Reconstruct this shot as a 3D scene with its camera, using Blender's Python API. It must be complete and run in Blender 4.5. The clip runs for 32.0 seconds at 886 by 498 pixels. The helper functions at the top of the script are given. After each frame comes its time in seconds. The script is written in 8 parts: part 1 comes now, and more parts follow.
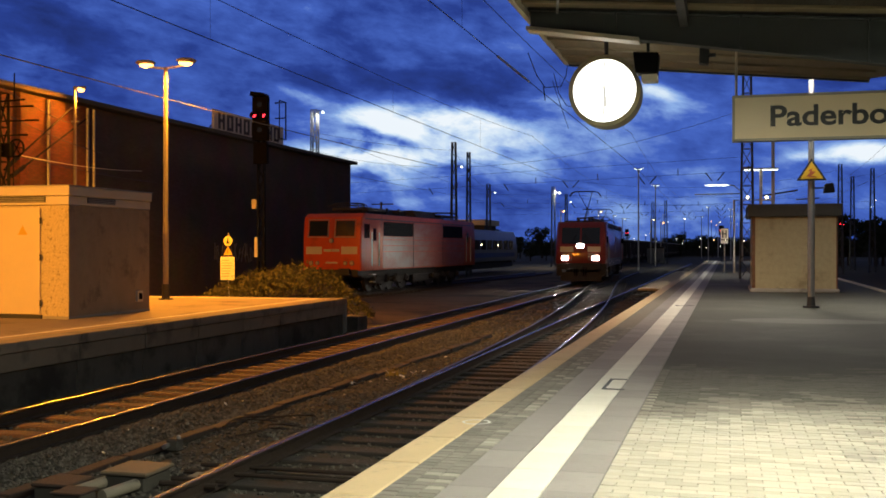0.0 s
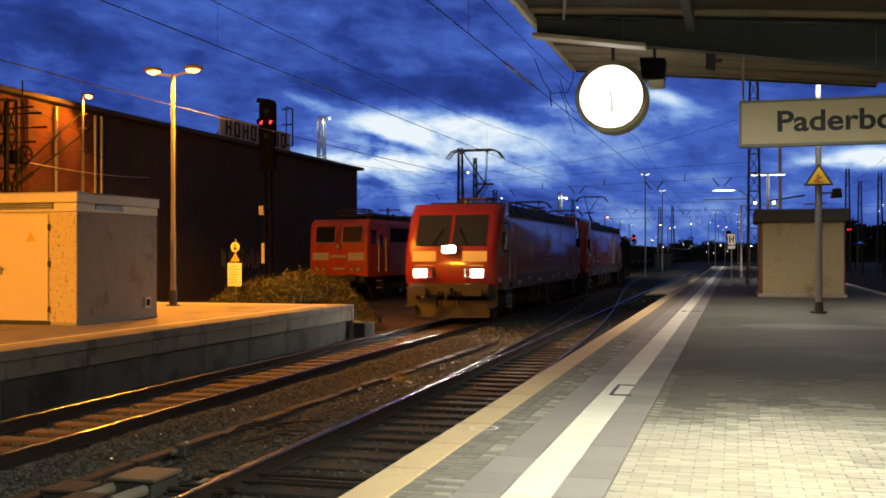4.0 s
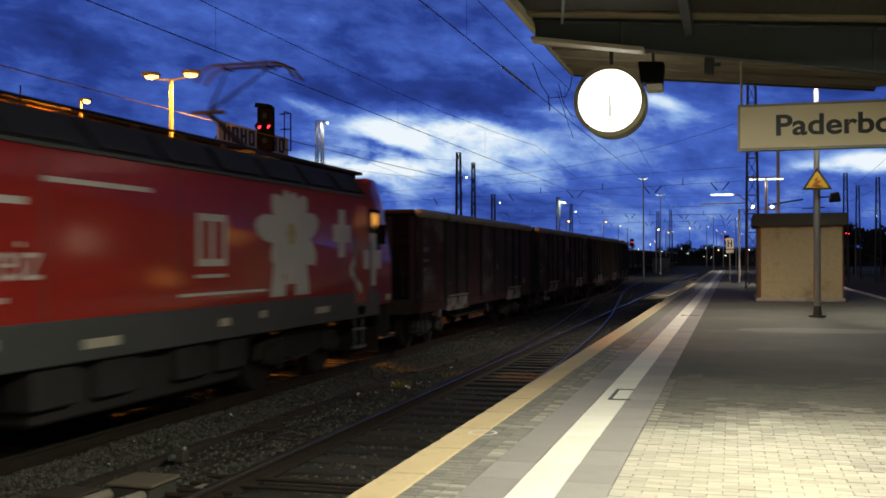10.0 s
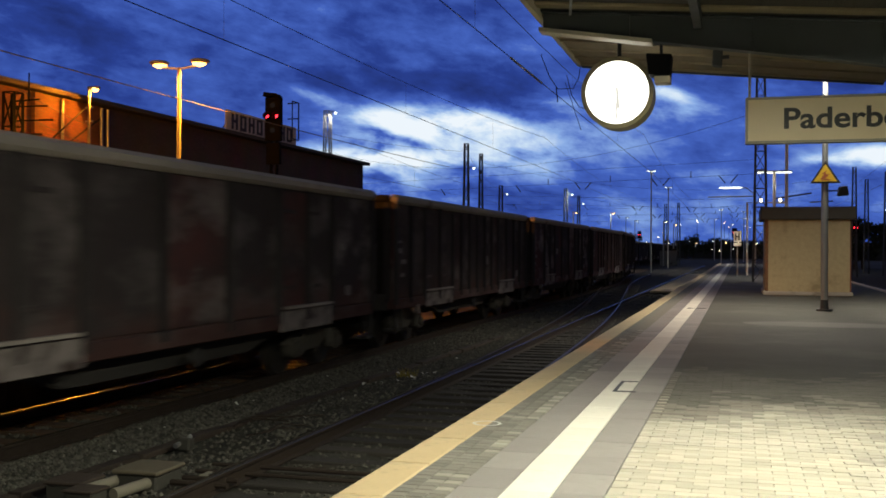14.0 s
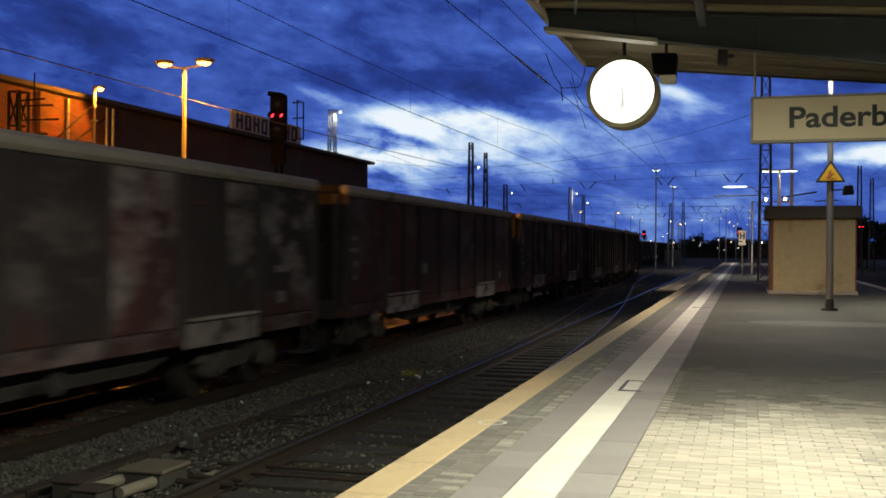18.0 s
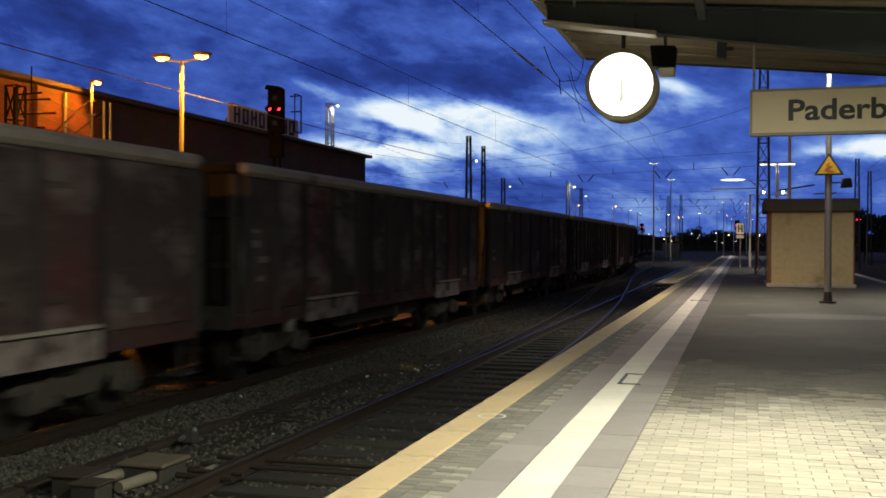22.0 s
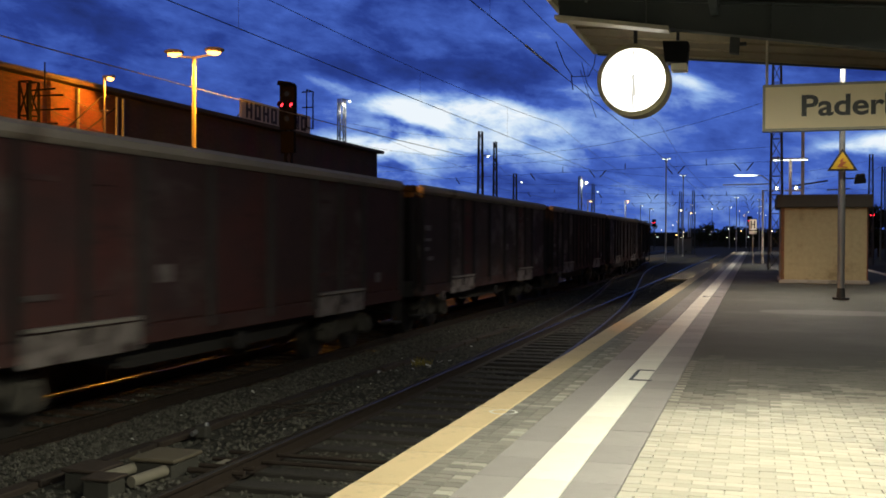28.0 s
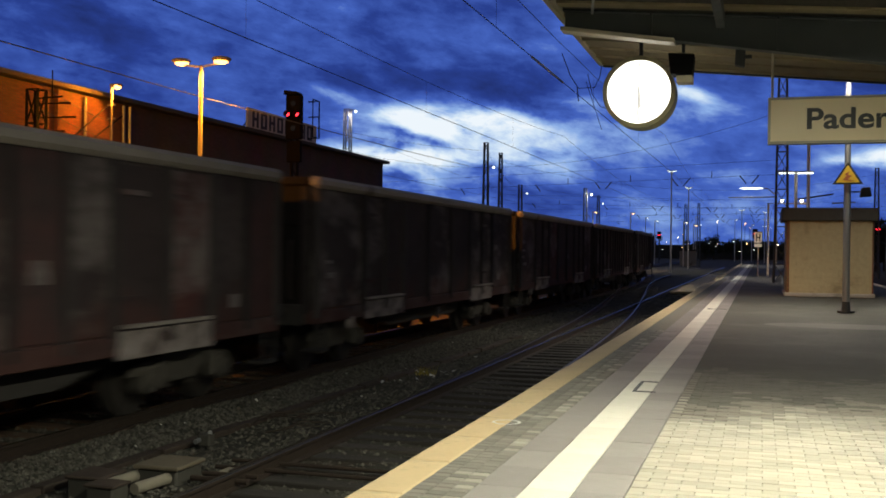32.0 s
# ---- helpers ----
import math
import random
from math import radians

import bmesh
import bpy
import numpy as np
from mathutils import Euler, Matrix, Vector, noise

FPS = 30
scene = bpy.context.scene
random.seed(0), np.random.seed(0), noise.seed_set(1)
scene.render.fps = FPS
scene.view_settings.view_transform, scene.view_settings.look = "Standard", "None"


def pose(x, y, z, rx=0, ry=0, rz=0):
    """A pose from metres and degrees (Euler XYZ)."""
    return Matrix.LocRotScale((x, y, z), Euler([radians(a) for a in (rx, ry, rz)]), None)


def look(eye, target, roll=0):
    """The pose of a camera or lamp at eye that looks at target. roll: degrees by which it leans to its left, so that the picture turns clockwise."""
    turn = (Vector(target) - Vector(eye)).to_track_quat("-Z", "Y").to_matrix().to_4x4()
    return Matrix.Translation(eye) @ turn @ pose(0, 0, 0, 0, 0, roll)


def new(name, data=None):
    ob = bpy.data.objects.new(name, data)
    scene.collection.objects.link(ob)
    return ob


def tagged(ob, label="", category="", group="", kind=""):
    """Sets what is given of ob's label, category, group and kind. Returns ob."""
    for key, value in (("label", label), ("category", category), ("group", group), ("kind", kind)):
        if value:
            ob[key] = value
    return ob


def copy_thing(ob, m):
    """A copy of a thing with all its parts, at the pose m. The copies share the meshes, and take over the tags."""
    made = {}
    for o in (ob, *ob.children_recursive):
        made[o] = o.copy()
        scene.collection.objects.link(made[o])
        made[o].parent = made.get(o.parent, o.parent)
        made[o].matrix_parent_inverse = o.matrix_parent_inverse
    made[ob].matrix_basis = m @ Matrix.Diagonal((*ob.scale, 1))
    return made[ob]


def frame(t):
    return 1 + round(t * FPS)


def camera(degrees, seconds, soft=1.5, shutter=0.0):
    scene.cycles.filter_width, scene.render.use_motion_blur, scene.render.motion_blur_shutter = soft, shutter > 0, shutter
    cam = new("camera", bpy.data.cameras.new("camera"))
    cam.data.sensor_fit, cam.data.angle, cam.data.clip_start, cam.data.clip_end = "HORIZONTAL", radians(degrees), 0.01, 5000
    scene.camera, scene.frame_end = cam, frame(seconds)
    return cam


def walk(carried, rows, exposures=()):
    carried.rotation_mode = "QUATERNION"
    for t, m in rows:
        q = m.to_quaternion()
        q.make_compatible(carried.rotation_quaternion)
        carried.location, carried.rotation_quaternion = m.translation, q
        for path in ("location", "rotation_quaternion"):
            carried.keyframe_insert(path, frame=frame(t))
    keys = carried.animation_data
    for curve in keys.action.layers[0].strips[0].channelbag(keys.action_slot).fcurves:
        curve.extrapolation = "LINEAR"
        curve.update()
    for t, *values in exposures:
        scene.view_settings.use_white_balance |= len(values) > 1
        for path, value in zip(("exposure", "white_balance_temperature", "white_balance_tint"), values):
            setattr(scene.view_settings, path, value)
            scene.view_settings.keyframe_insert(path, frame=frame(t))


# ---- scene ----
cam = camera(45.93, 32.0, soft=1.72, shutter=1.0)
PATH = (
    (0, 0, 0, 1.5, 89.938, 0, 15.211),
    (0.5, -0.004, -0.009, 1.506, 89.854, -0.165, 15.319),
    (1, -0.007, 0.001, 1.502, 89.709, -0.287, 15.549),
    (1.5, 0.001, -0.005, 1.5, 90.006, -0.23, 15.523),
    (2, -0.001, -0.02, 1.505, 90.229, -0.18, 15.557),
    (2.5, 0.005, -0.013, 1.506, 90.41, -0.021, 15.432),
    (3, -0.003, -0.007, 1.501, 90.379, 0.005, 15.433),
    (3.5, -0.002, -0.013, 1.501, 90.293, 0.102, 15.583),
    (5.5, -0.008, 0.002, 1.508, 90.147, -0.119, 15.324),
    (6, -0.015, 0.015, 1.499, 90.033, -0.209, 15.194),
    (6.5, -0.015, 0.001, 1.499, 90.127, -0.193, 15.218),
    (7, -0.014, 0.012, 1.496, 90.268, -0.226, 15.192),
    (7.5, -0.015, 0.007, 1.506, 90.238, -0.133, 15.128),
    (8, -0.014, -0.003, 1.5, 90.289, -0.179, 15.148),
    (8.5, -0.013, 0.003, 1.499, 90.231, -0.22, 15.282),
    (9, -0.014, -0.003, 1.498, 90.336, -0.229, 15.358),
    (9.5, -0.017, 0.012, 1.493, 90.443, -0.041, 15.366),
    (10, -0.011, 0.007, 1.5, 90.505, 0.169, 15.478),
    (10.5, -0.009, -0.005, 1.494, 90.601, 0.133, 15.555),
    (11, 0.002, -0.015, 1.502, 90.462, 0.006, 15.731),
    (11.5, -0, -0.003, 1.496, 90.51, 0.182, 15.958),
    (12, 0.013, -0.005, 1.494, 90.377, 0.348, 15.96),
    (12.5, 0.007, 0.002, 1.497, 90.622, 0.406, 16.033),
    (13, 0.008, -0.007, 1.498, 90.553, 0.108, 15.896),
    (13.5, 0.009, -0.014, 1.497, 90.254, -0.213, 15.849),
    (14, 0.005, 0.003, 1.498, 90.004, -0.296, 15.872),
    (14.5, 0.003, 0.001, 1.497, 90.047, -0.258, 15.996),
    (16.5, 0.005, 0.001, 1.498, 90.19, -0.109, 16.158),
    (17, 0, -0.016, 1.498, 90.052, -0.302, 16.284),
    (17.5, 0.002, -0.005, 1.498, 89.952, -0.313, 16.254),
    (18, 0.001, -0.007, 1.5, 89.951, -0.298, 16.119),
    (18.5, -0.007, -0.007, 1.5, 89.844, -0.334, 16.337),
    (19, -0.011, 0.003, 1.496, 89.828, -0.131, 16.371),
    (19.5, -0.011, -0.009, 1.496, 89.874, -0.131, 16.204),
    (20, -0.013, 0.01, 1.493, 89.817, -0.045, 16.379),
    (20.5, -0.015, 0.014, 1.494, 89.86, -0.058, 16.101),
    (21, -0.015, 0.003, 1.494, 89.784, -0.12, 16.188),
    (21.5, -0.012, -0.006, 1.494, 89.756, 0.044, 16.108),
    (22, -0.017, 0.006, 1.499, 89.601, -0.187, 15.997),
    (22.5, -0.021, 0.002, 1.5, 89.557, -0.403, 16.105),
    (23, -0.022, 0.021, 1.496, 89.718, -0.464, 16.085),
    (23.5, -0.016, 0.001, 1.499, 89.983, -0.35, 16.01),
    (24, -0.016, 0, 1.497, 89.836, -0.489, 16.293),
    (24.5, -0.016, 0.015, 1.491, 89.809, -0.285, 16.394),
    (25, -0.007, 0.01, 1.496, 89.992, -0.026, 16.429),
    (25.5, -0.006, -0.012, 1.5, 89.997, -0.003, 16.464),
    (27.5, -0.013, -0.011, 1.495, 89.455, -0.298, 16.678),
    (28, -0.015, 0.007, 1.501, 89.358, -0.237, 16.638),
    (28.5, -0.015, 0.014, 1.501, 89.577, -0.098, 16.617),
    (29, -0.014, 0.008, 1.499, 89.538, -0.123, 16.665),
    (29.5, -0.014, 0.007, 1.498, 89.584, -0.144, 16.718),
    (30, -0.013, 0.002, 1.497, 89.472, -0.05, 16.885),
    (30.5, -0.011, 0.014, 1.501, 89.746, -0.367, 16.538),
    (31, -0.009, -0.005, 1.503, 90.1, -0.223, 16.729),
    (31.5, 0.001, -0.003, 1.501, 90.052, -0.321, 16.96),
    (32, -0.007, -0.009, 1.494, 89.936, -0.682, 16.908),
)
walk(cam, [(r[0], pose(*r[1:])) for r in PATH])

# ---- dusk sky: a procedural world, clouds in bearing and elevation ----
def build_world():
    w = bpy.data.worlds.new("dusk_sky")
    scene.world = w
    w.use_nodes = True
    nt = w.node_tree
    nt.nodes.clear()
    N, L = nt.nodes.new, nt.links.new

    def m(op, a, b=None, c=None):
        n = N("ShaderNodeMath")
        n.operation = op
        for i, v in enumerate((a, b, c)):
            if v is None:
                continue
            if isinstance(v, (int, float)):
                n.inputs[i].default_value = v
            else:
                L(v, n.inputs[i])
        return n.outputs[0]

    tc = N("ShaderNodeTexCoord")
    sp = N("ShaderNodeSeparateXYZ")
    L(tc.outputs["Generated"], sp.inputs[0])
    x, y, z = sp.outputs
    az = m("MULTIPLY", m("ARCTAN2", x, y), 57.3)      # degrees right of the track's direction
    el = m("MULTIPLY", m("ARCSINE", z), 57.3)

    def noise_at(sx, sy, off, scale, detail, rough, distort=0.0):
        cb = N("ShaderNodeCombineXYZ")
        L(m("MULTIPLY", az, sx), cb.inputs[0])
        L(m("MULTIPLY", m("ADD", el, m("MULTIPLY", az, 0.12)), sy), cb.inputs[1])
        cb.inputs[2].default_value = off
        n = N("ShaderNodeTexNoise")
        n.inputs["Scale"].default_value = scale
        n.inputs["Detail"].default_value = detail
        n.inputs["Roughness"].default_value = rough
        n.inputs["Distortion"].default_value = distort
        L(cb.outputs[0], n.inputs["Vector"])
        return n.outputs["Fac"]

    big = noise_at(0.05, 0.16, 3.7, 1.5, 5, 0.5, 0.3)
    mid = noise_at(0.17, 0.36, 8.1, 1.6, 9, 0.6, 0.3)
    fine = noise_at(0.4, 0.9, 1.3, 1.6, 6, 0.6, 0.2)

    def blob(a0, e0, wa, we, amp, slope=0.0):
        da = m("SUBTRACT", az, a0)
        de = m("DIVIDE", m("SUBTRACT", m("SUBTRACT", el, e0), m("MULTIPLY", da, slope)), we)
        da = m("DIVIDE", da, wa)
        r2 = m("ADD", m("MULTIPLY", da, da), m("MULTIPLY", de, de))
        return m("MULTIPLY", m("EXPONENT", m("MULTIPLY", r2, -1.0)), amp)

    def total(blobs):
        acc = blob(*blobs[0])
        for b in blobs[1:]:
            acc = m("ADD", acc, blob(*b))
        return acc

    # rents in the cloud where the evening light comes through
    gap = total(((-17.3, 6.9, 2.7, 0.72, 0.50, -0.1), (-13.9, 7.0, 1.7, 0.5, 0.30, -0.1), (-19.8, 5.0, 3.4, 0.42, 0.44, -0.05), (-16.0, 5.0, 2.2, 0.5, 0.22),
                 (-22.8, 8.2, 1.3, 0.3, 0.12, -0.3), (-3.6, 8.3, 1.5, 0.38, 0.34, -0.3), (-2.9, 7.3, 1.6, 0.4, 0.16), (6.7, 4.8, 2.0, 0.5, 0.62), (4.0, 4.7, 1.2, 0.25, 0.2),
                 (-22.4, 12.7, 0.8, 0.35, 0.10, -0.2), (-10.2, 5.6, 3.6, 1.5, 0.10), (-15.5, 6.0, 7.0, 1.9, 0.16), (-9.5, 8.0, 1.6, 0.35, 0.12), (-20.0, 4.0, 4.0, 1.3, 0.13), (-19.0, 5.3, 5.0, 1.6, 0.09), (-9.0, 2.2, 14.0, 1.6, 0.045)))
    # heavier banks of cloud
    bank = total(((-18.0, 5.95, 2.4, 0.22, 0.20, -0.27), (-23.5, 8.9, 4.0, 0.8, 0.07, -0.1), (-15.0, 8.9, 5.5, 0.75, 0.11, -0.05), (-19.5, 3.9, 1.6, 0.2, 0.10),
                  (-34.0, 10.0, 5.0, 3.5, 0.08), (-12.5, 3.2, 5.0, 0.45, 0.06)))
    cloud = m("ADD", m("MULTIPLY", m("SUBTRACT", big, 0.5), 0.5), m("MULTIPLY", m("SUBTRACT", mid, 0.5), 0.36))
    cloud = m("ADD", cloud, m("MULTIPLY", m("SUBTRACT", fine, 0.5), 0.2))
    torn = m("ADD", m("MULTIPLY", m("SUBTRACT", mid, 0.5), 3.6), 1.0)
    v = m("ADD", m("ADD", cloud, m("MULTIPLY", gap, m("MAXIMUM", torn, 0.0))), 0.478)
    v = m("SUBTRACT", v, bank)
    v = m("ADD", v, m("MULTIPLY", m("MINIMUM", el, 40.0), -0.003))
    ramp = N("ShaderNodeValToRGB")
    cr = ramp.color_ramp
    stops = ((0.0, (0.007, 0.012, 0.055)), (0.22, (0.012, 0.022, 0.11)), (0.38, (0.022, 0.05, 0.27)),
             (0.52, (0.06, 0.13, 0.52)), (0.68, (0.26, 0.42, 0.78)), (0.85, (0.62, 0.76, 0.92)), (1.0, (0.85, 0.92, 0.98)))
    while len(cr.elements) < len(stops):
        cr.elements.new(0.5)
    for e, (p, c) in zip(cr.elements, stops):
        e.position, e.color = p, (*c, 1)
    L(v, ramp.inputs[0])
    # overhead and towards the east, unseen thick grey cloud added to cut blue light
    over = N("ShaderNodeMapRange")
    over.inputs["From Min"].default_value, over.inputs["From Max"].default_value = 13.0, 30.0
    L(el, over.inputs["Value"])
    east = N("ShaderNodeMapRange")
    east.inputs["From Min"].default_value, east.inputs["From Max"].default_value = 0.55, -0.35
    L(y, east.inputs["Value"])
    thick = N("ShaderNodeMix")
    thick.data_type = "RGBA"
    thick.inputs["B"].default_value = (0.060, 0.067, 0.088, 1)
    side = N("ShaderNodeMapRange")
    side.inputs["From Min"].default_value, side.inputs["From Max"].default_value = 14.0, 34.0
    L(az, side.inputs["Value"])
    L(m("MAXIMUM", m("MAXIMUM", over.outputs[0], side.outputs[0]), east.outputs[0]), thick.inputs["Factor"])
    L(ramp.outputs[0], thick.inputs["A"])
    # below the horizon: dark land
    mr = N("ShaderNodeMapRange")
    mr.inputs["From Min"].default_value, mr.inputs["From Max"].default_value = -0.4, 0.3
    L(el, mr.inputs["Value"])
    mix = N("ShaderNodeMix")
    mix.data_type = "RGBA"
    mix.inputs["A"].default_value = (0.004, 0.006, 0.014, 1)
    L(mr.outputs[0], mix.inputs["Factor"])
    L(thick.outputs["Result"], mix.inputs["B"])
    bg = N("ShaderNodeBackground")
    bg.inputs["Strength"].default_value = 1.0
    L(mix.outputs["Result"], bg.inputs["Color"])
    out = N("ShaderNodeOutputWorld")
    L(bg.outputs[0], out.inputs[0])


build_world()


def area_lamp(name, x, y, z, sx, sy, watts, col, spread=160):
    d = bpy.data.lights.new(name, "AREA")
    d.shape, d.size, d.size_y, d.energy, d.color = "RECTANGLE", sx, sy, watts, col
    d.spread = radians(spread)
    o = new(name, d)
    o.matrix_basis = pose(x, y, z)
    return o


def spot_lamp(name, x, y, z, watts, col, degrees=150, tx=0.0, ty=0.0, size=0.12, blend=0.35):
    d = bpy.data.lights.new(name, "SPOT")
    d.energy, d.color, d.spot_size, d.spot_blend, d.shadow_soft_size = watts, col, radians(degrees), blend, size
    o = new(name, d)
    o.matrix_basis = look((x, y, z), (x + tx, y + ty, z - 1))
    return o


TUBE = (0.965, 0.955, 0.745)
SODIUM = (1.0, 0.36, 0.018)
WHITE = (0.85, 0.95, 1.0)
# luminaires under the canopy
for yy, ww in ((-6.0, 100), (-1.0, 255), (4.0, 285), (8.3, 280)):
    area_lamp("canopy_light", 0.6, yy, 3.75, 0.25, 1.5, ww, TUBE, 179)
# sodium lamps of the platform across and of the works yard
for dx in (-0.65, 0.65):
    spot_lamp("sodium_light", -14.7 + dx, 2.0, 6.30, 8400, SODIUM, 120, -0.9, 2.0, blend=0.7)      # cut-off optics along the platform
    spot_lamp("sodium_light", -14.7 + dx, 25.4, 6.30, 2900, SODIUM, 166, -0.1)
spot_lamp("mast_light", -27.3, 68.3, 10.85, 130, (1.0, 0.95, 0.78), 165, -0.3)
spot_lamp("yard_light", -22.65, 33.2, 7.05, 820, (1.0, 0.30, 0.012), 146, -1.0, -0.7)
# white platform lamps further off
for xx, yy, zz, ww in ((1.93, 26.9, 6.45, 1150), (1.93, 28.5, 6.45, 1150), (1.8, 60.6, 5.7, 2200), (-1.2, 119.0, 8.1, 1800), (-9.1, 112.6, 9.7, 3000), (-17.8, 150.0, 6.6, 2500), (-20.1, 129.2, 8.9, 2500)):
    spot_lamp("platform_light", xx, yy, zz, ww, (1.0, 0.93, 0.75), 150, tx=0.22 if yy < 40 else 0.0, blend=0.45)


# ---- mesh kit ----
class Geo:
    """Collects vertices and faces of one mesh."""

    def __init__(self):
        self.v, self.f = [], []

    def add(self, vs, fs, m=None):
        n = len(self.v)
        self.v += [tuple(m @ Vector(p)) for p in vs] if m is not None else [tuple(p) for p in vs]
        self.f += [tuple(i + n for i in q) for q in fs]
        return self

    def box(self, x0, y0, z0, x1, y1, z1, m=None):
        vs = [(x, y, z) for z in (z0, z1) for y in (y0, y1) for x in (x0, x1)]
        return self.add(vs, [(0, 2, 3, 1), (4, 5, 7, 6), (0, 1, 5, 4), (2, 6, 7, 3), (0, 4, 6, 2), (1, 3, 7, 5)], m)

    def cyl(self, p0, p1, r0, r1=None, n=12, caps=True):
        r1 = r0 if r1 is None else r1
        p0, p1 = Vector(p0), Vector(p1)
        q = (p1 - p0).to_track_quat("Z", "Y").to_matrix()
        a, b = q @ Vector((1, 0, 0)), q @ Vector((0, 1, 0))
        vs = []
        for p, r in ((p0, r0), (p1, r1)):
            for i in range(n):
                t = 2 * math.pi * i / n
                vs.append(p + (a * math.cos(t) + b * math.sin(t)) * r)
        fs = [(i, (i + 1) % n, n + (i + 1) % n, n + i) for i in range(n)]
        if caps:
            fs += [tuple(range(n - 1, -1, -1)), tuple(range(n, 2 * n))]
        return self.add(vs, fs)

    def bar(self, p0, p1, w, h=None):
        """A square bar from p0 to p1."""
        h = w if h is None else h
        p0, p1 = Vector(p0), Vector(p1)
        q = (p1 - p0).to_track_quat("Z", "Y").to_matrix()
        a, b = q @ Vector((w / 2, 0, 0)), q @ Vector((0, h / 2, 0))
        vs = [p + s * a + t * b for p in (p0, p1) for s, t in ((-1, -1), (1, -1), (1, 1), (-1, 1))]
        return self.add(vs, [(3, 2, 1, 0), (4, 5, 6, 7), (0, 1, 5, 4), (1, 2, 6, 5), (2, 3, 7, 6), (3, 0, 4, 7)])

    def tube(self, pts, r, n=6):
        """A bent round bar through the points, in one piece."""
        pts = [Vector(p) for p in pts]
        up = Vector((0.31, 0.17, 0.93)).normalized()
        k0 = len(self.v)
        for i, p in enumerate(pts):
            d = (pts[min(i + 1, len(pts) - 1)] - pts[max(i - 1, 0)]).normalized()
            a = d.cross(up if abs(d.dot(up)) < 0.95 else Vector((1, 0, 0))).normalized()
            b = d.cross(a)
            self.v += [tuple(p + (a * math.cos(2 * math.pi * j / n) + b * math.sin(2 * math.pi * j / n)) * r) for j in range(n)]
        m = len(pts)
        for i in range(m - 1):
            self.f += [(k0 + i * n + j, k0 + i * n + (j + 1) % n, k0 + (i + 1) * n + (j + 1) % n, k0 + (i + 1) * n + j) for j in range(n)]
        self.f += [tuple(k0 + j for j in range(n - 1, -1, -1)), tuple(k0 + (m - 1) * n + j for j in range(n))]
        return self

    def prism(self, poly, axis, a, b):
        """A polygon (2D) drawn out along an axis from a to b."""
        k = "xyz".index(axis)

        def at(p, s):
            q = [p[0], p[1]]
            q.insert(k, s)
            return tuple(q)
        n = len(poly)
        vs = [at(p, a) for p in poly] + [at(p, b) for p in poly]
        fs = [(i, (i + 1) % n, n + (i + 1) % n, n + i) for i in range(n)] + [tuple(range(n - 1, -1, -1)), tuple(range(n, 2 * n))]
        return self.add(vs, fs)

    def ball(self, c, r, n=12, k=6, sz=1.0):
        vs = [(c[0], c[1], c[2] - r * sz)]
        for j in range(1, k):
            t = -math.pi / 2 + math.pi * j / k
            for i in range(n):
                u = 2 * math.pi * i / n
                vs.append((c[0] + r * math.cos(t) * math.cos(u), c[1] + r * math.cos(t) * math.sin(u), c[2] + r * sz * math.sin(t)))
        vs.append((c[0], c[1], c[2] + r * sz))
        fs = [(0, 1 + (i + 1) % n, 1 + i) for i in range(n)]
        for j in range(k - 2):
            fs += [(1 + j * n + i, 1 + j * n + (i + 1) % n, 1 + (j + 1) * n + (i + 1) % n, 1 + (j + 1) * n + i) for i in range(n)]
        b = 1 + (k - 2) * n
        fs += [(b + i, b + (i + 1) % n, len(vs) - 1) for i in range(n)]
        return self.add(vs, fs)

    def mesh(self, name, mat=None, bevel=0.0, smooth=True, seg=1):
        me = bpy.data.meshes.new(name)
        me.from_pydata(self.v, [], self.f)
        bm = bmesh.new()
        bm.from_mesh(me)
        bmesh.ops.recalc_face_normals(bm, faces=bm.faces)
        if bevel:
            es = [e for e in bm.edges if len(e.link_faces) == 2 and e.calc_face_angle(0) > 0.5]
            bmesh.ops.bevel(bm, geom=es, offset=bevel, segments=seg, affect="EDGES", profile=0.5, clamp_overlap=True)
        bm.to_mesh(me)
        bm.free()
        if smooth:
            me.shade_smooth()
            me.set_sharp_from_angle(angle=radians(35))
        if mat:
            me.materials.append(mat)
        return me


def part(name, g, mat, parent, label="", bevel=0.0, at=None, smooth=True):
    ob = new(name, g.mesh(name, mat, bevel, smooth) if isinstance(g, Geo) else g)
    ob.parent = parent
    if at is not None:
        ob.matrix_basis = at
    return tagged(ob, label) if label else ob


def thing(name, x, y, z, label, category, group="", rz=0.0):
    ob = new(name)
    ob.empty_display_size = 0.1
    ob.matrix_basis = pose(x, y, z, 0, 0, rz)
    return tagged(ob, label, category, group)


def solid(name, g, mat, label, category="", group="", kind="", bevel=0.0, at=None, smooth=True):
    ob = new(name, g.mesh(name, mat, bevel, smooth))
    if at is not None:
        ob.matrix_basis = at
    return tagged(ob, label, category, group, kind)


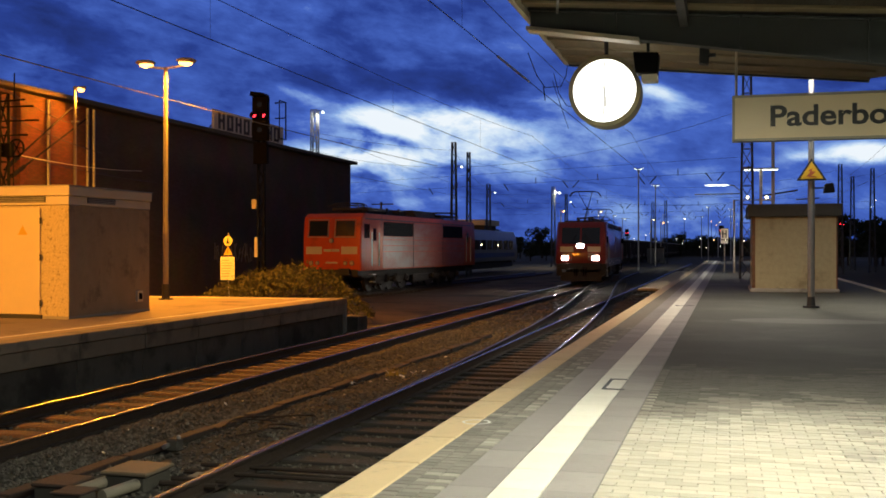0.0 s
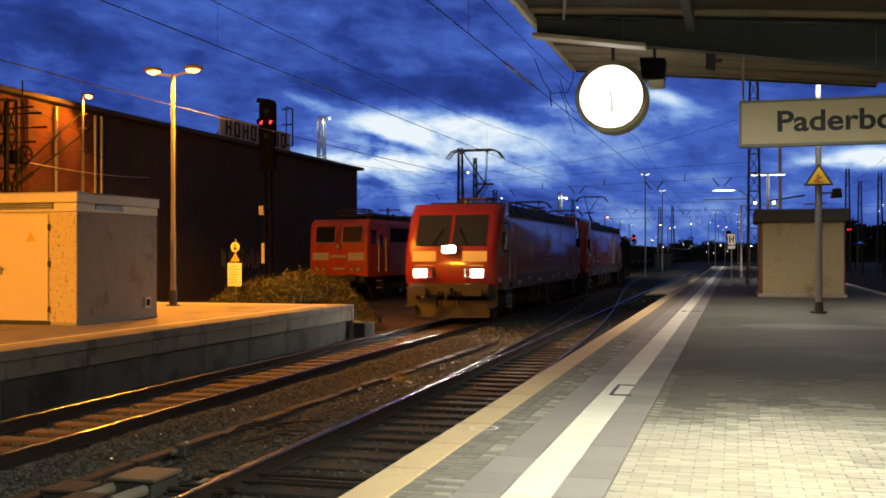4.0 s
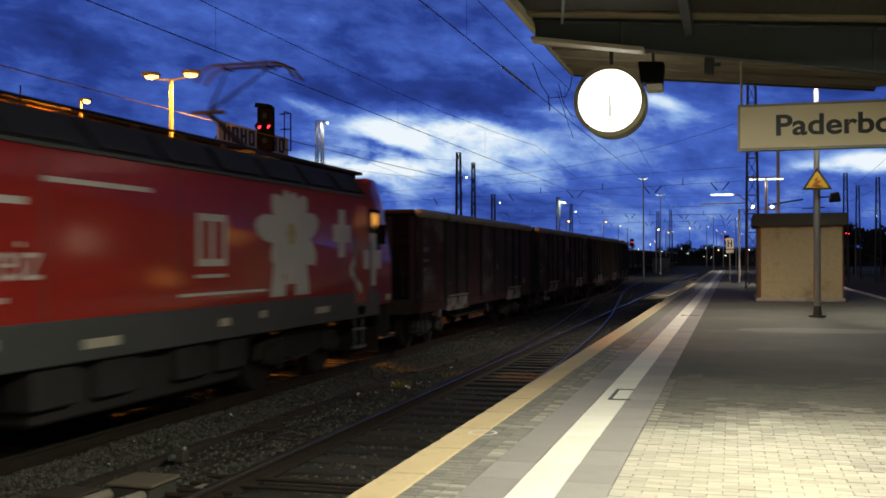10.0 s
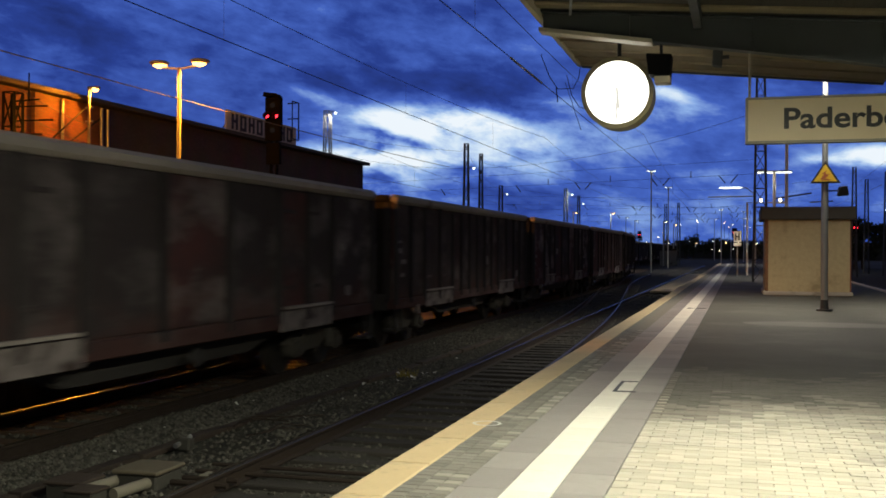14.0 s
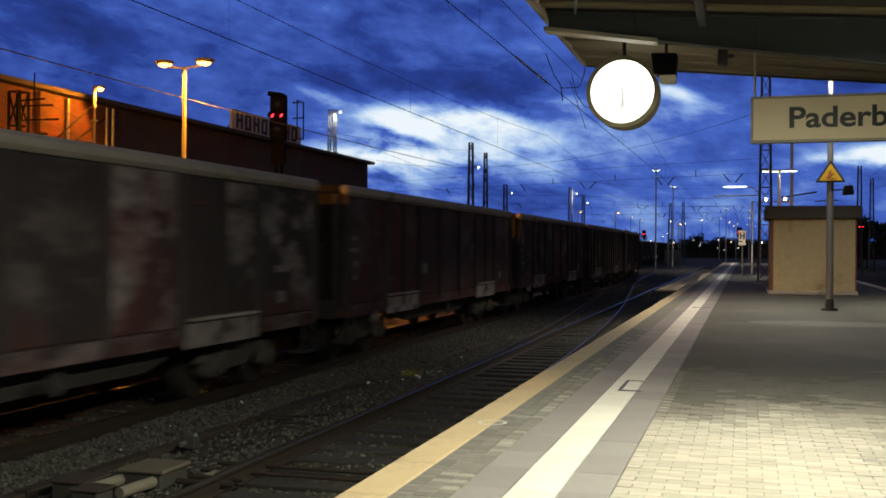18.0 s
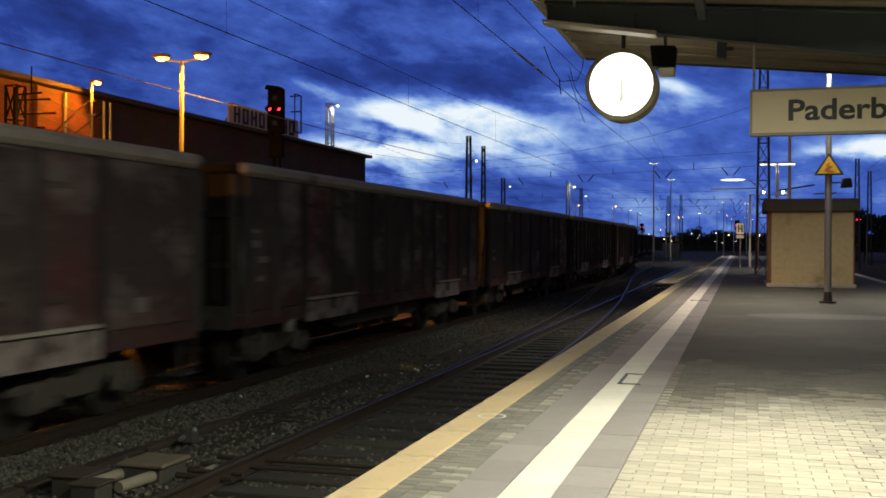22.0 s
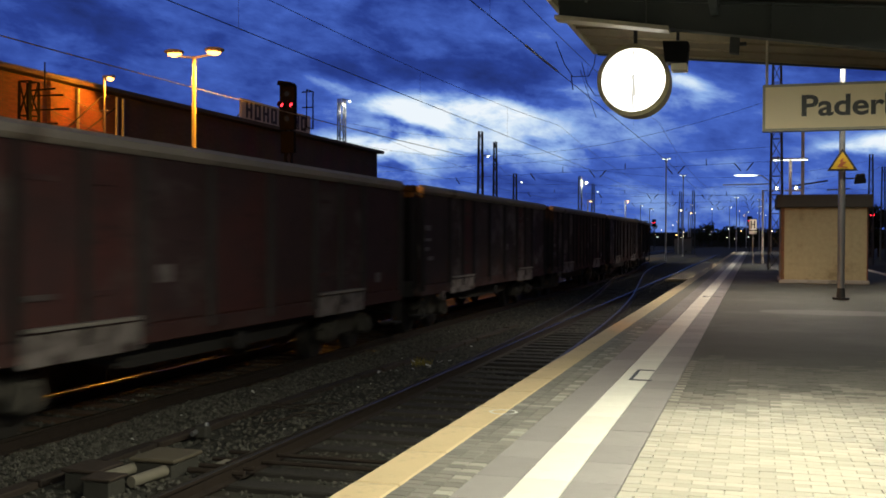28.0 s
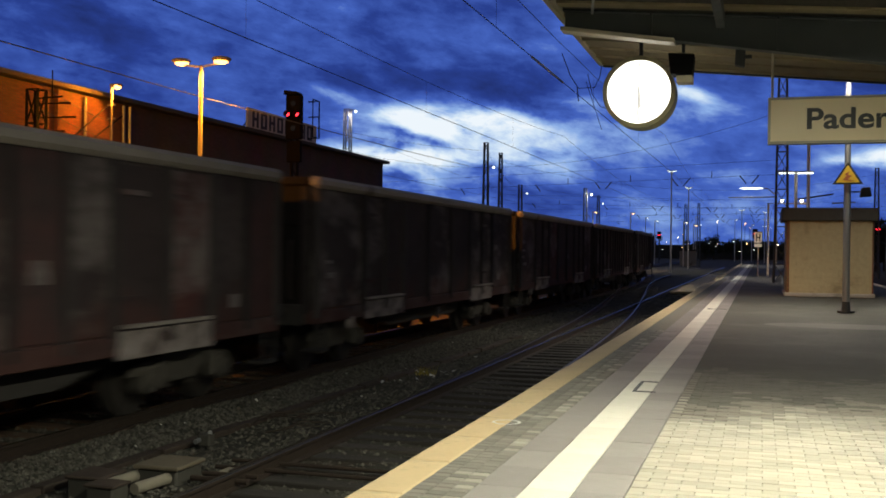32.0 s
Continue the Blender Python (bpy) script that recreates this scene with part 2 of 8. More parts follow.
# ---- materials ----
def mat(name, col, rough=0.6, metal=0.0, var=0.25, scale=2.0, bump=0.15, bscale=30.0, emit=None, power=0.0, rnd=0.0, stain=None, stain_scale=0.8, stain_at=0.55, stretch=(1, 1, 1), coat=0.0, spec=0.5):
    """A surface with grain and stains: two scales of noise in colour, gloss and relief."""
    ma = bpy.data.materials.new(name)
    ma.use_nodes = True
    nt = ma.node_tree
    N, L = nt.nodes.new, nt.links.new
    p = nt.nodes["Principled BSDF"]
    tc = N("ShaderNodeTexCoord")
    mp = N("ShaderNodeMapping")
    mp.inputs["Scale"].default_value = stretch
    L(tc.outputs["Object"], mp.inputs["Vector"])

    def nz(s, d=5, r=0.6):
        n = N("ShaderNodeTexNoise")
        n.inputs["Scale"].default_value, n.inputs["Detail"].default_value, n.inputs["Roughness"].default_value = s, d, r
        L(mp.outputs[0], n.inputs["Vector"])
        return n.outputs["Fac"]

    def mixc(fac, a, b, mode="MIX"):
        n = N("ShaderNodeMix")
        n.data_type, n.blend_type = "RGBA", mode
        for k, v in (("Factor", fac), ("A", a), ("B", b)):
            if isinstance(v, (int, float)):
                n.inputs[k].default_value = v
            elif isinstance(v, tuple):
                n.inputs[k].default_value = (*v, 1)
            else:
                L(v, n.inputs[k])
        return n.outputs["Result"]

    lo, hi = tuple(c * (1 - var) for c in col), tuple(min(1.0, c * (1 + var)) for c in col)
    big, small = nz(scale), nz(bscale, 4, 0.7)
    c = mixc(big, lo, hi)
    c = mixc(0.35, c, mixc(small, tuple(x * (1 - 1.3 * var) if var < 0.7 else 0 for x in col), hi))
    if stain is not None:
        r = N("ShaderNodeMapRange")
        r.inputs["From Min"].default_value, r.inputs["From Max"].default_value = stain_at, stain_at + 0.14
        L(nz(stain_scale, 7, 0.65), r.inputs["Value"])
        c = mixc(r.outputs[0], c, stain)
    if rnd:
        oi = N("ShaderNodeObjectInfo")
        hs = N("ShaderNodeHueSaturation")
        r = N("ShaderNodeMapRange")
        r.inputs["To Min"].default_value, r.inputs["To Max"].default_value = 1 - rnd, 1 + rnd
        L(oi.outputs["Random"], r.inputs["Value"])
        L(r.outputs[0], hs.inputs["Value"])
        L(c, hs.inputs["Color"])
        c = hs.outputs[0]
    L(c, p.inputs["Base Color"])
    r = N("ShaderNodeMapRange")
    r.inputs["To Min"].default_value, r.inputs["To Max"].default_value = max(0.02, rough - 0.12), min(1, rough + 0.12)
    L(nz(scale * 2.7), r.inputs["Value"])
    L(r.outputs[0], p.inputs["Roughness"])
    p.inputs["Metallic"].default_value = metal
    p.inputs["Specular IOR Level"].default_value = spec
    if coat:
        p.inputs["Coat Weight"].default_value = coat
        p.inputs["Coat Roughness"].default_value = 0.13
    if bump:
        b = N("ShaderNodeBump")
        b.inputs["Strength"].default_value, b.inputs["Distance"].default_value = bump, 0.02
        L(small, b.inputs["Height"])
        L(b.outputs[0], p.inputs["Normal"])
    if emit:
        p.inputs["Emission Color"].default_value, p.inputs["Emission Strength"].default_value = (*emit, 1), power
    return ma


def glow(name, col, power):
    ma = bpy.data.materials.new(name)
    ma.use_nodes = True
    p = ma.node_tree.nodes["Principled BSDF"]
    p.inputs["Base Color"].default_value = (*[0.5 * c + 0.2 for c in col], 1)
    p.inputs["Emission Color"].default_value, p.inputs["Emission Strength"].default_value = (*col, 1), power
    return ma


def glass(name, col=(0.02, 0.025, 0.03), rough=0.06):
    ma = bpy.data.materials.new(name)
    ma.use_nodes = True
    p = ma.node_tree.nodes["Principled BSDF"]
    p.inputs["Base Color"].default_value, p.inputs["Roughness"].default_value = (*col, 1), rough
    p.inputs["Specular IOR Level"].default_value = 0.8
    return ma


M_CONC = mat("concrete", (0.30, 0.29, 0.27), 0.85, var=0.3, scale=1.2, bump=0.3, bscale=45, stain=(0.12, 0.115, 0.1), stain_scale=0.9, stain_at=0.56)
M_CONC_L = mat("pale_coping_concrete", (0.62, 0.48, 0.28), 0.8, var=0.2, scale=1.5, bump=0.2, bscale=60, stain=(0.26, 0.23, 0.17), stain_scale=1.4)
M_SLAB = mat("grey_guide_slab", (0.27, 0.25, 0.24), 0.75, var=0.18, scale=2.0, bump=0.15, bscale=80, rnd=0.1, stain=(0.15, 0.14, 0.13), stain_scale=1.2, stain_at=0.6)
M_WHITE_SLAB = mat("white_guide_slab", (0.72, 0.70, 0.63), 0.7, var=0.12, scale=2.0, bump=0.2, bscale=90, rnd=0.06, stain=(0.45, 0.42, 0.36), stain_scale=1.6, stain_at=0.6)
M_PAVER = mat("concrete_paver", (0.42, 0.39, 0.32), 0.8, var=0.22, scale=2.5, bump=0.25, bscale=70, rnd=0.14, stain=(0.25, 0.23, 0.19), stain_scale=0.7, stain_at=0.56)
M_PAVER_D = mat("dark_worn_paver", (0.20, 0.188, 0.165), 0.85, var=0.25, scale=2.5, bump=0.25, bscale=70, rnd=0.18)
M_JOINT = mat("sand_joint", (0.22, 0.205, 0.17), 0.95, var=0.3, scale=6, bump=0.3, bscale=120)
M_ASPH = mat("platform_asphalt", (0.104, 0.104, 0.090), 0.85, spec=0.25, var=0.3, scale=0.6, bump=0.35, bscale=150, stain=(0.14, 0.138, 0.12), stain_scale=0.35, stain_at=0.52)
M_SOIL = mat("dark_soil", (0.045, 0.04, 0.032), 0.95, var=0.4, scale=0.3, bump=0.5, bscale=14)
M_BALLAST = mat("ballast_bed", (0.062, 0.059, 0.048), 0.95, spec=0.15, var=0.45, scale=1.2, bump=0.7, bscale=26, stain=(0.05, 0.04, 0.03), stain_scale=0.8)
M_YARD = mat("brown_yard_dirt", (0.135, 0.098, 0.066), 0.95, spec=0.15, var=0.45, scale=0.5, bump=0.6, bscale=18, stain=(0.05, 0.042, 0.034), stain_scale=0.35, stain_at=0.5)
M_STONE = mat("ballast_stone", (0.092, 0.086, 0.070), 0.9, var=0.5, scale=5.0, bump=0.3, bscale=60)
M_RAIL = mat("rusty_rail_web", (0.042, 0.029, 0.021), 0.8, 0.3, var=0.35, scale=4, bump=0.25, bscale=50)
M_RAILTOP = mat("polished_rail_head", (0.22, 0.20, 0.165), 0.23, 0.8, var=0.1, scale=6, bump=0.0, spec=0.2)
M_RAILTOP_D = mat("less_worn_rail_head", (0.058, 0.046, 0.034), 0.30, 0.35, spec=0.06, var=0.2, scale=4, bump=0.04, bscale=80)
M_SLEEPER = mat("oily_wooden_sleeper", (0.042, 0.036, 0.029), 0.85, var=0.4, scale=3, bump=0.5, bscale=40, stretch=(0.25, 3, 3), rnd=0.25)
M_SLEEPER_C = mat("weathered_sleeper", (0.095, 0.058, 0.037), 0.85, var=0.35, scale=3, bump=0.4, bscale=40, rnd=0.2)
M_STEEL_D = mat("dark_painted_steel", (0.045, 0.048, 0.05), 0.55, 0.2, var=0.3, scale=2, bump=0.1, bscale=60)
M_STEEL = mat("galvanised_steel", (0.34, 0.35, 0.35), 0.45, 0.7, var=0.2, scale=3, bump=0.1, bscale=60)
M_STEEL_W = mat("pale_painted_steel", (0.62, 0.62, 0.58), 0.5, var=0.12, scale=2, bump=0.05, bscale=60)
M_POLE = mat("grey_lamp_pole_paint", (0.22, 0.20, 0.19), 0.55, var=0.1, scale=2, bump=0.05, bscale=60)
M_MAST = mat("weathered_lattice_steel", (0.11, 0.12, 0.12), 0.6, 0.5, var=0.3, scale=2, bump=0.1, bscale=40)
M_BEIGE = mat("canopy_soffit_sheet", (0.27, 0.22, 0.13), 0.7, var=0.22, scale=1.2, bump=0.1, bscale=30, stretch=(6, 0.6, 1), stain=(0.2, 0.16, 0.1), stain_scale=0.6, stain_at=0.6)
M_BEAM = mat("grey_green_girder_paint", (0.056, 0.066, 0.070), 0.5, 0.1, var=0.25, scale=1.5, bump=0.08, bscale=50)
M_FLANGE = mat("pale_flange_paint", (0.56, 0.51, 0.38), 0.55, var=0.15, scale=3, bump=0.08, bscale=50)
M_BLACK = mat("black_plastic", (0.007, 0.007, 0.008), 0.7, spec=0.05, var=0.2, scale=5, bump=0.05, bscale=80)
M_SIGN = mat("enamel_sign_face", (0.78, 0.66, 0.43), 0.45, var=0.08, scale=1.5, bump=0.02, bscale=30)
M_SIGN_EDGE = mat("grey_sign_frame", (0.30, 0.28, 0.22), 0.5, 0.3, var=0.15)
M_INK = mat("black_lettering", (0.02, 0.02, 0.02), 0.5, var=0.1, bump=0)
M_YELLOW = mat("yellow_enamel", (0.62, 0.40, 0.03), 0.45, var=0.12, scale=4, bump=0.03)
M_PLASTER = mat("pebbledash_plaster", (0.56, 0.48, 0.30), 0.9, var=0.6, scale=24, bump=1.0, bscale=30, stain=(0.22, 0.17, 0.09), stain_scale=11.0, stain_at=0.54)
M_SHED = mat("shed_render", (0.36, 0.31, 0.19), 0.9, var=0.4, scale=7, bump=0.8, bscale=26, stain=(0.22, 0.185, 0.11), stain_scale=1.0, stain_at=0.55)
M_SHED_ROOF = mat("bitumen_roof_edge", (0.05, 0.05, 0.045), 0.8, var=0.3, scale=3, bump=0.2)
M_DOORP = mat("cream_steel_door", (0.62, 0.54, 0.36), 0.55, var=0.1, scale=1.5, bump=0.05, bscale=30)
M_CLADD = mat("pale_fascia_concrete", (0.58, 0.53, 0.44), 0.8, var=0.15, scale=1.5, bump=0.15, bscale=50)
M_CLOCK = glow("clock_face", (1.0, 0.98, 0.90), 3.2)
M_SODIUM = glow("sodium_lens", (1.0, 0.43, 0.09), 8.0)
M_LAMPW = glow("white_lamp_lens", (0.90, 1.0, 0.86), 3.4)
M_LAMPY = glow("warm_lamp_lens", (1.0, 0.85, 0.5), 9.0)
M_LAMPO = glow("orange_lamp_lens", (1.0, 0.5, 0.15), 9.0)
M_REDL = glow("red_signal_lens", (1.0, 0.02, 0.04), 5.0)
M_HEAD = glow("headlight_lens", (1.0, 0.93, 0.80), 470.0)
M_GLASS = glass("dark_glass")
M_TAIL = mat("red_tail_glass", (0.30, 0.02, 0.02), 0.15, var=0.1, bump=0)
M_TREE = mat("dark_foliage", (0.035, 0.045, 0.02), 0.8, var=0.4, scale=1, bump=0.2)
M_BARK = mat("bark", (0.06, 0.045, 0.03), 0.9, var=0.3, scale=6, bump=0.5)
M_RED = mat("traffic_red_paint", (0.22, 0.022, 0.018), 0.36, spec=0.25, var=0.16, scale=0.9, bump=0.03, bscale=12, stain=(0.19, 0.02, 0.016), stain_scale=0.5, stain_at=0.6, coat=0.7)
M_RED2 = mat("bright_red_livery", (0.42, 0.026, 0.016), 0.36, spec=0.25, var=0.14, scale=0.9, bump=0.03, bscale=12, stain=(0.34, 0.03, 0.02), stain_scale=0.5, stain_at=0.6, coat=0.7)
M_ORANGE_RED = mat("faded_orange_red_paint", (0.60, 0.080, 0.024), 0.45, var=0.2, scale=1.2, bump=0.05, bscale=20, stain=(0.26, 0.05, 0.02), stain_scale=0.8)
M_SKIRT = mat("grey_skirt_paint", (0.085, 0.088, 0.086), 0.55, var=0.25, scale=1.5, bump=0.08, bscale=30)
M_ROOFG = mat("dark_loco_roof", (0.042, 0.040, 0.044), 0.7, 0.0, spec=0.2, var=0.3, scale=1.0, bump=0.1, bscale=20)
M_BEIGEP = mat("beige_bib_paint", (0.58, 0.52, 0.40), 0.4, var=0.12, scale=2, bump=0.03)
M_WHITEP = mat("white_livery_print", (0.70, 0.67, 0.62), 0.4, var=0.2, scale=2.5, bump=0.02)
M_UNDER = mat("grimy_running_gear", (0.042, 0.038, 0.035), 0.8, 0.2, var=0.4, scale=4, bump=0.3, bscale=40)
M_BOGIE = mat("dusty_bogie_steel", (0.085, 0.076, 0.064), 0.8, 0.1, var=0.45, scale=5, bump=0.3, bscale=40)
M_WHEEL = mat("worn_wheel_steel", (0.042, 0.037, 0.032), 0.65, 0.3, var=0.35, scale=5, bump=0.15, bscale=40)


def wagon_mat(name, base, red_share, chalk_tone=0.2):
    """Weathered wagon paint: oxide, soot and chalky patches that differ from plate to plate."""
    ma = bpy.data.materials.new(name)
    ma.use_nodes = True
    nt = ma.node_tree
    N, L = nt.nodes.new, nt.links.new
    p = nt.nodes["Principled BSDF"]
    tc, oi, off = N("ShaderNodeTexCoord"), N("ShaderNodeObjectInfo"), N("ShaderNodeVectorMath")
    mul = N("ShaderNodeMath")
    mul.operation = "MULTIPLY"
    mul.inputs[1].default_value = 57.0
    L(oi.outputs["Random"], mul.inputs[0])
    L(tc.outputs["Object"], off.inputs[0])
    L(mul.outputs[0], off.inputs[1])

    def nz(s, stretch=(1, 1, 1), d=6, r=0.62):
        mp, n = N("ShaderNodeMapping"), N("ShaderNodeTexNoise")
        mp.inputs["Scale"].default_value = stretch
        L(off.outputs[0], mp.inputs["Vector"])
        n.inputs["Scale"].default_value, n.inputs["Detail"].default_value, n.inputs["Roughness"].default_value = s, d, r
        L(mp.outputs[0], n.inputs["Vector"])
        return n.outputs["Fac"]

    def step(v, a, b, top=1.0):
        n = N("ShaderNodeMapRange")
        n.inputs["From Min"].default_value, n.inputs["From Max"].default_value, n.inputs["To Max"].default_value = a, b, top
        L(v, n.inputs["Value"])
        return n.outputs[0]

    def mix(f, a, b):
        n = N("ShaderNodeMix")
        n.data_type = "RGBA"
        for k, v in (("Factor", f), ("A", a), ("B", b)):
            if isinstance(v, tuple):
                n.inputs[k].default_value = (*v, 1)
            else:
                L(v, n.inputs[k])
        return n.outputs["Result"]
    c = mix(nz(1.3), tuple(0.65 * x for x in base), tuple(1.3 * x for x in base))
    red = N("ShaderNodeMath")
    red.operation = "MULTIPLY"
    L(step(oi.outputs["Random"], 1 - red_share, 1 - red_share + 0.12), red.inputs[0])
    L(step(nz(0.8), 0.36, 0.6, 0.85), red.inputs[1])
    c = mix(red.outputs[0], c, (0.094, 0.034, 0.032))
    chalk, share = N("ShaderNodeMath"), N("ShaderNodeMath")
    chalk.operation, share.operation = "MULTIPLY", "FRACT"
    L(mul.outputs[0], share.inputs[0])
    L(step(share.outputs[0], 0.15, 0.6), chalk.inputs[0])
    L(step(nz(1.0, (1, 0.75, 1.35)), 0.47, 0.66, 0.85), chalk.inputs[1])
    c = mix(chalk.outputs[0], c, (chalk_tone, 0.87 * chalk_tone, 0.84 * chalk_tone))
    c = mix(step(nz(3.4, (1, 0.6, 1.4), 7, 0.7), 0.55, 0.68, 0.55), c, (0.026, 0.022, 0.021))
    c = mix(step(nz(2.2, (1, 2.4, 0.3)), 0.55, 0.75, 0.5), c, (0.05, 0.03, 0.024))
    low, sp = N("ShaderNodeMath"), N("ShaderNodeSeparateXYZ")
    low.operation = "ADD"
    L(tc.outputs["Object"], sp.inputs[0])
    rise = N("ShaderNodeMath")
    rise.operation = "MULTIPLY_ADD"
    rise.inputs[1].default_value, rise.inputs[2].default_value = -0.42, 0.95
    L(sp.outputs[2], rise.inputs[0])
    L(rise.outputs[0], low.inputs[0])
    L(nz(1.6, (1, 0.5, 1)), low.inputs[1])
    c = mix(step(low.outputs[0], 0.80, 1.05, 0.6), c, (0.088, 0.036, 0.029))     # flaked to red oxide along the sill
    L(c, p.inputs["Base Color"])
    p.inputs["Specular IOR Level"].default_value = 0.15
    p.inputs["Roughness"].default_value = 0.8
    b = N("ShaderNodeBump")
    b.inputs["Strength"].default_value, b.inputs["Distance"].default_value = 0.25, 0.02
    L(nz(14), b.inputs["Height"])
    L(b.outputs[0], p.inputs["Normal"])
    return ma


M_WAG = [wagon_mat("rusty_brown_wagon_paint", (0.056, 0.041, 0.040), 0.2),
         wagon_mat("grey_brown_wagon_paint", (0.045, 0.037, 0.037), 0.15, 0.2),
         wagon_mat("dark_oxide_wagon_paint", (0.048, 0.037, 0.037), 0.2),
         wagon_mat("oxide_red_wagon_paint", (0.060, 0.036, 0.037), 0.5, 0.13),
         wagon_mat("scraped_brown_wagon_paint", (0.044, 0.036, 0.036), 0.3, 0.34)]
# top rails much paler than the side panels
M_WAGRIM = mat("pale_top_rail", (0.29, 0.255, 0.225), 0.7, 0.0, var=0.35, scale=1.6, bump=0.15, stain=(0.12, 0.09, 0.075), stain_scale=1.1, stain_at=0.56, rnd=0.15)
# posts darker than the panels
M_WAGPOST = mat("dark_post_paint", (0.044, 0.038, 0.037), 0.8, var=0.35, scale=2.5, bump=0.15, rnd=0.3, spec=0.2)
M_WAGPANEL = mat("chalky_sill_panel", (0.25, 0.215, 0.20), 0.75, var=0.5, scale=3.5, bump=0.1, stain=(0.055, 0.036, 0.032), stain_scale=2.6, stain_at=0.47, rnd=0.3)
M_MARK = mat("faded_white_stencil", (0.17, 0.145, 0.14), 0.7, var=0.45, scale=6, bump=0.02, stain=(0.08, 0.065, 0.06), stain_scale=5, stain_at=0.5)
M_PIPE = mat("grey_pipe_concrete", (0.24, 0.215, 0.165), 0.85, var=0.25, scale=3, bump=0.2)
M_CABLE = mat("cable", (0.012, 0.012, 0.013), 0.6, var=0.1, bump=0)
M_COPPER = mat("contact_wire", (0.05, 0.045, 0.04), 0.5, 0.6, var=0.1, bump=0)


# ---- ground, platforms, tracks (platform top is z = 0, rail top z = RT) ----
RT = -0.66
X_NEAR, X_FAR, X_SIDE = -4.04, -8.42, -17.6      # track centres
EDGE = -2.37


def grid(x0, x1, nx, ys, zf):
    g = Geo()
    xs = np.linspace(x0, x1, nx)
    g.v = [(float(x), float(y), zf(float(x), float(y))) for y in ys for x in xs]
    g.f = [(j * nx + i, j * nx + i + 1, (j + 1) * nx + i + 1, (j + 1) * nx + i) for j in range(len(ys) - 1) for i in range(nx - 1)]
    return g


solid("ground", Geo().add([(-2500, -300, -0.98), (2500, -300, -0.98), (2500, 4500, -0.98), (-2500, 4500, -0.98)], [(0, 1, 2, 3)]), M_SOIL,
      "dark bare earth of the station yard reaching the horizon", kind="structure")


def bed_z(x, y):
    z = -0.87 + 0.035 * noise.noise((x * 0.7, y * 0.5, 2.0)) + 0.02 * noise.noise((x * 3, y * 3, 5.0)) + 0.015 * noise.noise((x * 8, y * 8, 1.0))
    near = min(abs(x - X_NEAR), abs(x - X_FAR))
    shoulder = math.exp(-((near - 1.15) / 0.28) ** 2) * (0.075 if abs(x - X_FAR) < 2.2 else 0.05)
    return z + shoulder - 0.03 * max(0.0, min(1.0, (near - 1.5) / 0.5))


ys = np.concatenate([np.arange(-6, 3, 0.5), np.arange(3, 30, 0.11), np.arange(30, 130, 0.8)])
solid("ballast", grid(-10.25, -2.4, 72, ys, bed_z), M_BALLAST, "dirty grey-brown ballast bed between the platforms", "ballast", kind="stuff")
solid("yard_gravel", grid(-24, -10.25, 40, np.arange(27.6, 130, 1.2), lambda x, y: -0.88 + 0.06 * noise.noise((x * 0.4, y * 0.3, 7.0))), M_YARD,
      "oily gravel of the sidings beyond the platform end", "gravel", kind="stuff")
solid("yard_gravel_east", grid(5.6, 30, 20, np.arange(-6, 200, 2.5), lambda x, y: -0.88 + 0.05 * noise.noise((x * 0.4, y * 0.3, 9.0))), M_BALLAST,
      "dark gravel of the tracks behind the platform", "gravel", kind="stuff")


def scatter_stones(name, boxes, label):
    """Broken stones lying on the bed, each a small uneven octahedron."""
    rng = np.random.default_rng(4)
    g = Geo()
    for x0, x1, y0, y1, n, s0, s1 in boxes:
        for _ in range(n):
            x, y = rng.uniform(x0, x1), y0 + (y1 - y0) * rng.uniform(0, 1) ** 1.5
            s = rng.uniform(s0, s1)
            z = bed_z(x, y) + s * 0.3
            a = rng.uniform(0, 6.28)
            ca, sa = math.cos(a) * s, math.sin(a) * s
            k = rng.uniform(0.6, 1.2, 6)
            b = len(g.v)
            g.v += [(x + ca * k[0], y + sa * k[0], z), (x - sa * k[1], y + ca * k[1], z + 0.2 * s), (x - ca * k[2], y - sa * k[2], z), (x + sa * k[3], y - ca * k[3], z - 0.1 * s),
                    (x + 0.3 * ca, y, z + s * 0.8 * k[4]), (x, y + 0.2 * sa, z - s * 0.6)]
            g.f += [(b, b + 1, b + 4), (b + 1, b + 2, b + 4), (b + 2, b + 3, b + 4), (b + 3, b, b + 4), (b + 1, b, b + 5), (b + 2, b + 1, b + 5), (b + 3, b + 2, b + 5), (b, b + 3, b + 5)]
    me = bpy.data.meshes.new(name)
    me.from_pydata(g.v, [], g.f)
    me.materials.append(M_STONE)
    tagged(new(name, me), label, "ballast stones", kind="stuff")


scatter_stones("ballast_stones", ((-7.55, -6.6, 6, 28, 13000, 0.018, 0.042), (-6.6, -5.0, 5, 28, 5500, 0.015, 0.04), (-10.2, -7.6, 8, 30, 9000, 0.02, 0.045), (-5.0, -2.5, 5, 24, 5500, 0.015, 0.035), (-10.2, -2.5, 26, 60, 6000, 0.03, 0.06)),
               "loose broken ballast stones between the rails")

# ---- rails ----
RAILP = ((-0.0625, -0.172), (0.0625, -0.172), (0.0625, -0.158), (0.009, -0.14), (0.009, -0.05), (0.034, -0.036), (0.036, -0.004), (-0.036, -0.004), (-0.034, -0.036), (-0.009, -0.05), (-0.009, -0.14), (-0.0625, -0.158))


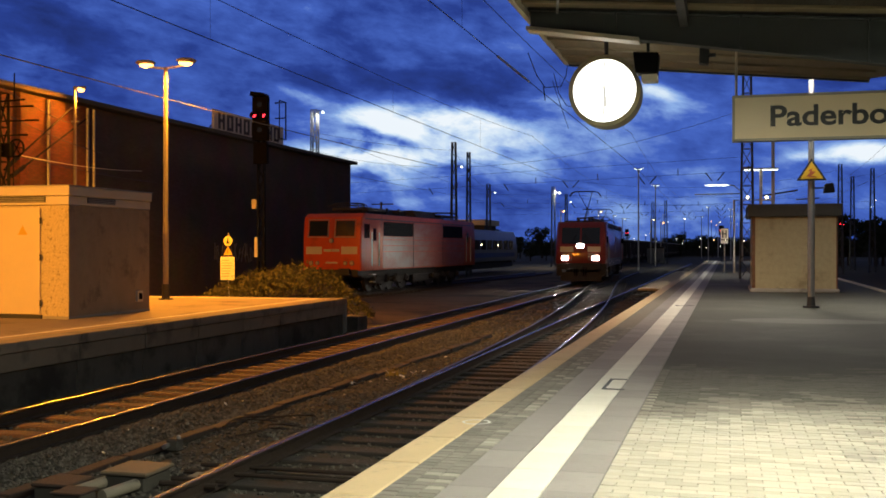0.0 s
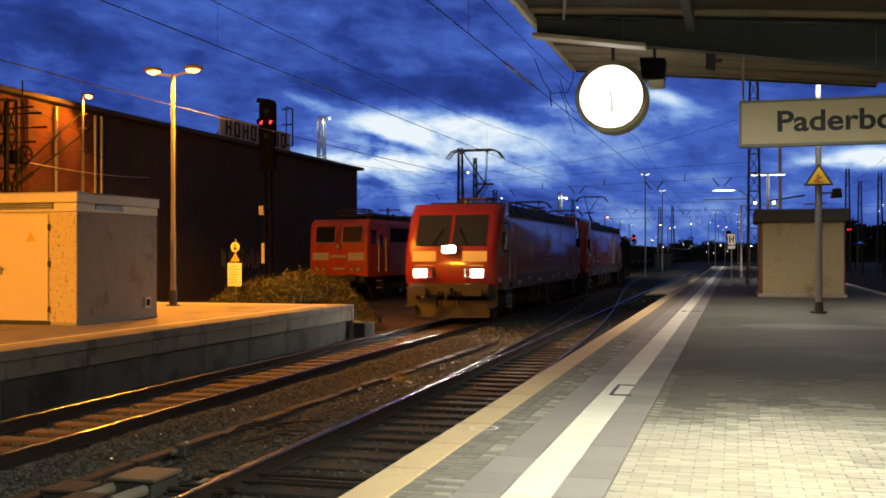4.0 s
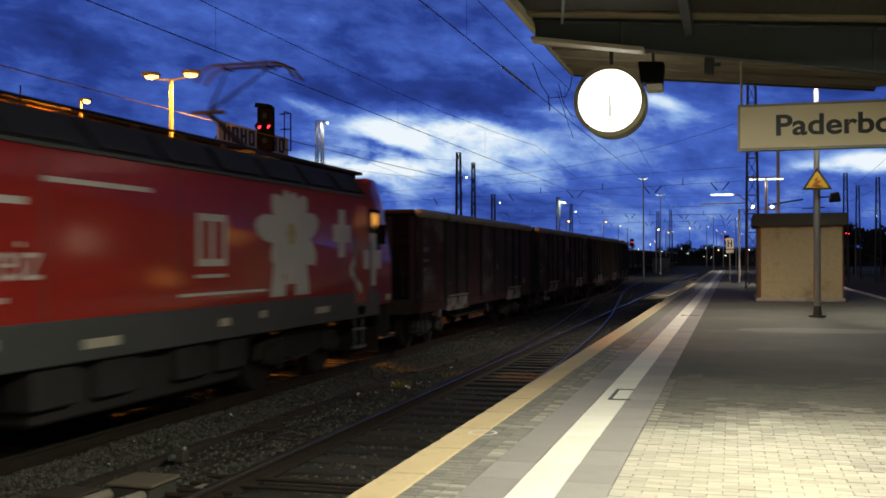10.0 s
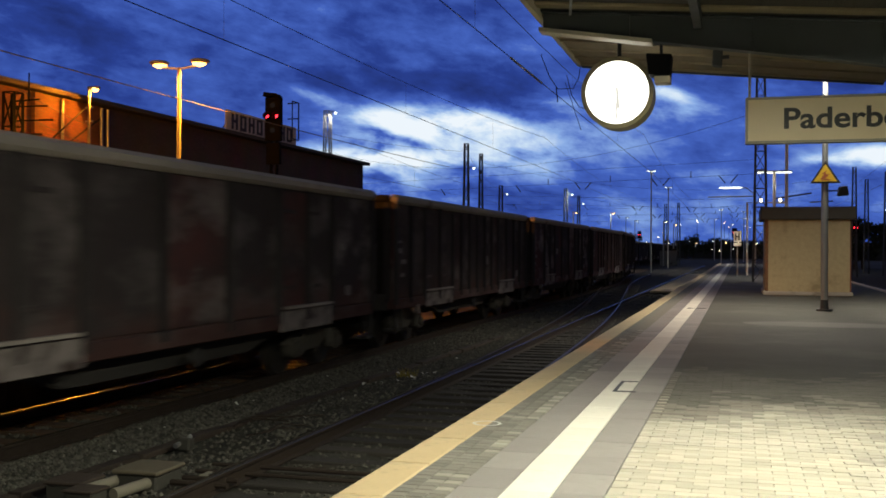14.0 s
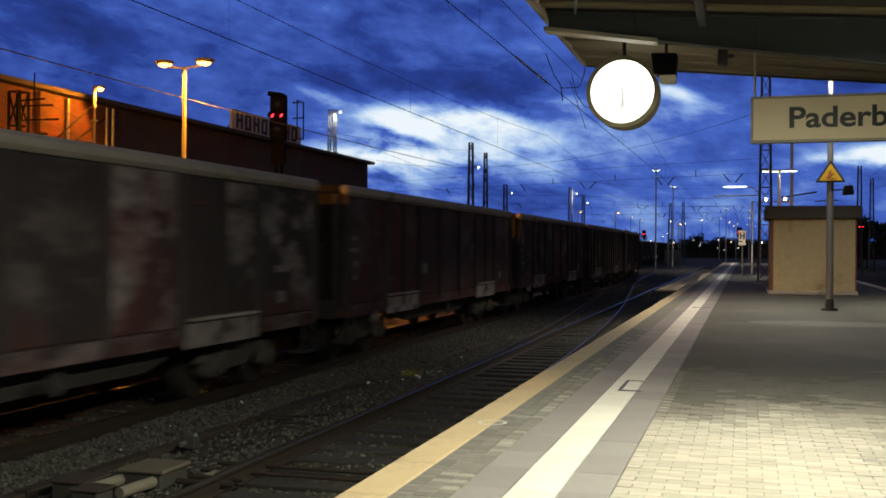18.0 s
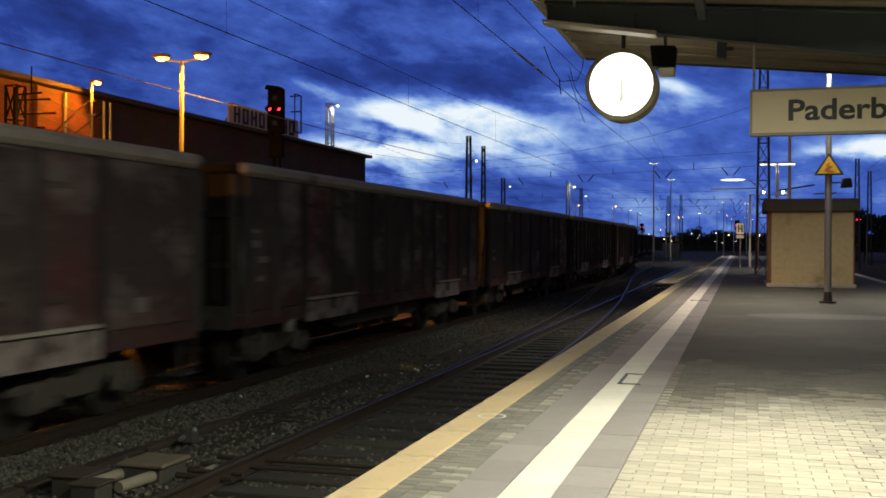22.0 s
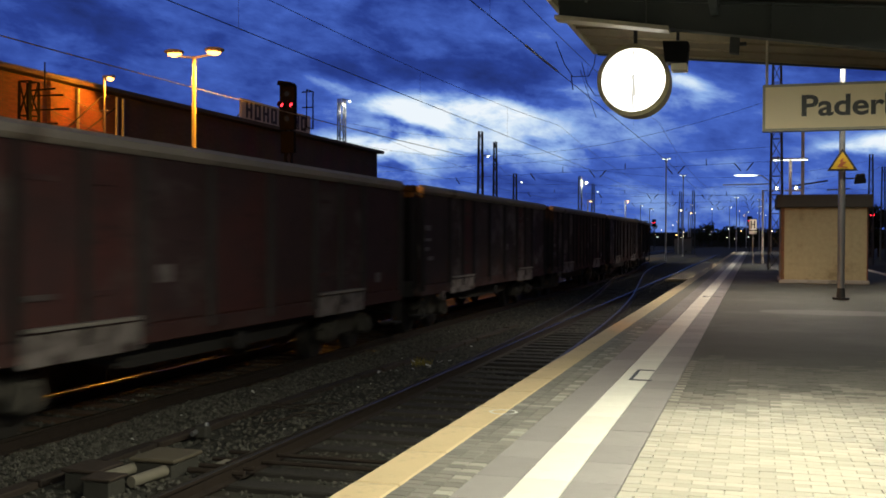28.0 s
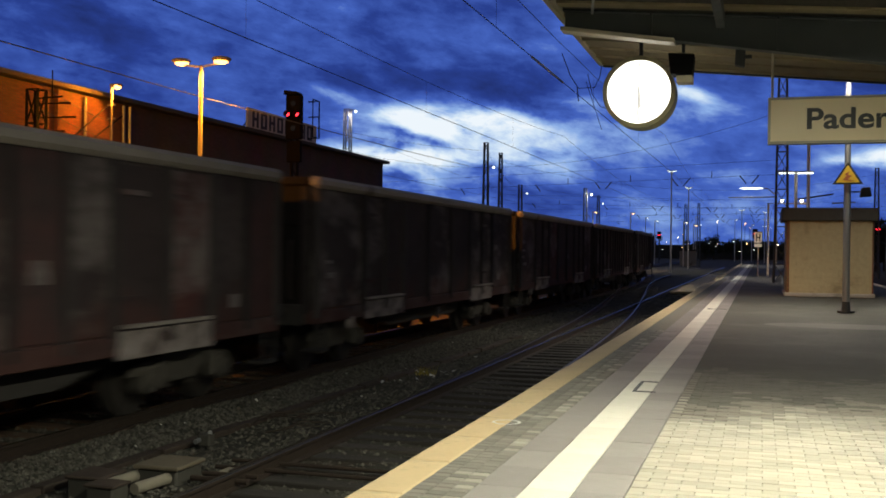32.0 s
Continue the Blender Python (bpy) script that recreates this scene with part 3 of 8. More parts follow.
def rail_line(parent, xf, y0, y1, step, dz=0.0, head=None):
    """A running rail along x = xf(y): the rusty profile and its polished head."""
    ysr = [y0 + (y1 - y0) * i / max(1, round((y1 - y0) / step)) for i in range(max(1, round((y1 - y0) / step)) + 1)]
    g, h = Geo(), Geo()
    n = len(RAILP)
    for y in ysr:
        g.v += [(xf(y) + px, y, RT + dz + pz) for px, pz in RAILP]
        h.v += [(xf(y) + px, y, RT + dz + pz) for px, pz in ((-0.030, -0.0036), (-0.024, 0.0), (0.024, 0.0), (0.030, -0.0036))]
    for j in range(len(ysr) - 1):
        g.f += [(j * n + i, j * n + (i + 1) % n, (j + 1) * n + (i + 1) % n, (j + 1) * n + i) for i in range(n)]
        h.f += [(j * 4 + i, j * 4 + i + 1, (j + 1) * 4 + i + 1, (j + 1) * 4 + i) for i in range(3)]
    g.f += [tuple(range(n - 1, -1, -1)), tuple(range(len(g.v) - n, len(g.v)))]
    r = part("rail", g, M_RAIL, parent)
    part("rail_head", h, head or M_RAILTOP, r, "worn running surface")


def diverge(y):
    """Sideways run of the crossover from the near to the far track."""
    k = 0.00122
    if y < 9:
        return 0.0
    if y < 44:
        return -k * (y - 9) ** 2
    if y < 60.2:
        return -1.4945 - 0.0854 * (y - 44)
    if y < 95:
        return -4.38 + k * (95.2 - y) ** 2
    return -4.38


def far_x(y):
    """Centre of the far track: straight past the platforms, then an easy S to the left."""
    u = min(1.0, max(0.0, (y - 60.0) / 78.0))
    return X_FAR - 6.1 * (2 * u * u if u < 0.5 else 1 - 2 * (1 - u) ** 2)


def side_x(y):
    """Centre of the siding, which draws gently towards the main tracks."""
    return -18.05 + 0.0507 * (y - 46.3)


tr_near = tagged(new("track_near"), "railway track beside the platform, rusty rails with polished heads", "track", kind="structure")
tr_far = tagged(new("track_far"), "railway track on which the goods train runs", "track", kind="structure")
tr_x = tagged(new("crossover_track"), "curved crossover rails linking both tracks", "track", kind="structure")
tr_s = tagged(new("siding_track"), "siding with the parked locomotive", "track", kind="structure")
tr_e = tagged(new("track_east"), "dark track on the far side of the platform", "track", kind="structure")
for dx in (-0.75, 0.75):
    rail_line(tr_near, lambda y: X_NEAR + dx, -6, 150, 40)
    rail_line(tr_far, lambda y: far_x(y) + dx, -6, 420, 3.0)
    rail_line(tr_x, lambda y: X_NEAR + dx + diverge(y) - (0.045 if dx < 0 else -0.045) * (1 if y < 12 else 0), 9, 95, 2.0, -0.002, M_RAILTOP_D)
    rail_line(tr_s, lambda y: side_x(y) + dx, 39.6, 92, 13)
    rail_line(tr_e, lambda y: 7.05 + dx, -6, 180, 60)


def sleepers(parent, xf, y0, y1, material, n_max=400, half=1.3, step=0.62):
    g = Geo().box(-half, -0.13, -0.16, half, 0.13, 0.0)
    me = g.mesh("sleeper", material, 0.012)
    i = 0
    y = y0
    rng = random.Random(7)
    while y < y1 and i < n_max:
        o = new("sleeper", me)
        o.parent = parent
        o.matrix_basis = pose(xf(y) + rng.uniform(-0.03, 0.03), y, RT - 0.165 + rng.uniform(-0.01, 0.008), 0, 0, rng.uniform(-0.6, 0.6))
        y += step + rng.uniform(-0.02, 0.02)
        i += 1


sleepers(tr_near, lambda y: X_NEAR + diverge(y) * 0.5, 4.6, 46, M_SLEEPER, half=1.3)
sleepers(tr_far, far_x, 7.0, 100, M_SLEEPER_C)
sleepers(tr_x, lambda y: X_NEAR + diverge(y), 46, 70, M_SLEEPER)
sleepers(tr_s, side_x, 39.8, 70, M_SLEEPER)

# concrete crossing slabs in the near track
cs = tagged(new("crossing_slabs"), "pale concrete slabs laid between the rails of the near track", "track crossing", kind="structure")
for i in range(18):
    part("slab", Geo().box(-4.62, 57 + i * 2.4, RT - 0.14, -3.46, 59.3 + i * 2.4, RT - 0.02), M_CONC_L, cs, bevel=0.02)
    part("slab", Geo().box(-3.12, 57 + i * 2.4, RT - 0.14, -2.42, 59.3 + i * 2.4, RT - 0.02), M_CONC_L, cs, bevel=0.02)

# ---- main platform ----
plat = tagged(new("platform"), "island platform with concrete edge wall, guide strip and worn paving", "platform", kind="structure")
PE = 5.42
part("platform_body", Geo().box(EDGE + 0.10, -30, -1.1, PE - 0.1, 124, -0.06), M_CONC, plat)
part("asphalt_surface", Geo().box(-0.78, 12.3, -0.06, PE - 0.32, 124, -0.008), M_ASPH, plat, "dark patched asphalt")
part("paver_bed", Geo().box(-0.78, -30, -0.06, PE - 0.32, 12.3, -0.012), M_JOINT, plat)
part("edge_paver_bed", Geo().box(-2.07, -30, -0.06, -1.71, 124, -0.012), M_JOINT, plat)

# coping stones, guide slabs: alike pieces on shared meshes


def course(name, x0, x1, z0, z1, step, y0, y1, material, bevel, gapw=0.006):
    me = Geo().box(x0, gapw / 2, z0, x1, step - gapw / 2, z1).mesh(name, material, bevel)
    y = y0
    while y < y1:
        o = new(name, me)
        o.parent = plat
        o.matrix_basis = pose(0, y, random.uniform(-0.002, 0.002))
        y += step


course("coping_stone", EDGE, -2.07, -0.16, 0.0, 1.0, 1.0, 124, M_CONC_L, 0.012)
course("coping_stone", PE - 0.32, PE, -0.16, 0.0, 2.0, -20, 124, M_CONC_L, 0.012)
course("guide_slab", -1.705, -1.405, -0.06, -0.001, 0.6, 1.0, 124, M_SLAB, 0.004)
course("white_guide_slab", -1.40, -1.10, -0.06, 0.0, 0.6, 1.0, 124, M_WHITE_SLAB, 0.004)
course("guide_slab", -1.095, -0.785, -0.06, -0.001, 0.6, 1.0, 124, M_SLAB, 0.004)
for x0 in (EDGE + 0.02, PE - 0.12):
    part("edge_wall", Geo().box(x0, -30, -1.1, x0 + 0.1, 124, -0.16), M_CONC, plat)


def pavers():
    """Rectangular pavers across the platform, in running bond; the nearest as parts, the rest joined."""
    a, b = 0.2, 0.1
    me = Geo().box(-a / 2 + 0.002, -b / 2 + 0.002, -0.05, a / 2 - 0.002, b / 2 - 0.002, 0).mesh("paver", M_PAVER, 0.004)

    def lay(pile, x, y, a, b, z):
        e = 0.004
        q = [(x - a / 2 + 0.002, y - b / 2 + 0.002), (x + a / 2 - 0.002, y - b / 2 + 0.002), (x + a / 2 - 0.002, y + b / 2 - 0.002), (x - a / 2 + 0.002, y + b / 2 - 0.002)]
        i0 = len(pile.v)
        pile.v += [(u, w, -0.02) for u, w in q] + [(u + (e if u < x else -e), w + (e if w < y else -e), z) for u, w in q]
        pile.f += [(i0 + 4, i0 + 5, i0 + 6, i0 + 7)] + [(i0 + k, i0 + (k + 1) % 4, i0 + 4 + (k + 1) % 4, i0 + 4 + k) for k in range(4)]
    mesh_d = Geo().box(-0.057, -0.047, -0.05, 0.057, 0.047, 0).mesh("edge_paver", M_PAVER_D, 0.006)
    rng = random.Random(3)
    piles = [Geo() for _ in range(4)]
    y, j, count = -1.0, 0, 0
    while y < 14.05:
        x = -0.68 + (0.1 if j % 2 else 0.0)
        if j % 2 and y < 13.2:
            lay(piles[0 if y < 9.5 else 1 if y < 11 else 2], -0.73, y, 0.1, b, rng.uniform(-0.003, 0.002))
        while x < PE - 0.4:
            z = rng.uniform(-0.003, 0.002)
            if y > 13.1 + 0.9 * noise.noise((x * 0.8, 4.0, 1.0)) + rng.uniform(-0.5, 0.5):
                x += a
                continue
            # darker with distance: dirt plus fading canopy light put into the tiers
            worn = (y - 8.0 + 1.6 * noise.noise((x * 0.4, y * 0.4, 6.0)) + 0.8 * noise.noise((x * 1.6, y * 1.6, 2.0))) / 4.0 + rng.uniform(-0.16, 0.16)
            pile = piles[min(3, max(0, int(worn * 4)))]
            if 6.0 < y < 8.2 and -0.8 < x < 0.75 and count < 300:
                o = new("paver", me)
                o.parent = plat
                o.matrix_basis = pose(x, y, z, rng.uniform(-0.5, 0.5), rng.uniform(-0.4, 0.4), rng.uniform(-0.3, 0.3))
                count += 1
            else:
                lay(pile, x, y, a, b, z)
            x += a
        y += b
        j += 1
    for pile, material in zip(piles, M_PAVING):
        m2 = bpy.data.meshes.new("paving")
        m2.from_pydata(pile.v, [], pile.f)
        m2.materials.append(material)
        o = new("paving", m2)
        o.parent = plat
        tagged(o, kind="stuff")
    # two courses between coping and guide strip, dark with some pale ones
    y = 3.0
    n = 0
    while y < 20:
        for k in range(3):
            x = -2.01 + k * 0.12
            pale = rng.random() < (0.02, 0.07, 0.28)[k]
            o = new("edge_paver", mesh_pale if pale else mesh_d)
            o.parent = plat
            o.matrix_basis = pose(x, y, rng.uniform(-0.004, 0.0))
            n += 1
        y += 0.1


def island_mat(name, col, spread):
    """Paving whose stones differ one by one."""
    ma = mat(name, col, 0.8, var=0.22, scale=2.5, bump=0.25, bscale=70, stain=tuple(0.6 * c for c in col), stain_scale=0.7, stain_at=0.56)
    nt = ma.node_tree
    p = nt.nodes["Principled BSDF"]
    src = p.inputs["Base Color"].links[0].from_socket
    ge, hs, r = nt.nodes.new("ShaderNodeNewGeometry"), nt.nodes.new("ShaderNodeHueSaturation"), nt.nodes.new("ShaderNodeMapRange")
    r.inputs["To Min"].default_value, r.inputs["To Max"].default_value = 1 - spread, 1 + spread
    nt.links.new(ge.outputs["Random Per Island"], r.inputs["Value"])
    nt.links.new(r.outputs[0], hs.inputs["Value"])
    nt.links.new(src, hs.inputs["Color"])
    nt.links.new(hs.outputs[0], p.inputs["Base Color"])
    return ma


# four tones hold both dirt and the lamps' fall-off
M_PAVING = [island_mat(n, tuple(k * c for c in (1.0, 0.935, 0.79)), 0.09) for n, k in (("concrete_pavers", 0.42), ("dusty_dimmed_pavers", 0.32), ("dirty_dimmed_pavers", 0.215), ("dirty_shade_dark_pavers", 0.125))]
M_PAVER_M = mat("dusty_paver", (0.33, 0.31, 0.265), 0.8, var=0.22, scale=2.5, bump=0.25, bscale=70, rnd=0.14)
M_PALE_ASPH = mat("pale_asphalt", (0.16, 0.158, 0.14), 0.85, var=0.3, scale=2, bump=0.3, bscale=120)
mesh_pale = Geo().box(-0.057, -0.047, -0.05, 0.057, 0.047, 0).mesh("edge_paver", M_PAVER_M, 0.006)

# square of dark metal set in the guide strip, and a ring painted on the coping
part("inset_frame", Geo().box(-1.29, 11.15, -0.002, -1.255, 12.06, 0.004).box(-1.255, 11.15, -0.002, -1.05, 11.21, 0.004).box(-1.255, 12.0, -0.002, -1.10, 12.06, 0.004), M_STEEL_D, plat, "dark metal frame let into the white strip")
part("inset_frame", Geo().box(-1.26, 27.75, -0.002, -0.84, 27.83, 0.004).box(-1.30, 27.60, -0.002, -1.22, 27.98, 0.005), M_STEEL_D, plat, "dark metal bar let into the strip")
rg = Geo()
for i in range(28):
    t0, t1 = 2 * math.pi * i / 28, 2 * math.pi * (i + 1) / 28
    rg.add([(-2.08 + r * math.cos(t), 8.75 + r * math.sin(t), 0.0035) for r, t in ((0.10, t0), (0.125, t0), (0.125, t1), (0.10, t1))], [(0, 1, 2, 3)])
part("painted_ring", rg, M_STEEL_W, plat, "white painted ring")
# paler oval lying on the asphalt
sc = Geo().add([(1.6 + 1.55 * math.cos(i * math.pi / 12), 22.6 + 0.75 * math.sin(i * math.pi / 12), -0.0005) for i in range(24)], [tuple(range(24))])
part("worn_patch", sc, M_PALE_ASPH, plat, "pale oval patch in the asphalt")

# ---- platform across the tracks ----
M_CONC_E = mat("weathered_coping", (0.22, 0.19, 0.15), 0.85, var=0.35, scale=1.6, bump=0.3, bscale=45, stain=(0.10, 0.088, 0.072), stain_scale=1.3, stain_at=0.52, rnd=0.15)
M_CONC_D = mat("dark_mottled_concrete", (0.085, 0.079, 0.07), 0.9, var=0.4, scale=1.6, bump=0.3, bscale=45, stain=(0.03, 0.027, 0.024), stain_scale=1.1, stain_at=0.48, rnd=0.25)
M_ACROSS = mat("worn_platform_slab", (0.33, 0.265, 0.165), 0.85, var=0.25, scale=0.9, bump=0.2, bscale=60, stain=(0.17, 0.13, 0.08), stain_scale=0.7, stain_at=0.54)
M_LINE = mat("white_line_paint", (0.72, 0.66, 0.52), 0.7, var=0.15, scale=2, bump=0.05, stain=(0.4, 0.34, 0.24), stain_scale=1.2, stain_at=0.56)
lp = tagged(new("platform_across"), "low platform across the tracks under sodium light", "platform", kind="structure")
LX = -10.25
part("platform_body", Geo().box(-22.5, -10, -1.1, LX - 0.12, 27.3, 0.02), M_CONC, lp)
part("platform_paving", Geo().box(-22.5, -10, 0.02, LX - 0.36, 27.3, 0.098), M_ACROSS, lp)
part("edge_line", Geo().box(LX - 0.75, -10, 0.098, LX - 0.63, 27.0, 0.102), M_LINE, lp, "pale line along the edge")
part("edge_line", Geo().box(-20, 26.55, 0.098, LX - 0.7, 26.75, 0.102), M_LINE, lp, "pale line along the platform's end")
y = 3.0
while y < 27.2:
    part("coping_stone", Geo().box(LX - 0.355, y + 0.005, -0.06, LX + 0.03, min(27.33, y + 1.995), 0.1), M_CONC_E, lp, bevel=0.012)
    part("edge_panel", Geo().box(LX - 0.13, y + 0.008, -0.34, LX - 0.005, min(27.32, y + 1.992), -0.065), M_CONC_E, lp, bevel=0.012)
    # lower panels darker than the upper ones
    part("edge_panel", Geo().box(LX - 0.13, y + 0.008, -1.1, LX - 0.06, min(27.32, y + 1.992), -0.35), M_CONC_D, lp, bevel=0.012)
    y += 2.0
part("end_wall", Geo().box(-22.5, 27.3, -1.1, LX + 0.02, 27.42, 0.085), M_CONC, lp)
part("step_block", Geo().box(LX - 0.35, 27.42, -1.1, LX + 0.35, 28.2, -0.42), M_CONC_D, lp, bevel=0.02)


# ---- works hall ----
def works_hall():
    h = tagged(new("works_hall"), "long brick works hall with flat roof edge, partly lit orange", "building", kind="structure")
    hx, y0, y1, zt = -24.0, 6.0, 65.0, 7.16
    # shade beyond the yard lamp put into this part's darker brick
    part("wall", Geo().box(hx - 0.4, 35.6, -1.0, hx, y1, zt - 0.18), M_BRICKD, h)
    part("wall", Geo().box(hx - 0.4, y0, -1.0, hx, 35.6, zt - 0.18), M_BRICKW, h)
    part("wall", Geo().box(hx - 26, y1 - 0.4, -1.0, hx - 0.4, y1, zt - 0.18), M_BRICKW, h)
    part("roof", Geo().box(hx - 26, y0, zt - 0.14, hx + 0.3, y1 + 0.55, zt + 0.05), M_SHED_ROOF, h, "dark overhanging roof edge", bevel=0.02)
    for yy in (24, 31.6):
        hx = -24.0
        part("pilaster", Geo().box(hx + 0.002, yy - 0.22, -1.0, hx + 0.16, yy + 0.22, zt - 0.2), M_BRICKW, h, bevel=0.01)
    hx = -24.0
    for yy in (33.03, 35.45, 35.87):
        part("downpipe", Geo().cyl((hx + 0.1, yy, -1), (hx + 0.1, yy, 6.9), 0.06, n=8), M_STEEL, h)
    # faint paint scrawl on the wall low down
    rng = random.Random(11)
    g = Geo()
    for i in range(26):
        yy = 46.0 + i * 0.17
        g.bar((hx + 0.006, yy, 0.7 + rng.uniform(0, 0.5)), (hx + 0.006, yy + rng.uniform(-0.3, 0.3), 1.3 + rng.uniform(0, 0.5)), 0.07, 0.008)
    part("wall_paint", g, M_SCRAWL, h, "faded bluish paint strokes on the brick")
    # roof letters board
    b = thing("roof_sign", 0, 0, 0, "long roof sign of pale boards with dark letter shapes", "sign")
    part("board", Geo().box(-24.3, 46.3, 7.25, -24.18, 54.6, 8.3), M_SIGNBOARD, b, bevel=0.02)
    for yy in (47.2, 49.4, 51.6, 53.8):
        part("strut", Geo().bar((-24.35, yy, 7.1), (-24.35, yy, 8.3), 0.08).bar((-25.2, yy, 7.12), (-24.35, yy, 8.1), 0.06), M_STEEL_D, b)
    letter_shapes(b)


def brick_mat(name, c1, c2, mortar):
    ma = bpy.data.materials.new(name)
    ma.use_nodes = True
    nt = ma.node_tree
    N, L = nt.nodes.new, nt.links.new
    p = nt.nodes["Principled BSDF"]
    tc, mp, br = N("ShaderNodeTexCoord"), N("ShaderNodeMapping"), N("ShaderNodeTexBrick")
    mp.inputs["Rotation"].default_value = (radians(90), 0, radians(90))
    L(tc.outputs["Object"], mp.inputs["Vector"])
    sp, cb = N("ShaderNodeSeparateXYZ"), N("ShaderNodeCombineXYZ")
    L(tc.outputs["Object"], sp.inputs[0])
    ad = N("ShaderNodeMath")
    L(sp.outputs[0], ad.inputs[0]), L(sp.outputs[1], ad.inputs[1])
    L(ad.outputs[0], cb.inputs[0]), L(sp.outputs[2], cb.inputs[1])
    L(cb.outputs[0], br.inputs["Vector"])
    br.inputs["Scale"].default_value = 1.0
    br.inputs["Brick Width"].default_value, br.inputs["Row Height"].default_value, br.inputs["Mortar Size"].default_value = 0.25, 0.083, 0.008
    br.inputs["Color1"].default_value, br.inputs["Color2"].default_value, br.inputs["Mortar"].default_value = (*c1, 1), (*c2, 1), (*mortar, 1)
    nz, mx = N("ShaderNodeTexNoise"), N("ShaderNodeMix")
    nz.inputs["Scale"].default_value, nz.inputs["Detail"].default_value = 0.5, 7
    L(tc.outputs["Object"], nz.inputs["Vector"])
    mx.data_type, mx.blend_type = "RGBA", "MULTIPLY"
    mx.inputs["Factor"].default_value = 0.8
    L(br.outputs["Color"], mx.inputs["A"]), L(nz.outputs["Color"], mx.inputs["B"])
    L(mx.outputs["Result"], p.inputs["Base Color"])
    p.inputs["Roughness"].default_value = 0.9
    b = N("ShaderNodeBump")
    b.inputs["Strength"].default_value, b.inputs["Distance"].default_value = 0.5, 0.02
    L(br.outputs["Fac"], b.inputs["Height"])
    b.invert = True
    L(b.outputs[0], p.inputs["Normal"])
    return ma


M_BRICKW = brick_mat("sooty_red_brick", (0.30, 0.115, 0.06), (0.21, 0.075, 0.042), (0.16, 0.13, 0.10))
M_BRICKD = brick_mat("shade_black_brick", (0.125, 0.095, 0.098), (0.098, 0.074, 0.077), (0.10, 0.09, 0.09))
M_SCRAWL = mat("bluish_wall_paint", (0.16, 0.17, 0.26), 0.8, var=0.4, scale=3, bump=0)
M_SIGNBOARD = mat("pale_roof_board", (0.62, 0.60, 0.60), 0.7, var=0.2, scale=0.8, bump=0.05, stain=(0.2, 0.2, 0.21), stain_scale=0.6)
M_SIGNLET = mat("dark_roof_letters", (0.03, 0.03, 0.05), 0.6, var=0.2, bump=0)


def letter_shapes(parent):
    """Plain dark blocks of the letters' size on the board."""
    x = -24.165
    y = 46.75
    for k in range(8):
        g = Geo()
        w = 0.66
        g.box(x, y, 7.38, x + 0.02, y + 0.2, 8.2).box(x, y + w - 0.2, 7.38, x + 0.02, y + w, 8.2)
        for zz in ((7.38, 8.05) if k % 2 else (7.72,)):
            g.box(x + 0.001, y + 0.2, zz, x + 0.018, y + w - 0.2, zz + 0.15)
        part("letter_shape", g, M_SIGNLET, parent, "dark block letter shape")
        y += 0.93


works_hall()
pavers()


# ---- unseen block added behind the platform, keeping eastern sky out of train reflections ----
def station_house():
    h = tagged(new("station_house"), "unseen dark block added behind the platform with lit panes", "building", kind="structure")
    X, y0, y1, zt = 18.0, 12.0, 127.0, 17.5
    part("wall", Geo().box(X, y0, -1.0, X + 6, y1, zt), M_EAST_BLOCK, h)
    part("roof", Geo().box(X - 0.5, y0 - 0.5, zt, X + 6.5, y1 + 0.4, zt + 0.3), M_SHED_ROOF, h, bevel=0.03)
    # lit panes placed for the glints in the locomotive sides
    lit = ((69.2, 4.9, 3.4, 1.3, M_WIN_O), (91.2, 5.1, 3.0, 1.1, M_WIN_O), (43.2, 3.9, 2.2, 1.6, M_WIN_W), (53.9, 1.0, 3.0, 1.0, M_WIN_O), (88.6, 2.65, 1.8, 0.9, M_WIN_C))
    for y, z, w, t, m in lit:
        f = part("window", Geo().box(X - 0.05, y - w / 2 - 0.08, z - t / 2 - 0.08, X - 0.004, y + w / 2 + 0.08, z + t / 2 + 0.08), M_STEEL_D, h)
        part("pane", Geo().box(X - 0.062, y - w / 2, z - t / 2, X - 0.054, y + w / 2, z + t / 2), m, f, "lit window pane")
    for k in range(12):
        y = 16 + k * 6.4
        if min(abs(y - q[0]) for q in lit) > 2.6:
            f = part("window", Geo().box(X - 0.05, y - 0.7, 3.9, X - 0.004, y + 0.7, 5.9), M_STEEL_D, h)
            part("pane", Geo().box(X - 0.062, y - 0.6, 4.0, X - 0.054, y + 0.6, 5.8), M_GLASS, f)


M_EAST_BLOCK = mat("dark_block_render", (0.10, 0.09, 0.08), 0.9, var=0.3, scale=0.6, bump=0.2, stain=(0.06, 0.055, 0.05), stain_scale=0.3)
M_WIN_O = glow("orange_lit_window", (1.0, 0.42, 0.07), 5.0)
M_WIN_W = glow("warm_white_lit_window", (1.0, 0.74, 0.48), 3.5)
M_WIN_C = glow("cyan_lit_window", (0.15, 0.85, 0.75), 1.8)
station_house()


# ---- canopy over the platform: sloped soffit, tapered girders ----
def soffit_z(x):
    return 4.26 - 0.099 * (x + 2.25) if x < 1.9 else 4.26 - 0.099 * 4.15 + 0.099 * (x - 1.9)


def roof_z(x):
    return 4.345 - 0.08 * (x + 2.25) if x < 1.9 else 4.013 + 0.05 * (x - 1.9)


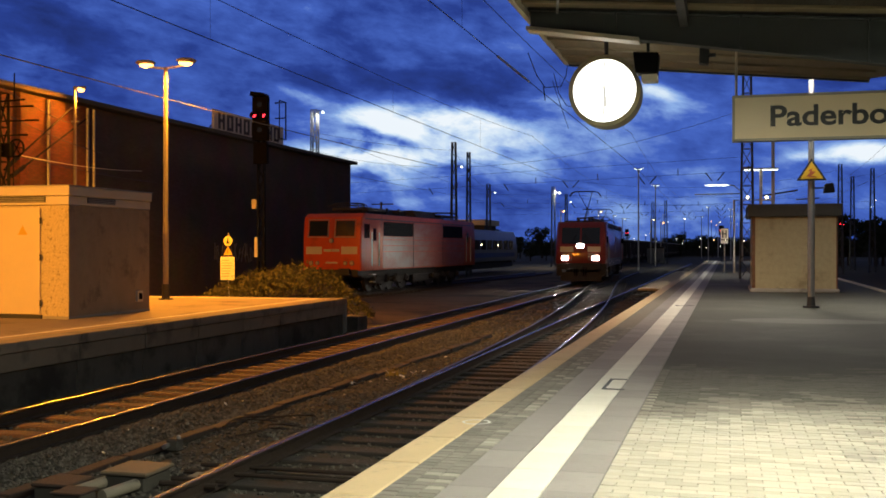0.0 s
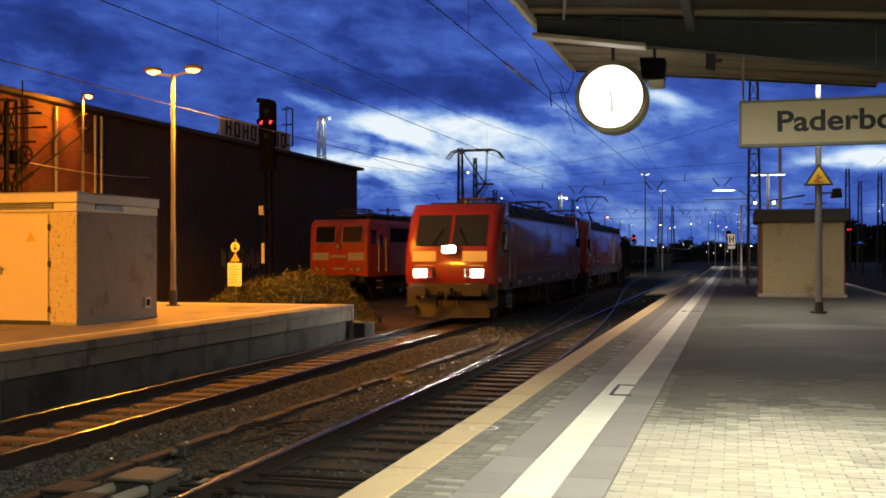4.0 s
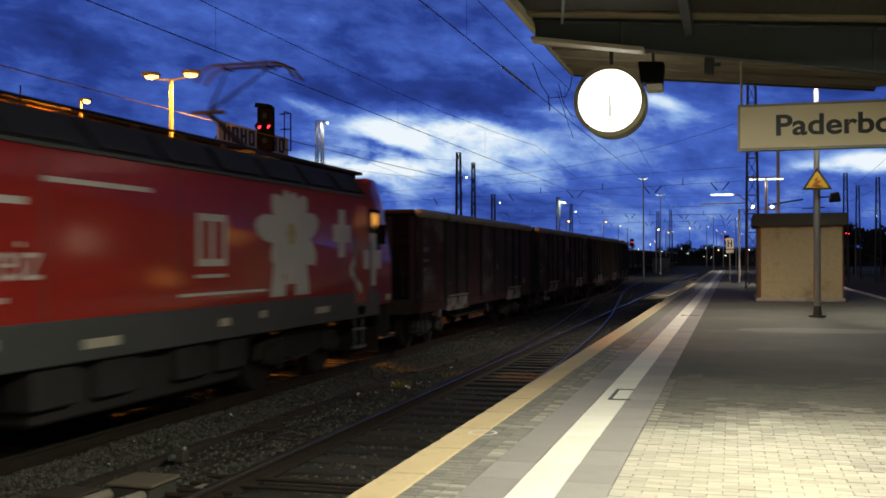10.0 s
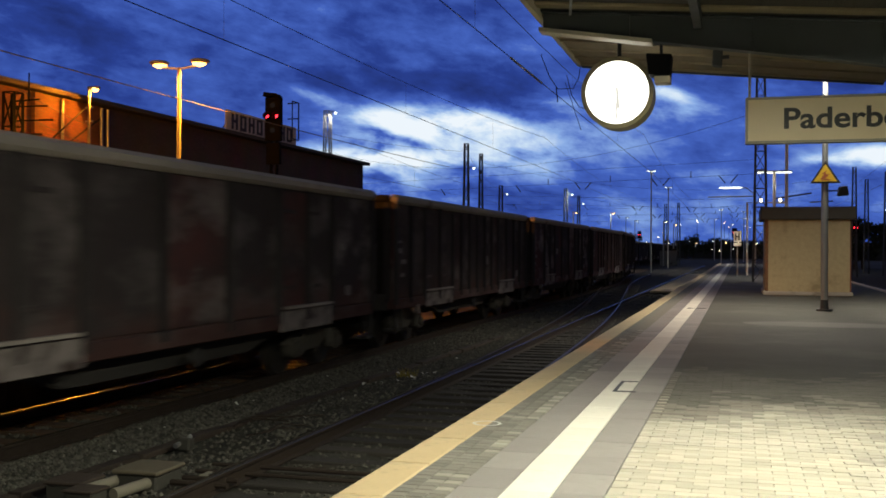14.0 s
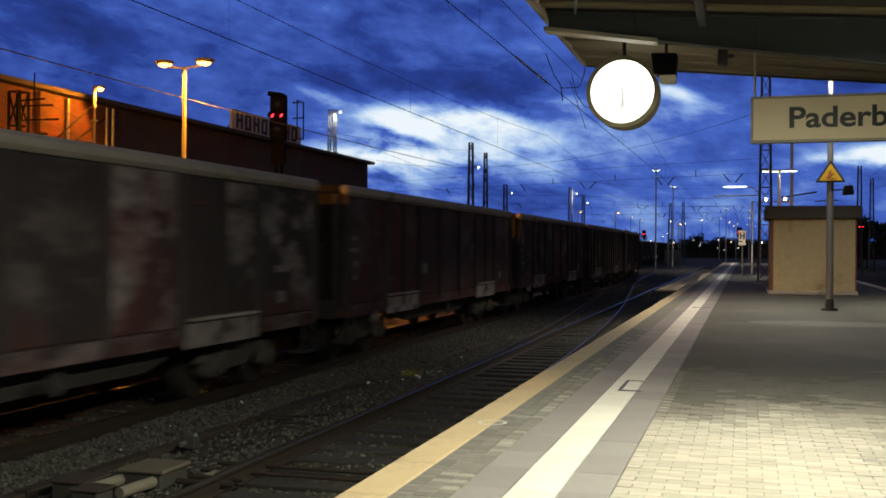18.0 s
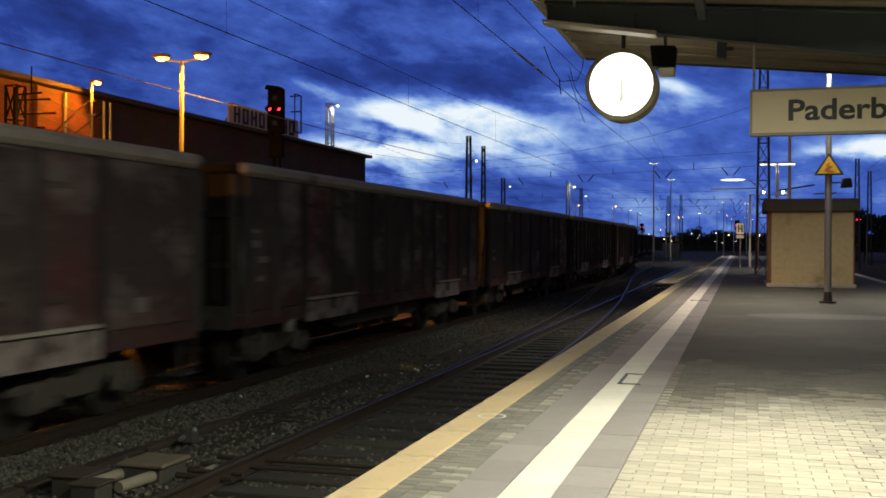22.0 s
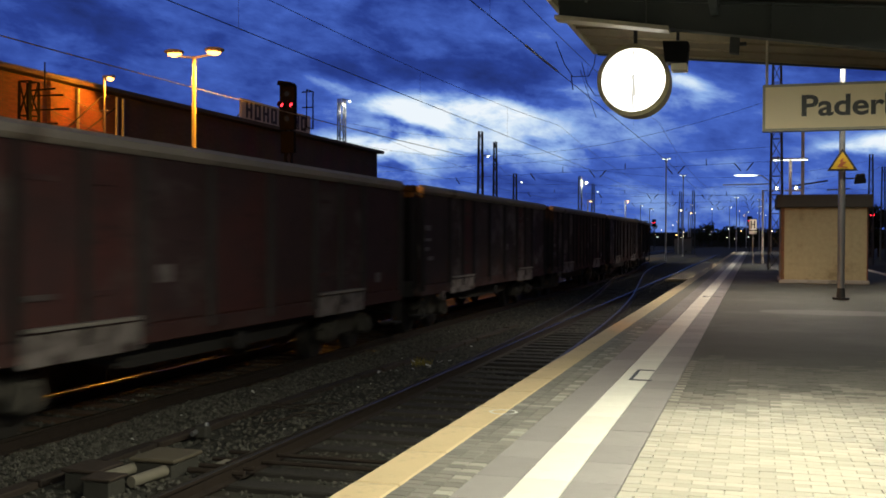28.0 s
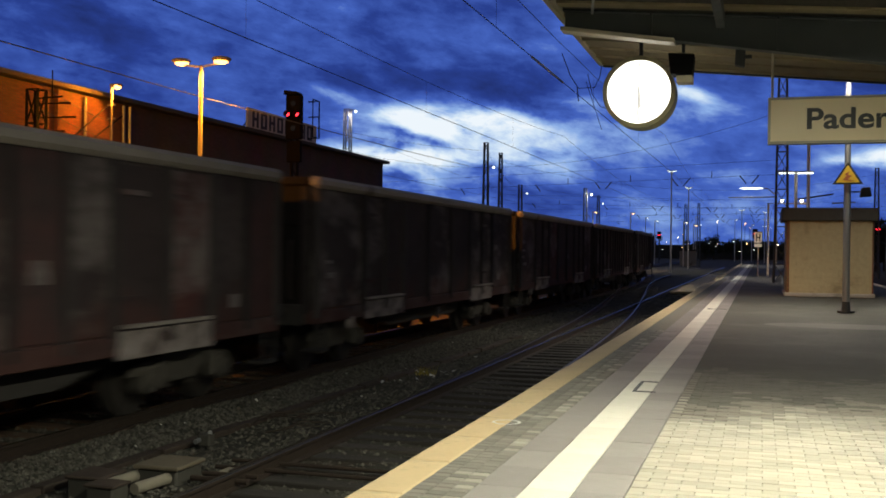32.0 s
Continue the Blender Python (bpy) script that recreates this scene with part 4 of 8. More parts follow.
def canopy():
    c = tagged(new("canopy_roof"), "station canopy with sloping beige soffit on dark tapered steel girders", "canopy", kind="structure")
    x0, x1, ya, yb, yg = -2.28, 6.1, -26.0, 15.55, 12.3

    def sheet(ys_, zf, t):
        g = Geo()
        xs = [x0, 1.9, x1]
        for top in (0.0, t):
            for yy in ys_:
                g.v += [(x, yy, zf(x) + top) for x in xs]
        g.f = [(0, 3, 4, 1), (1, 4, 5, 2), (6, 7, 10, 9), (7, 8, 11, 10), (0, 1, 7, 6), (1, 2, 8, 7), (3, 9, 10, 4), (4, 10, 11, 5), (0, 6, 9, 3), (2, 5, 11, 8)]
        return g

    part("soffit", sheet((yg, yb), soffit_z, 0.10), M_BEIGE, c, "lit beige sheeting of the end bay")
    # near bays get little lamp light; that shade is in the board colour
    part("soffit", sheet((ya, yg + 0.1), roof_z, 0.06), M_BOARD, c, "boarded underside, its unlit look in the dark colour")

    def strip(z0, z1, ya_, yb_, zf, xb=1.9):
        return Geo().add([(x, yy, zf(x) + z) for x in (x0, xb) for yy, z in ((ya_, z0), (yb_, z0), (yb_, z1), (ya_, z1))],
                         [(0, 1, 2, 3), (7, 6, 5, 4), (0, 4, 5, 1), (1, 5, 6, 2), (2, 6, 7, 3), (3, 7, 4, 0)])
    for i in range(5):
        part("sheet_rib", strip(-0.03, -0.002, yb - 0.1 - i * 0.62, yb - 0.04 - i * 0.62, soffit_z), M_BEIGE, c)
    part("edge_fascia", Geo().box(x0 - 0.06, ya, soffit_z(x0) - 0.03, x0, yb + 0.03, 4.5), M_FLANGE, c, "pale edge board")
    part("end_fascia", strip(-0.05, 0.55, yb, yb + 0.05, soffit_z), M_BEAM, c)
    for i in range(7):
        part("roof_board", strip(-0.035, -0.005, yg - 0.5 - i * 1.15, yg - 0.28 - i * 1.15, roof_z), M_BEIGE, c, "pale board across the underside")
    for x, h in ((-0.47, 0.2), (1.75, 0.2)):
        part("purlin", Geo().box(x - 0.045, ya, roof_z(x) - h, x + 0.045, yg - 0.15, roof_z(x) - 0.01), M_BEAM, c)
    for yy in (12.3, 2.3, -7.7, -17.7):
        zb = lambda x: 4.10 - 0.155 * (x + 2.25)
        zt = lambda x: 4.33 - 0.085 * (x + 2.25)
        part("girder_web", Geo().prism([(-2.26, zb(-2.25) + 0.02), (1.9, zb(1.9) + 0.02), (1.9, zt(1.9)), (-2.26, zt(-2.25))], "y", yy - 0.02, yy + 0.02), M_BEAM, c)
        part("girder_flange", Geo().prism([(-0.98, zb(-0.98)), (1.9, zb(1.9)), (1.9, zb(1.9) + 0.02), (-0.98, zb(-0.98) + 0.02)], "y", yy - 0.08, yy + 0.08), M_BEAM, c)
        part("pale_strip", Geo().prism([(-2.3, zb(-2.3) - 0.03), (-0.98, zb(-0.98) - 0.03), (-0.98, zb(-0.98) + 0.02), (-2.3, zb(-2.3) + 0.02)], "y", yy - 0.12, yy + 0.12), M_FLANGE, c, "pale strip under the girder's outer end", bevel=0.006)
        part("girder_flange", Geo().prism([(-2.3, zt(-2.3) - 0.02), (1.9, zt(1.9) - 0.02), (1.9, zt(1.9)), (-2.3, zt(-2.3))], "y", yy - 0.11, yy + 0.11), M_BEAM, c)
        part("girder_arm", Geo().prism([(1.9, 3.0), (6.05, 3.55), (6.05, 4.1), (1.9, 3.95)], "y", yy - 0.05, yy + 0.05), M_BEAM, c)
        for x in (-1.25, 0.15, 1.5):
            part("stiffener", Geo().box(x - 0.012, yy - 0.1, zb(x) + 0.02, x + 0.012, yy - 0.021, zt(x) - 0.02), M_BEAM, c)
        part("brace", Geo().bar((-1.92, yy - 0.15, zt(-1.9) - 0.05), (-1.72, yy - 1.3, roof_z(-1.7) - 0.02), 0.03), M_STEEL, c)
        if yy < 12:
            part("column", Geo().box(1.95, yy - 0.12, 0, 2.2, yy + 0.12, 3.4), M_BEAM, c, bevel=0.02)
    # luminaires between the girders
    for yy in (-6.0, -1.0, 4.0, 8.3):
        l = thing("canopy_luminaire", 0.6, yy, 3.8, "fluorescent batten light under the canopy", "lamp", "canopy lights")
        part("housing", Geo().box(-0.14, -0.8, 0.0, 0.14, 0.8, 0.08), M_STEEL_W, l, bevel=0.01)
        part("tube", Geo().cyl((0, -0.72, -0.012), (0, 0.72, -0.012), 0.013, n=8), M_TUBE, l, "glowing fluorescent tube")
        for q in (-0.5, 0.5):
            part("hanger", Geo().cyl((0, q, 0.08), (0, q, 0.35), 0.012, n=6), M_STEEL_D, l)


M_BOARD = mat("unlit_dark_boards", (0.055, 0.048, 0.036), 0.8, var=0.3, scale=2, bump=0.2, stretch=(8, 0.5, 1))
M_TUBE = glow("fluorescent_tube", (1.0, 0.93, 0.75), 30.0)
canopy()


def station_clock():
    c = thing("station_clock", -1.46, 12.95, 3.435, "round double-faced station clock glowing white, hung from the canopy", "clock")
    R, D = 0.392, 0.42
    g = Geo().cyl((0, 0.0, 0), (0, D, 0), R + 0.045, n=48)
    part("case", g, M_CLOCKRIM, c, "olive metal case", bevel=0.012)
    for s, yy in ((-1, -0.004), (1, D + 0.004)):
        part("dial", Geo().cyl((0, yy, 0), (0, yy - 0.004 * s * -1, 0), R - 0.004, n=48), M_CLOCK, c, "lit white dial")
    rim = Geo()
    for i in range(48):
        t0, t1 = 2 * math.pi * i / 48, 2 * math.pi * (i + 1) / 48
        rim.add([(r * math.cos(t), yy, r * math.sin(t)) for t in (t0, t1) for r, yy in ((R - 0.006, -0.016), (R + 0.05, -0.016), (R + 0.05, 0.0), (R - 0.006, 0.0))],
                [(0, 1, 5, 4), (1, 2, 6, 5), (3, 0, 4, 7)])
    part("bezel", rim, M_CLOCKRIM, c)
    dark = M_CLOCKHAND
    part("minute_hand", Geo().box(-0.012, -0.016, -0.30, 0.012, -0.012, 0.07), dark, c, at=pose(0, 0, 0, 0, 2, 0))
    part("hour_hand", Geo().box(-0.016, -0.012, -0.20, 0.016, -0.009, 0.06), dark, c, at=pose(0, 0, 0, 0, -6, 0))
    for turn in (0, 180):
        part("hour_mark", Geo().box(-0.012, -0.0105, R - 0.10, 0.012, -0.0085, R - 0.03), dark, c, at=pose(0, 0, 0, 0, turn, 0))
    part("hanger", Geo().cyl((0, D / 2, R), (0, D / 2, 0.84), 0.025, n=10).box(-0.08, D / 2 - 0.05, R + 0.02, 0.08, D / 2 + 0.05, R + 0.05), M_STEEL_D, c)


M_CLOCKRIM = mat("olive_clock_metal", (0.36, 0.32, 0.19), 0.5, 0.2, var=0.2, scale=4, bump=0.05)
# hands and marks glow faintly, standing in for the dial's glare
M_CLOCKHAND = mat("glowing_grey_hand", (0.5, 0.48, 0.44), 0.6, var=0.05, bump=0, emit=(1.0, 0.98, 0.9), power=0.6)
station_clock()


def hung_lamp():
    h = thing("hanging_floodlight", -0.92, 12.5, 3.5, "dark box floodlight with pale lens under the girder", "lamp")
    part("housing", Geo().prism([(-0.15, 0.30), (0.15, 0.28), (0.13, 0.03), (-0.12, 0.05)], "y", -0.1, 0.18), M_BLACK, h, bevel=0.012)
    part("lens", Geo().box(-0.05, -0.1, -0.045, 0.13, 0.16, 0.028), M_FLANGE, h, "pale lens")
    part("bracket", Geo().bar((0.02, 0.02, 0.28), (0.02, 0.02, 0.44), 0.035).box(-0.06, -0.04, 0.42, 0.1, 0.08, 0.44), M_STEEL_D, h)


hung_lamp()


def canopy_bracket():
    h = thing("canopy_speaker", -0.27, 12.55, 3.62, "small dark loudspeaker on a bracket under the canopy edge", "loudspeaker")
    part("housing", Geo().prism([(-0.05, 0.02), (0.06, 0.0), (0.07, 0.22), (-0.04, 0.24)], "y", -0.06, 0.06), M_STEEL_D, h, bevel=0.01)
    part("bracket", Geo().bar((0.01, 0, 0.2), (0.01, 0, soffit_z(-0.26) - 3.62), 0.03).box(0.06, -0.02, 0.1, 0.14, 0.02, 0.14), M_STEEL_D, h)


canopy_bracket()


def text_mesh(body, size, depth=0.003, bold=0.0):
    cu = bpy.data.curves.new("lettering", "FONT")
    cu.body, cu.size, cu.extrude, cu.offset = body, size, depth, size * bold
    o = bpy.data.objects.new("lettering_source", cu)
    scene.collection.objects.link(o)
    dg = bpy.context.evaluated_depsgraph_get()
    me = bpy.data.meshes.new_from_object(o.evaluated_get(dg))
    bpy.data.objects.remove(o)
    return me


def letters(mesh, material, parent, at, stretch=1.0, label=""):
    """Each letter of a word as a part of its own; dots stay with their stems."""
    bm = bmesh.new()
    bm.from_mesh(mesh)
    bm.faces.ensure_lookup_table()
    seen, isles = set(), []
    for f0 in bm.faces:
        if f0.index in seen:
            continue
        stack, isle = [f0], []
        seen.add(f0.index)
        while stack:
            f = stack.pop()
            isle.append(f)
            for v in f.verts:
                for q in v.link_faces:
                    if q.index not in seen:
                        seen.add(q.index)
                        stack.append(q)
        xs = [v.co.x for f in isle for v in f.verts]
        isles.append([min(xs), max(xs), isle])
    isles.sort(key=lambda e: e[0])
    groups = []
    for a, b, isle in isles:
        if groups and a < groups[-1][1] - 0.3 * (b - a):
            groups[-1][2].extend(isle)
            groups[-1][1] = max(b, groups[-1][1])
        else:
            groups.append([a, b, list(isle)])
    for a, b, isle in groups:
        g = Geo()
        for f in isle:
            g.add([v.co for v in f.verts], [tuple(range(len(f.verts)))])
        me = bpy.data.meshes.new("letter")
        me.from_pydata(g.v, [], g.f)
        me.materials.append(material)
        part("letter", me, material, parent, label, at=at @ Matrix.Diagonal((stretch, 1, 1, 1)))
    bm.free()


def station_sign():
    s = thing("station_sign", 0.08, 13.8, 2.87, "long cream station name sign with black lettering hung from the canopy", "sign")
    W, H = 5.2, 0.545
    part("panel", Geo().box(0, 0, 0, W, 0.14, H), M_SIGN, s, bevel=0.012)
    fr = Geo().box(-0.02, -0.012, -0.02, W + 0.02, 0.152, 0.012).box(-0.02, -0.012, H - 0.012, W + 0.02, 0.152, H + 0.02).box(-0.02, -0.012, 0.012, 0.012, 0.152, H - 0.012).box(W - 0.012, -0.012, 0.012, W + 0.02, 0.152, H - 0.012)
    part("frame", fr, M_SIGN_EDGE, s)
    me = text_mesh("Paderborn Hbf", 0.362, bold=0.022)
    letters(me, M_INK, s, pose(0.425, -0.006, 0.167, 90, 0, 0), 1.155, "black letter")
    for x in (0.03, 1.9, W - 0.1):
        part("hanger", Geo().cyl((x, 0.07, H + 0.02), (x, 0.07, soffit_z(0.08 + x) - 2.87 + 0.0), 0.016, n=8), M_FLANGE, s)


station_sign()


# ---- vehicles: local y runs backwards from the front, z = 0 is rail top ----
WR = 0.46
BOGIE_MESHES = {}
ROLLING = []          # (wheelset, its place in its bogie)


def wheelset_mesh(r=WR):
    g = Geo()
    for s in (-1, 1):
        x = s * 0.75
        g.cyl((x - 0.065, 0, 0), (x + 0.065, 0, 0), r, n=28)
        g.cyl((x - s * 0.065, 0, 0), (x - s * 0.095, 0, 0), r + 0.03, n=28)
        g.cyl((x + s * 0.065, 0, 0), (x + s * 0.09, 0, 0), 0.16, 0.11, n=14)
        for k in range(4):
            t = k * math.pi / 2
            g.box(x + s * 0.066 - 0.004, r * 0.62 * math.cos(t) - 0.05, r * 0.62 * math.sin(t) - 0.05, x + s * 0.066 + 0.006, r * 0.62 * math.cos(t) + 0.05, r * 0.62 * math.sin(t) + 0.05)
    g.cyl((-1.0, 0, 0), (1.0, 0, 0), 0.08, n=10)
    return g.mesh("wheelset", M_WHEEL)


def bogie(parent, y, base, wheel_mesh, r, loco=False):
    """A bogie: two side frames, a cross beam, boxes and springs, and two wheelsets as sub-parts."""
    skin = M_UNDER if loco else M_BOGIE
    b = part("bogie", Geo().box(-1.0, -0.22, 0.46, 1.0, 0.22, 0.8), skin, parent, at=pose(0, y, 0), bevel=0.02)
    key = "loco" if loco else ("parked" if r > 0.5 else "wagon")
    if key not in BOGIE_MESHES:
        if loco:
            poly = [(-base / 2 - 0.55, 0.52), (-base / 2 - 0.4, 0.78), (-0.6, 0.92), (0.6, 0.92), (base / 2 + 0.4, 0.78), (base / 2 + 0.55, 0.52), (base / 2 - 0.5, 0.5), (0.4, 0.42), (-0.4, 0.42), (-base / 2 + 0.5, 0.5)]
        else:
            poly = [(-base / 2 - 0.30, 0.50), (-base / 2 - 0.22, 0.66), (-0.42, 0.74), (-0.2, 0.90), (0.2, 0.90), (0.42, 0.74), (base / 2 + 0.22, 0.66), (base / 2 + 0.30, 0.50), (base / 2 - 0.36, 0.52), (0.3, 0.36), (-0.3, 0.36), (-base / 2 + 0.36, 0.52)]
        BOGIE_MESHES[key] = (Geo().prism(poly, "x", -0.06, 0.06).mesh("side_frame", skin, 0.02),
                             Geo().prism([(-0.2, -0.1), (-0.13, 0.17), (0.13, 0.17), (0.2, -0.1), (0.12, -0.17), (-0.12, -0.17)], "x", -0.1, 0.15).mesh("axle_box", skin, 0.02),
                             Geo().cyl((0, 0, -0.1), (0, 0, 0.24), 0.075, n=10).mesh("spring", skin),
                             Geo().prism([(-0.05, 0.28), (0.05, 0.28), (0.07, 0.62), (-0.03, 0.62)], "x", -0.04, 0.06).mesh("brake_block", skin, 0.01),
                             Geo().cyl((0.15, 0, 0), (0.2, 0, 0), 0.11, n=12).mesh("axle_cap", skin))
    frame_m, box_m, spring_m, brake_m, cap_m = BOGIE_MESHES[key]
    for s in (-1, 1):
        turn = 0 if s > 0 else 180
        part("side_frame", frame_m, skin, b, at=pose(s * 1.0, 0, 0, 0, 0, turn))
        for e in (-1, 1):
            part("axle_box", box_m, skin, b, at=pose(s * 1.0, e * base / 2, r, 0, 0, turn))
            part("axle_cap", cap_m, skin, b, at=pose(s * 1.0, e * base / 2, r, 0, 0, turn))
            part("spring", spring_m, skin, b, at=pose(s * 1.09, e * (base / 2 - 0.27), r))
            part("brake_block", brake_m, skin, b, at=pose(s * 0.93, e * (base / 2 - 0.58), 0))
    for e in (-1, 1):
        w = part("wheelset", wheel_mesh, M_WHEEL, b, at=pose(0, e * base / 2, r))
        ROLLING.append((w, e * base / 2, r))
    return b


def buffer_geo(s, y, back):
    d = 1 if back else -1
    g = Geo()
    g.cyl((s * 0.875, y, 1.05), (s * 0.875, y + d * 0.30, 1.05), 0.13, 0.11, n=14)
    g.cyl((s * 0.875, y + d * 0.30, 1.05), (s * 0.875, y + d * 0.52, 1.05), 0.075, n=12)
    g.box(s * 0.875 - 0.27, min(y + d * 0.52, y + d * 0.58), 0.9, s * 0.875 + 0.27, max(y + d * 0.52, y + d * 0.58), 1.2)
    return g


def coupling_geo(y, back):
    d = 1 if back else -1
    g = Geo().box(-0.09, min(y, y + d * 0.25), 0.95, 0.09, max(y, y + d * 0.25), 1.12)
    g.tube([(0, y + d * 0.22, 1.0), (0, y + d * 0.42, 0.82), (0, y + d * 0.46, 0.5)], 0.035, 6)
    return g


def disc(x, y, z, r, n=20):
    """A flat ring-free disc on a side wall, normal along x."""
    return [(x, y + r * math.cos(2 * math.pi * i / n), z + r * math.sin(2 * math.pi * i / n)) for i in range(n)]


def hull(profile, half, bevel, front_edges=0.3):
    """Side profile (y, z) drawn across the body; the corner edges at both ends are rounded."""
    me = bpy.data.meshes.new("hull")
    g = Geo().prism(profile, "x", -half, half)
    me.from_pydata(g.v, [], g.f)
    bm = bmesh.new()
    bm.from_mesh(me)
    bmesh.ops.recalc_face_normals(bm, faces=bm.faces)
    ys_ = [v.co.y for v in bm.verts]
    lo, hi = min(ys_), max(ys_)
    es = []
    for e in bm.edges:
        if len(e.link_faces) != 2 or abs(e.verts[0].co.x - e.verts[1].co.x) > 0.01:
            continue
        y = 0.5 * (e.verts[0].co.y + e.verts[1].co.y)
        if (y < lo + 1.3 or y > hi - 1.3) and abs(e.verts[0].co.z - e.verts[1].co.z) > 0.15:
            es.append(e)
    bmesh.ops.bevel(bm, geom=es, offset=front_edges, segments=4, affect="EDGES", profile=0.5, clamp_overlap=True)
    es = [e for e in bm.edges if len(e.link_faces) == 2 and e.calc_face_angle(0) > 0.6]
    bmesh.ops.bevel(bm, geom=es, offset=bevel, segments=2, affect="EDGES", profile=0.5, clamp_overlap=True)
    bm.to_mesh(me)
    bm.free()
    me.shade_smooth()
    me.set_sharp_from_angle(angle=radians(30))
    return me


def pantograph(parent, y, up, flip=1):
    """Single-arm pantograph on insulators; folded or raised to the wire."""
    zb = 3.98
    base = Geo()
    for sx in (-0.45, 0.45):
        for sy in (-0.5, 0.5):
            base.cyl((sx, y + sy, zb - 0.22), (sx, y + sy, zb + 0.02), 0.06, 0.05, n=8)
    base.box(-0.5, y - 0.55, zb, 0.5, y - 0.48, zb + 0.06).box(-0.5, y + 0.48, zb, 0.5, y + 0.55, zb + 0.06).box(-0.5, y - 0.5, zb, -0.44, y + 0.5, zb + 0.06).box(0.44, y - 0.5, zb, 0.5, y + 0.5, zb + 0.06)
    p = part("pantograph", base, M_PANTO, parent, "raised pantograph" if up else "folded pantograph")
    knee = (0, y + flip * (1.25 if up else 1.35), zb + (0.62 if up else 0.22))
    head = (0, y + flip * (-0.25 if up else -0.9), zb + (1.62 if up else 0.32))
    g = Geo().cyl((0, y - flip * 0.4, zb + 0.06), knee, 0.055, 0.04, n=8)
    g.cyl((0.14, y - flip * 0.1, zb + 0.06), (0.05, knee[1] + flip * 0.12, knee[2] - 0.06), 0.02, n=6)
    part("lower_arm", g, M_PANTO, p)
    g = Geo()
    for s in (-1, 1):
        g.cyl(knee, (s * 0.42, head[1], head[2]), 0.028, 0.02, n=6)
    g.cyl((-0.3, knee[1], knee[2]), (0.3, knee[1], knee[2]), 0.035, n=8)
    part("upper_arm", g, M_PANTO, p)
    g = Geo()
    for o in (-0.18, 0.18):
        pts = [(-0.97, head[1] + o, head[2] - 0.24), (-0.8, head[1] + o, head[2] - 0.02), (-0.6, head[1] + o, head[2] + 0.05), (0.6, head[1] + o, head[2] + 0.05), (0.8, head[1] + o, head[2] - 0.02), (0.97, head[1] + o, head[2] - 0.24)]
        g.tube(pts, 0.028, 6)
    for s in (-0.42, 0.42):
        g.cyl((s, head[1] - 0.2, head[2]), (s, head[1] + 0.2, head[2]), 0.02, n=6)
    part("collector_head", g, M_PANTO, p)


M_PANTO = mat("pantograph_steel", (0.05, 0.045, 0.045), 0.55, 0.4, var=0.2, scale=5, bump=0.05)
LOCO_L = 18.0


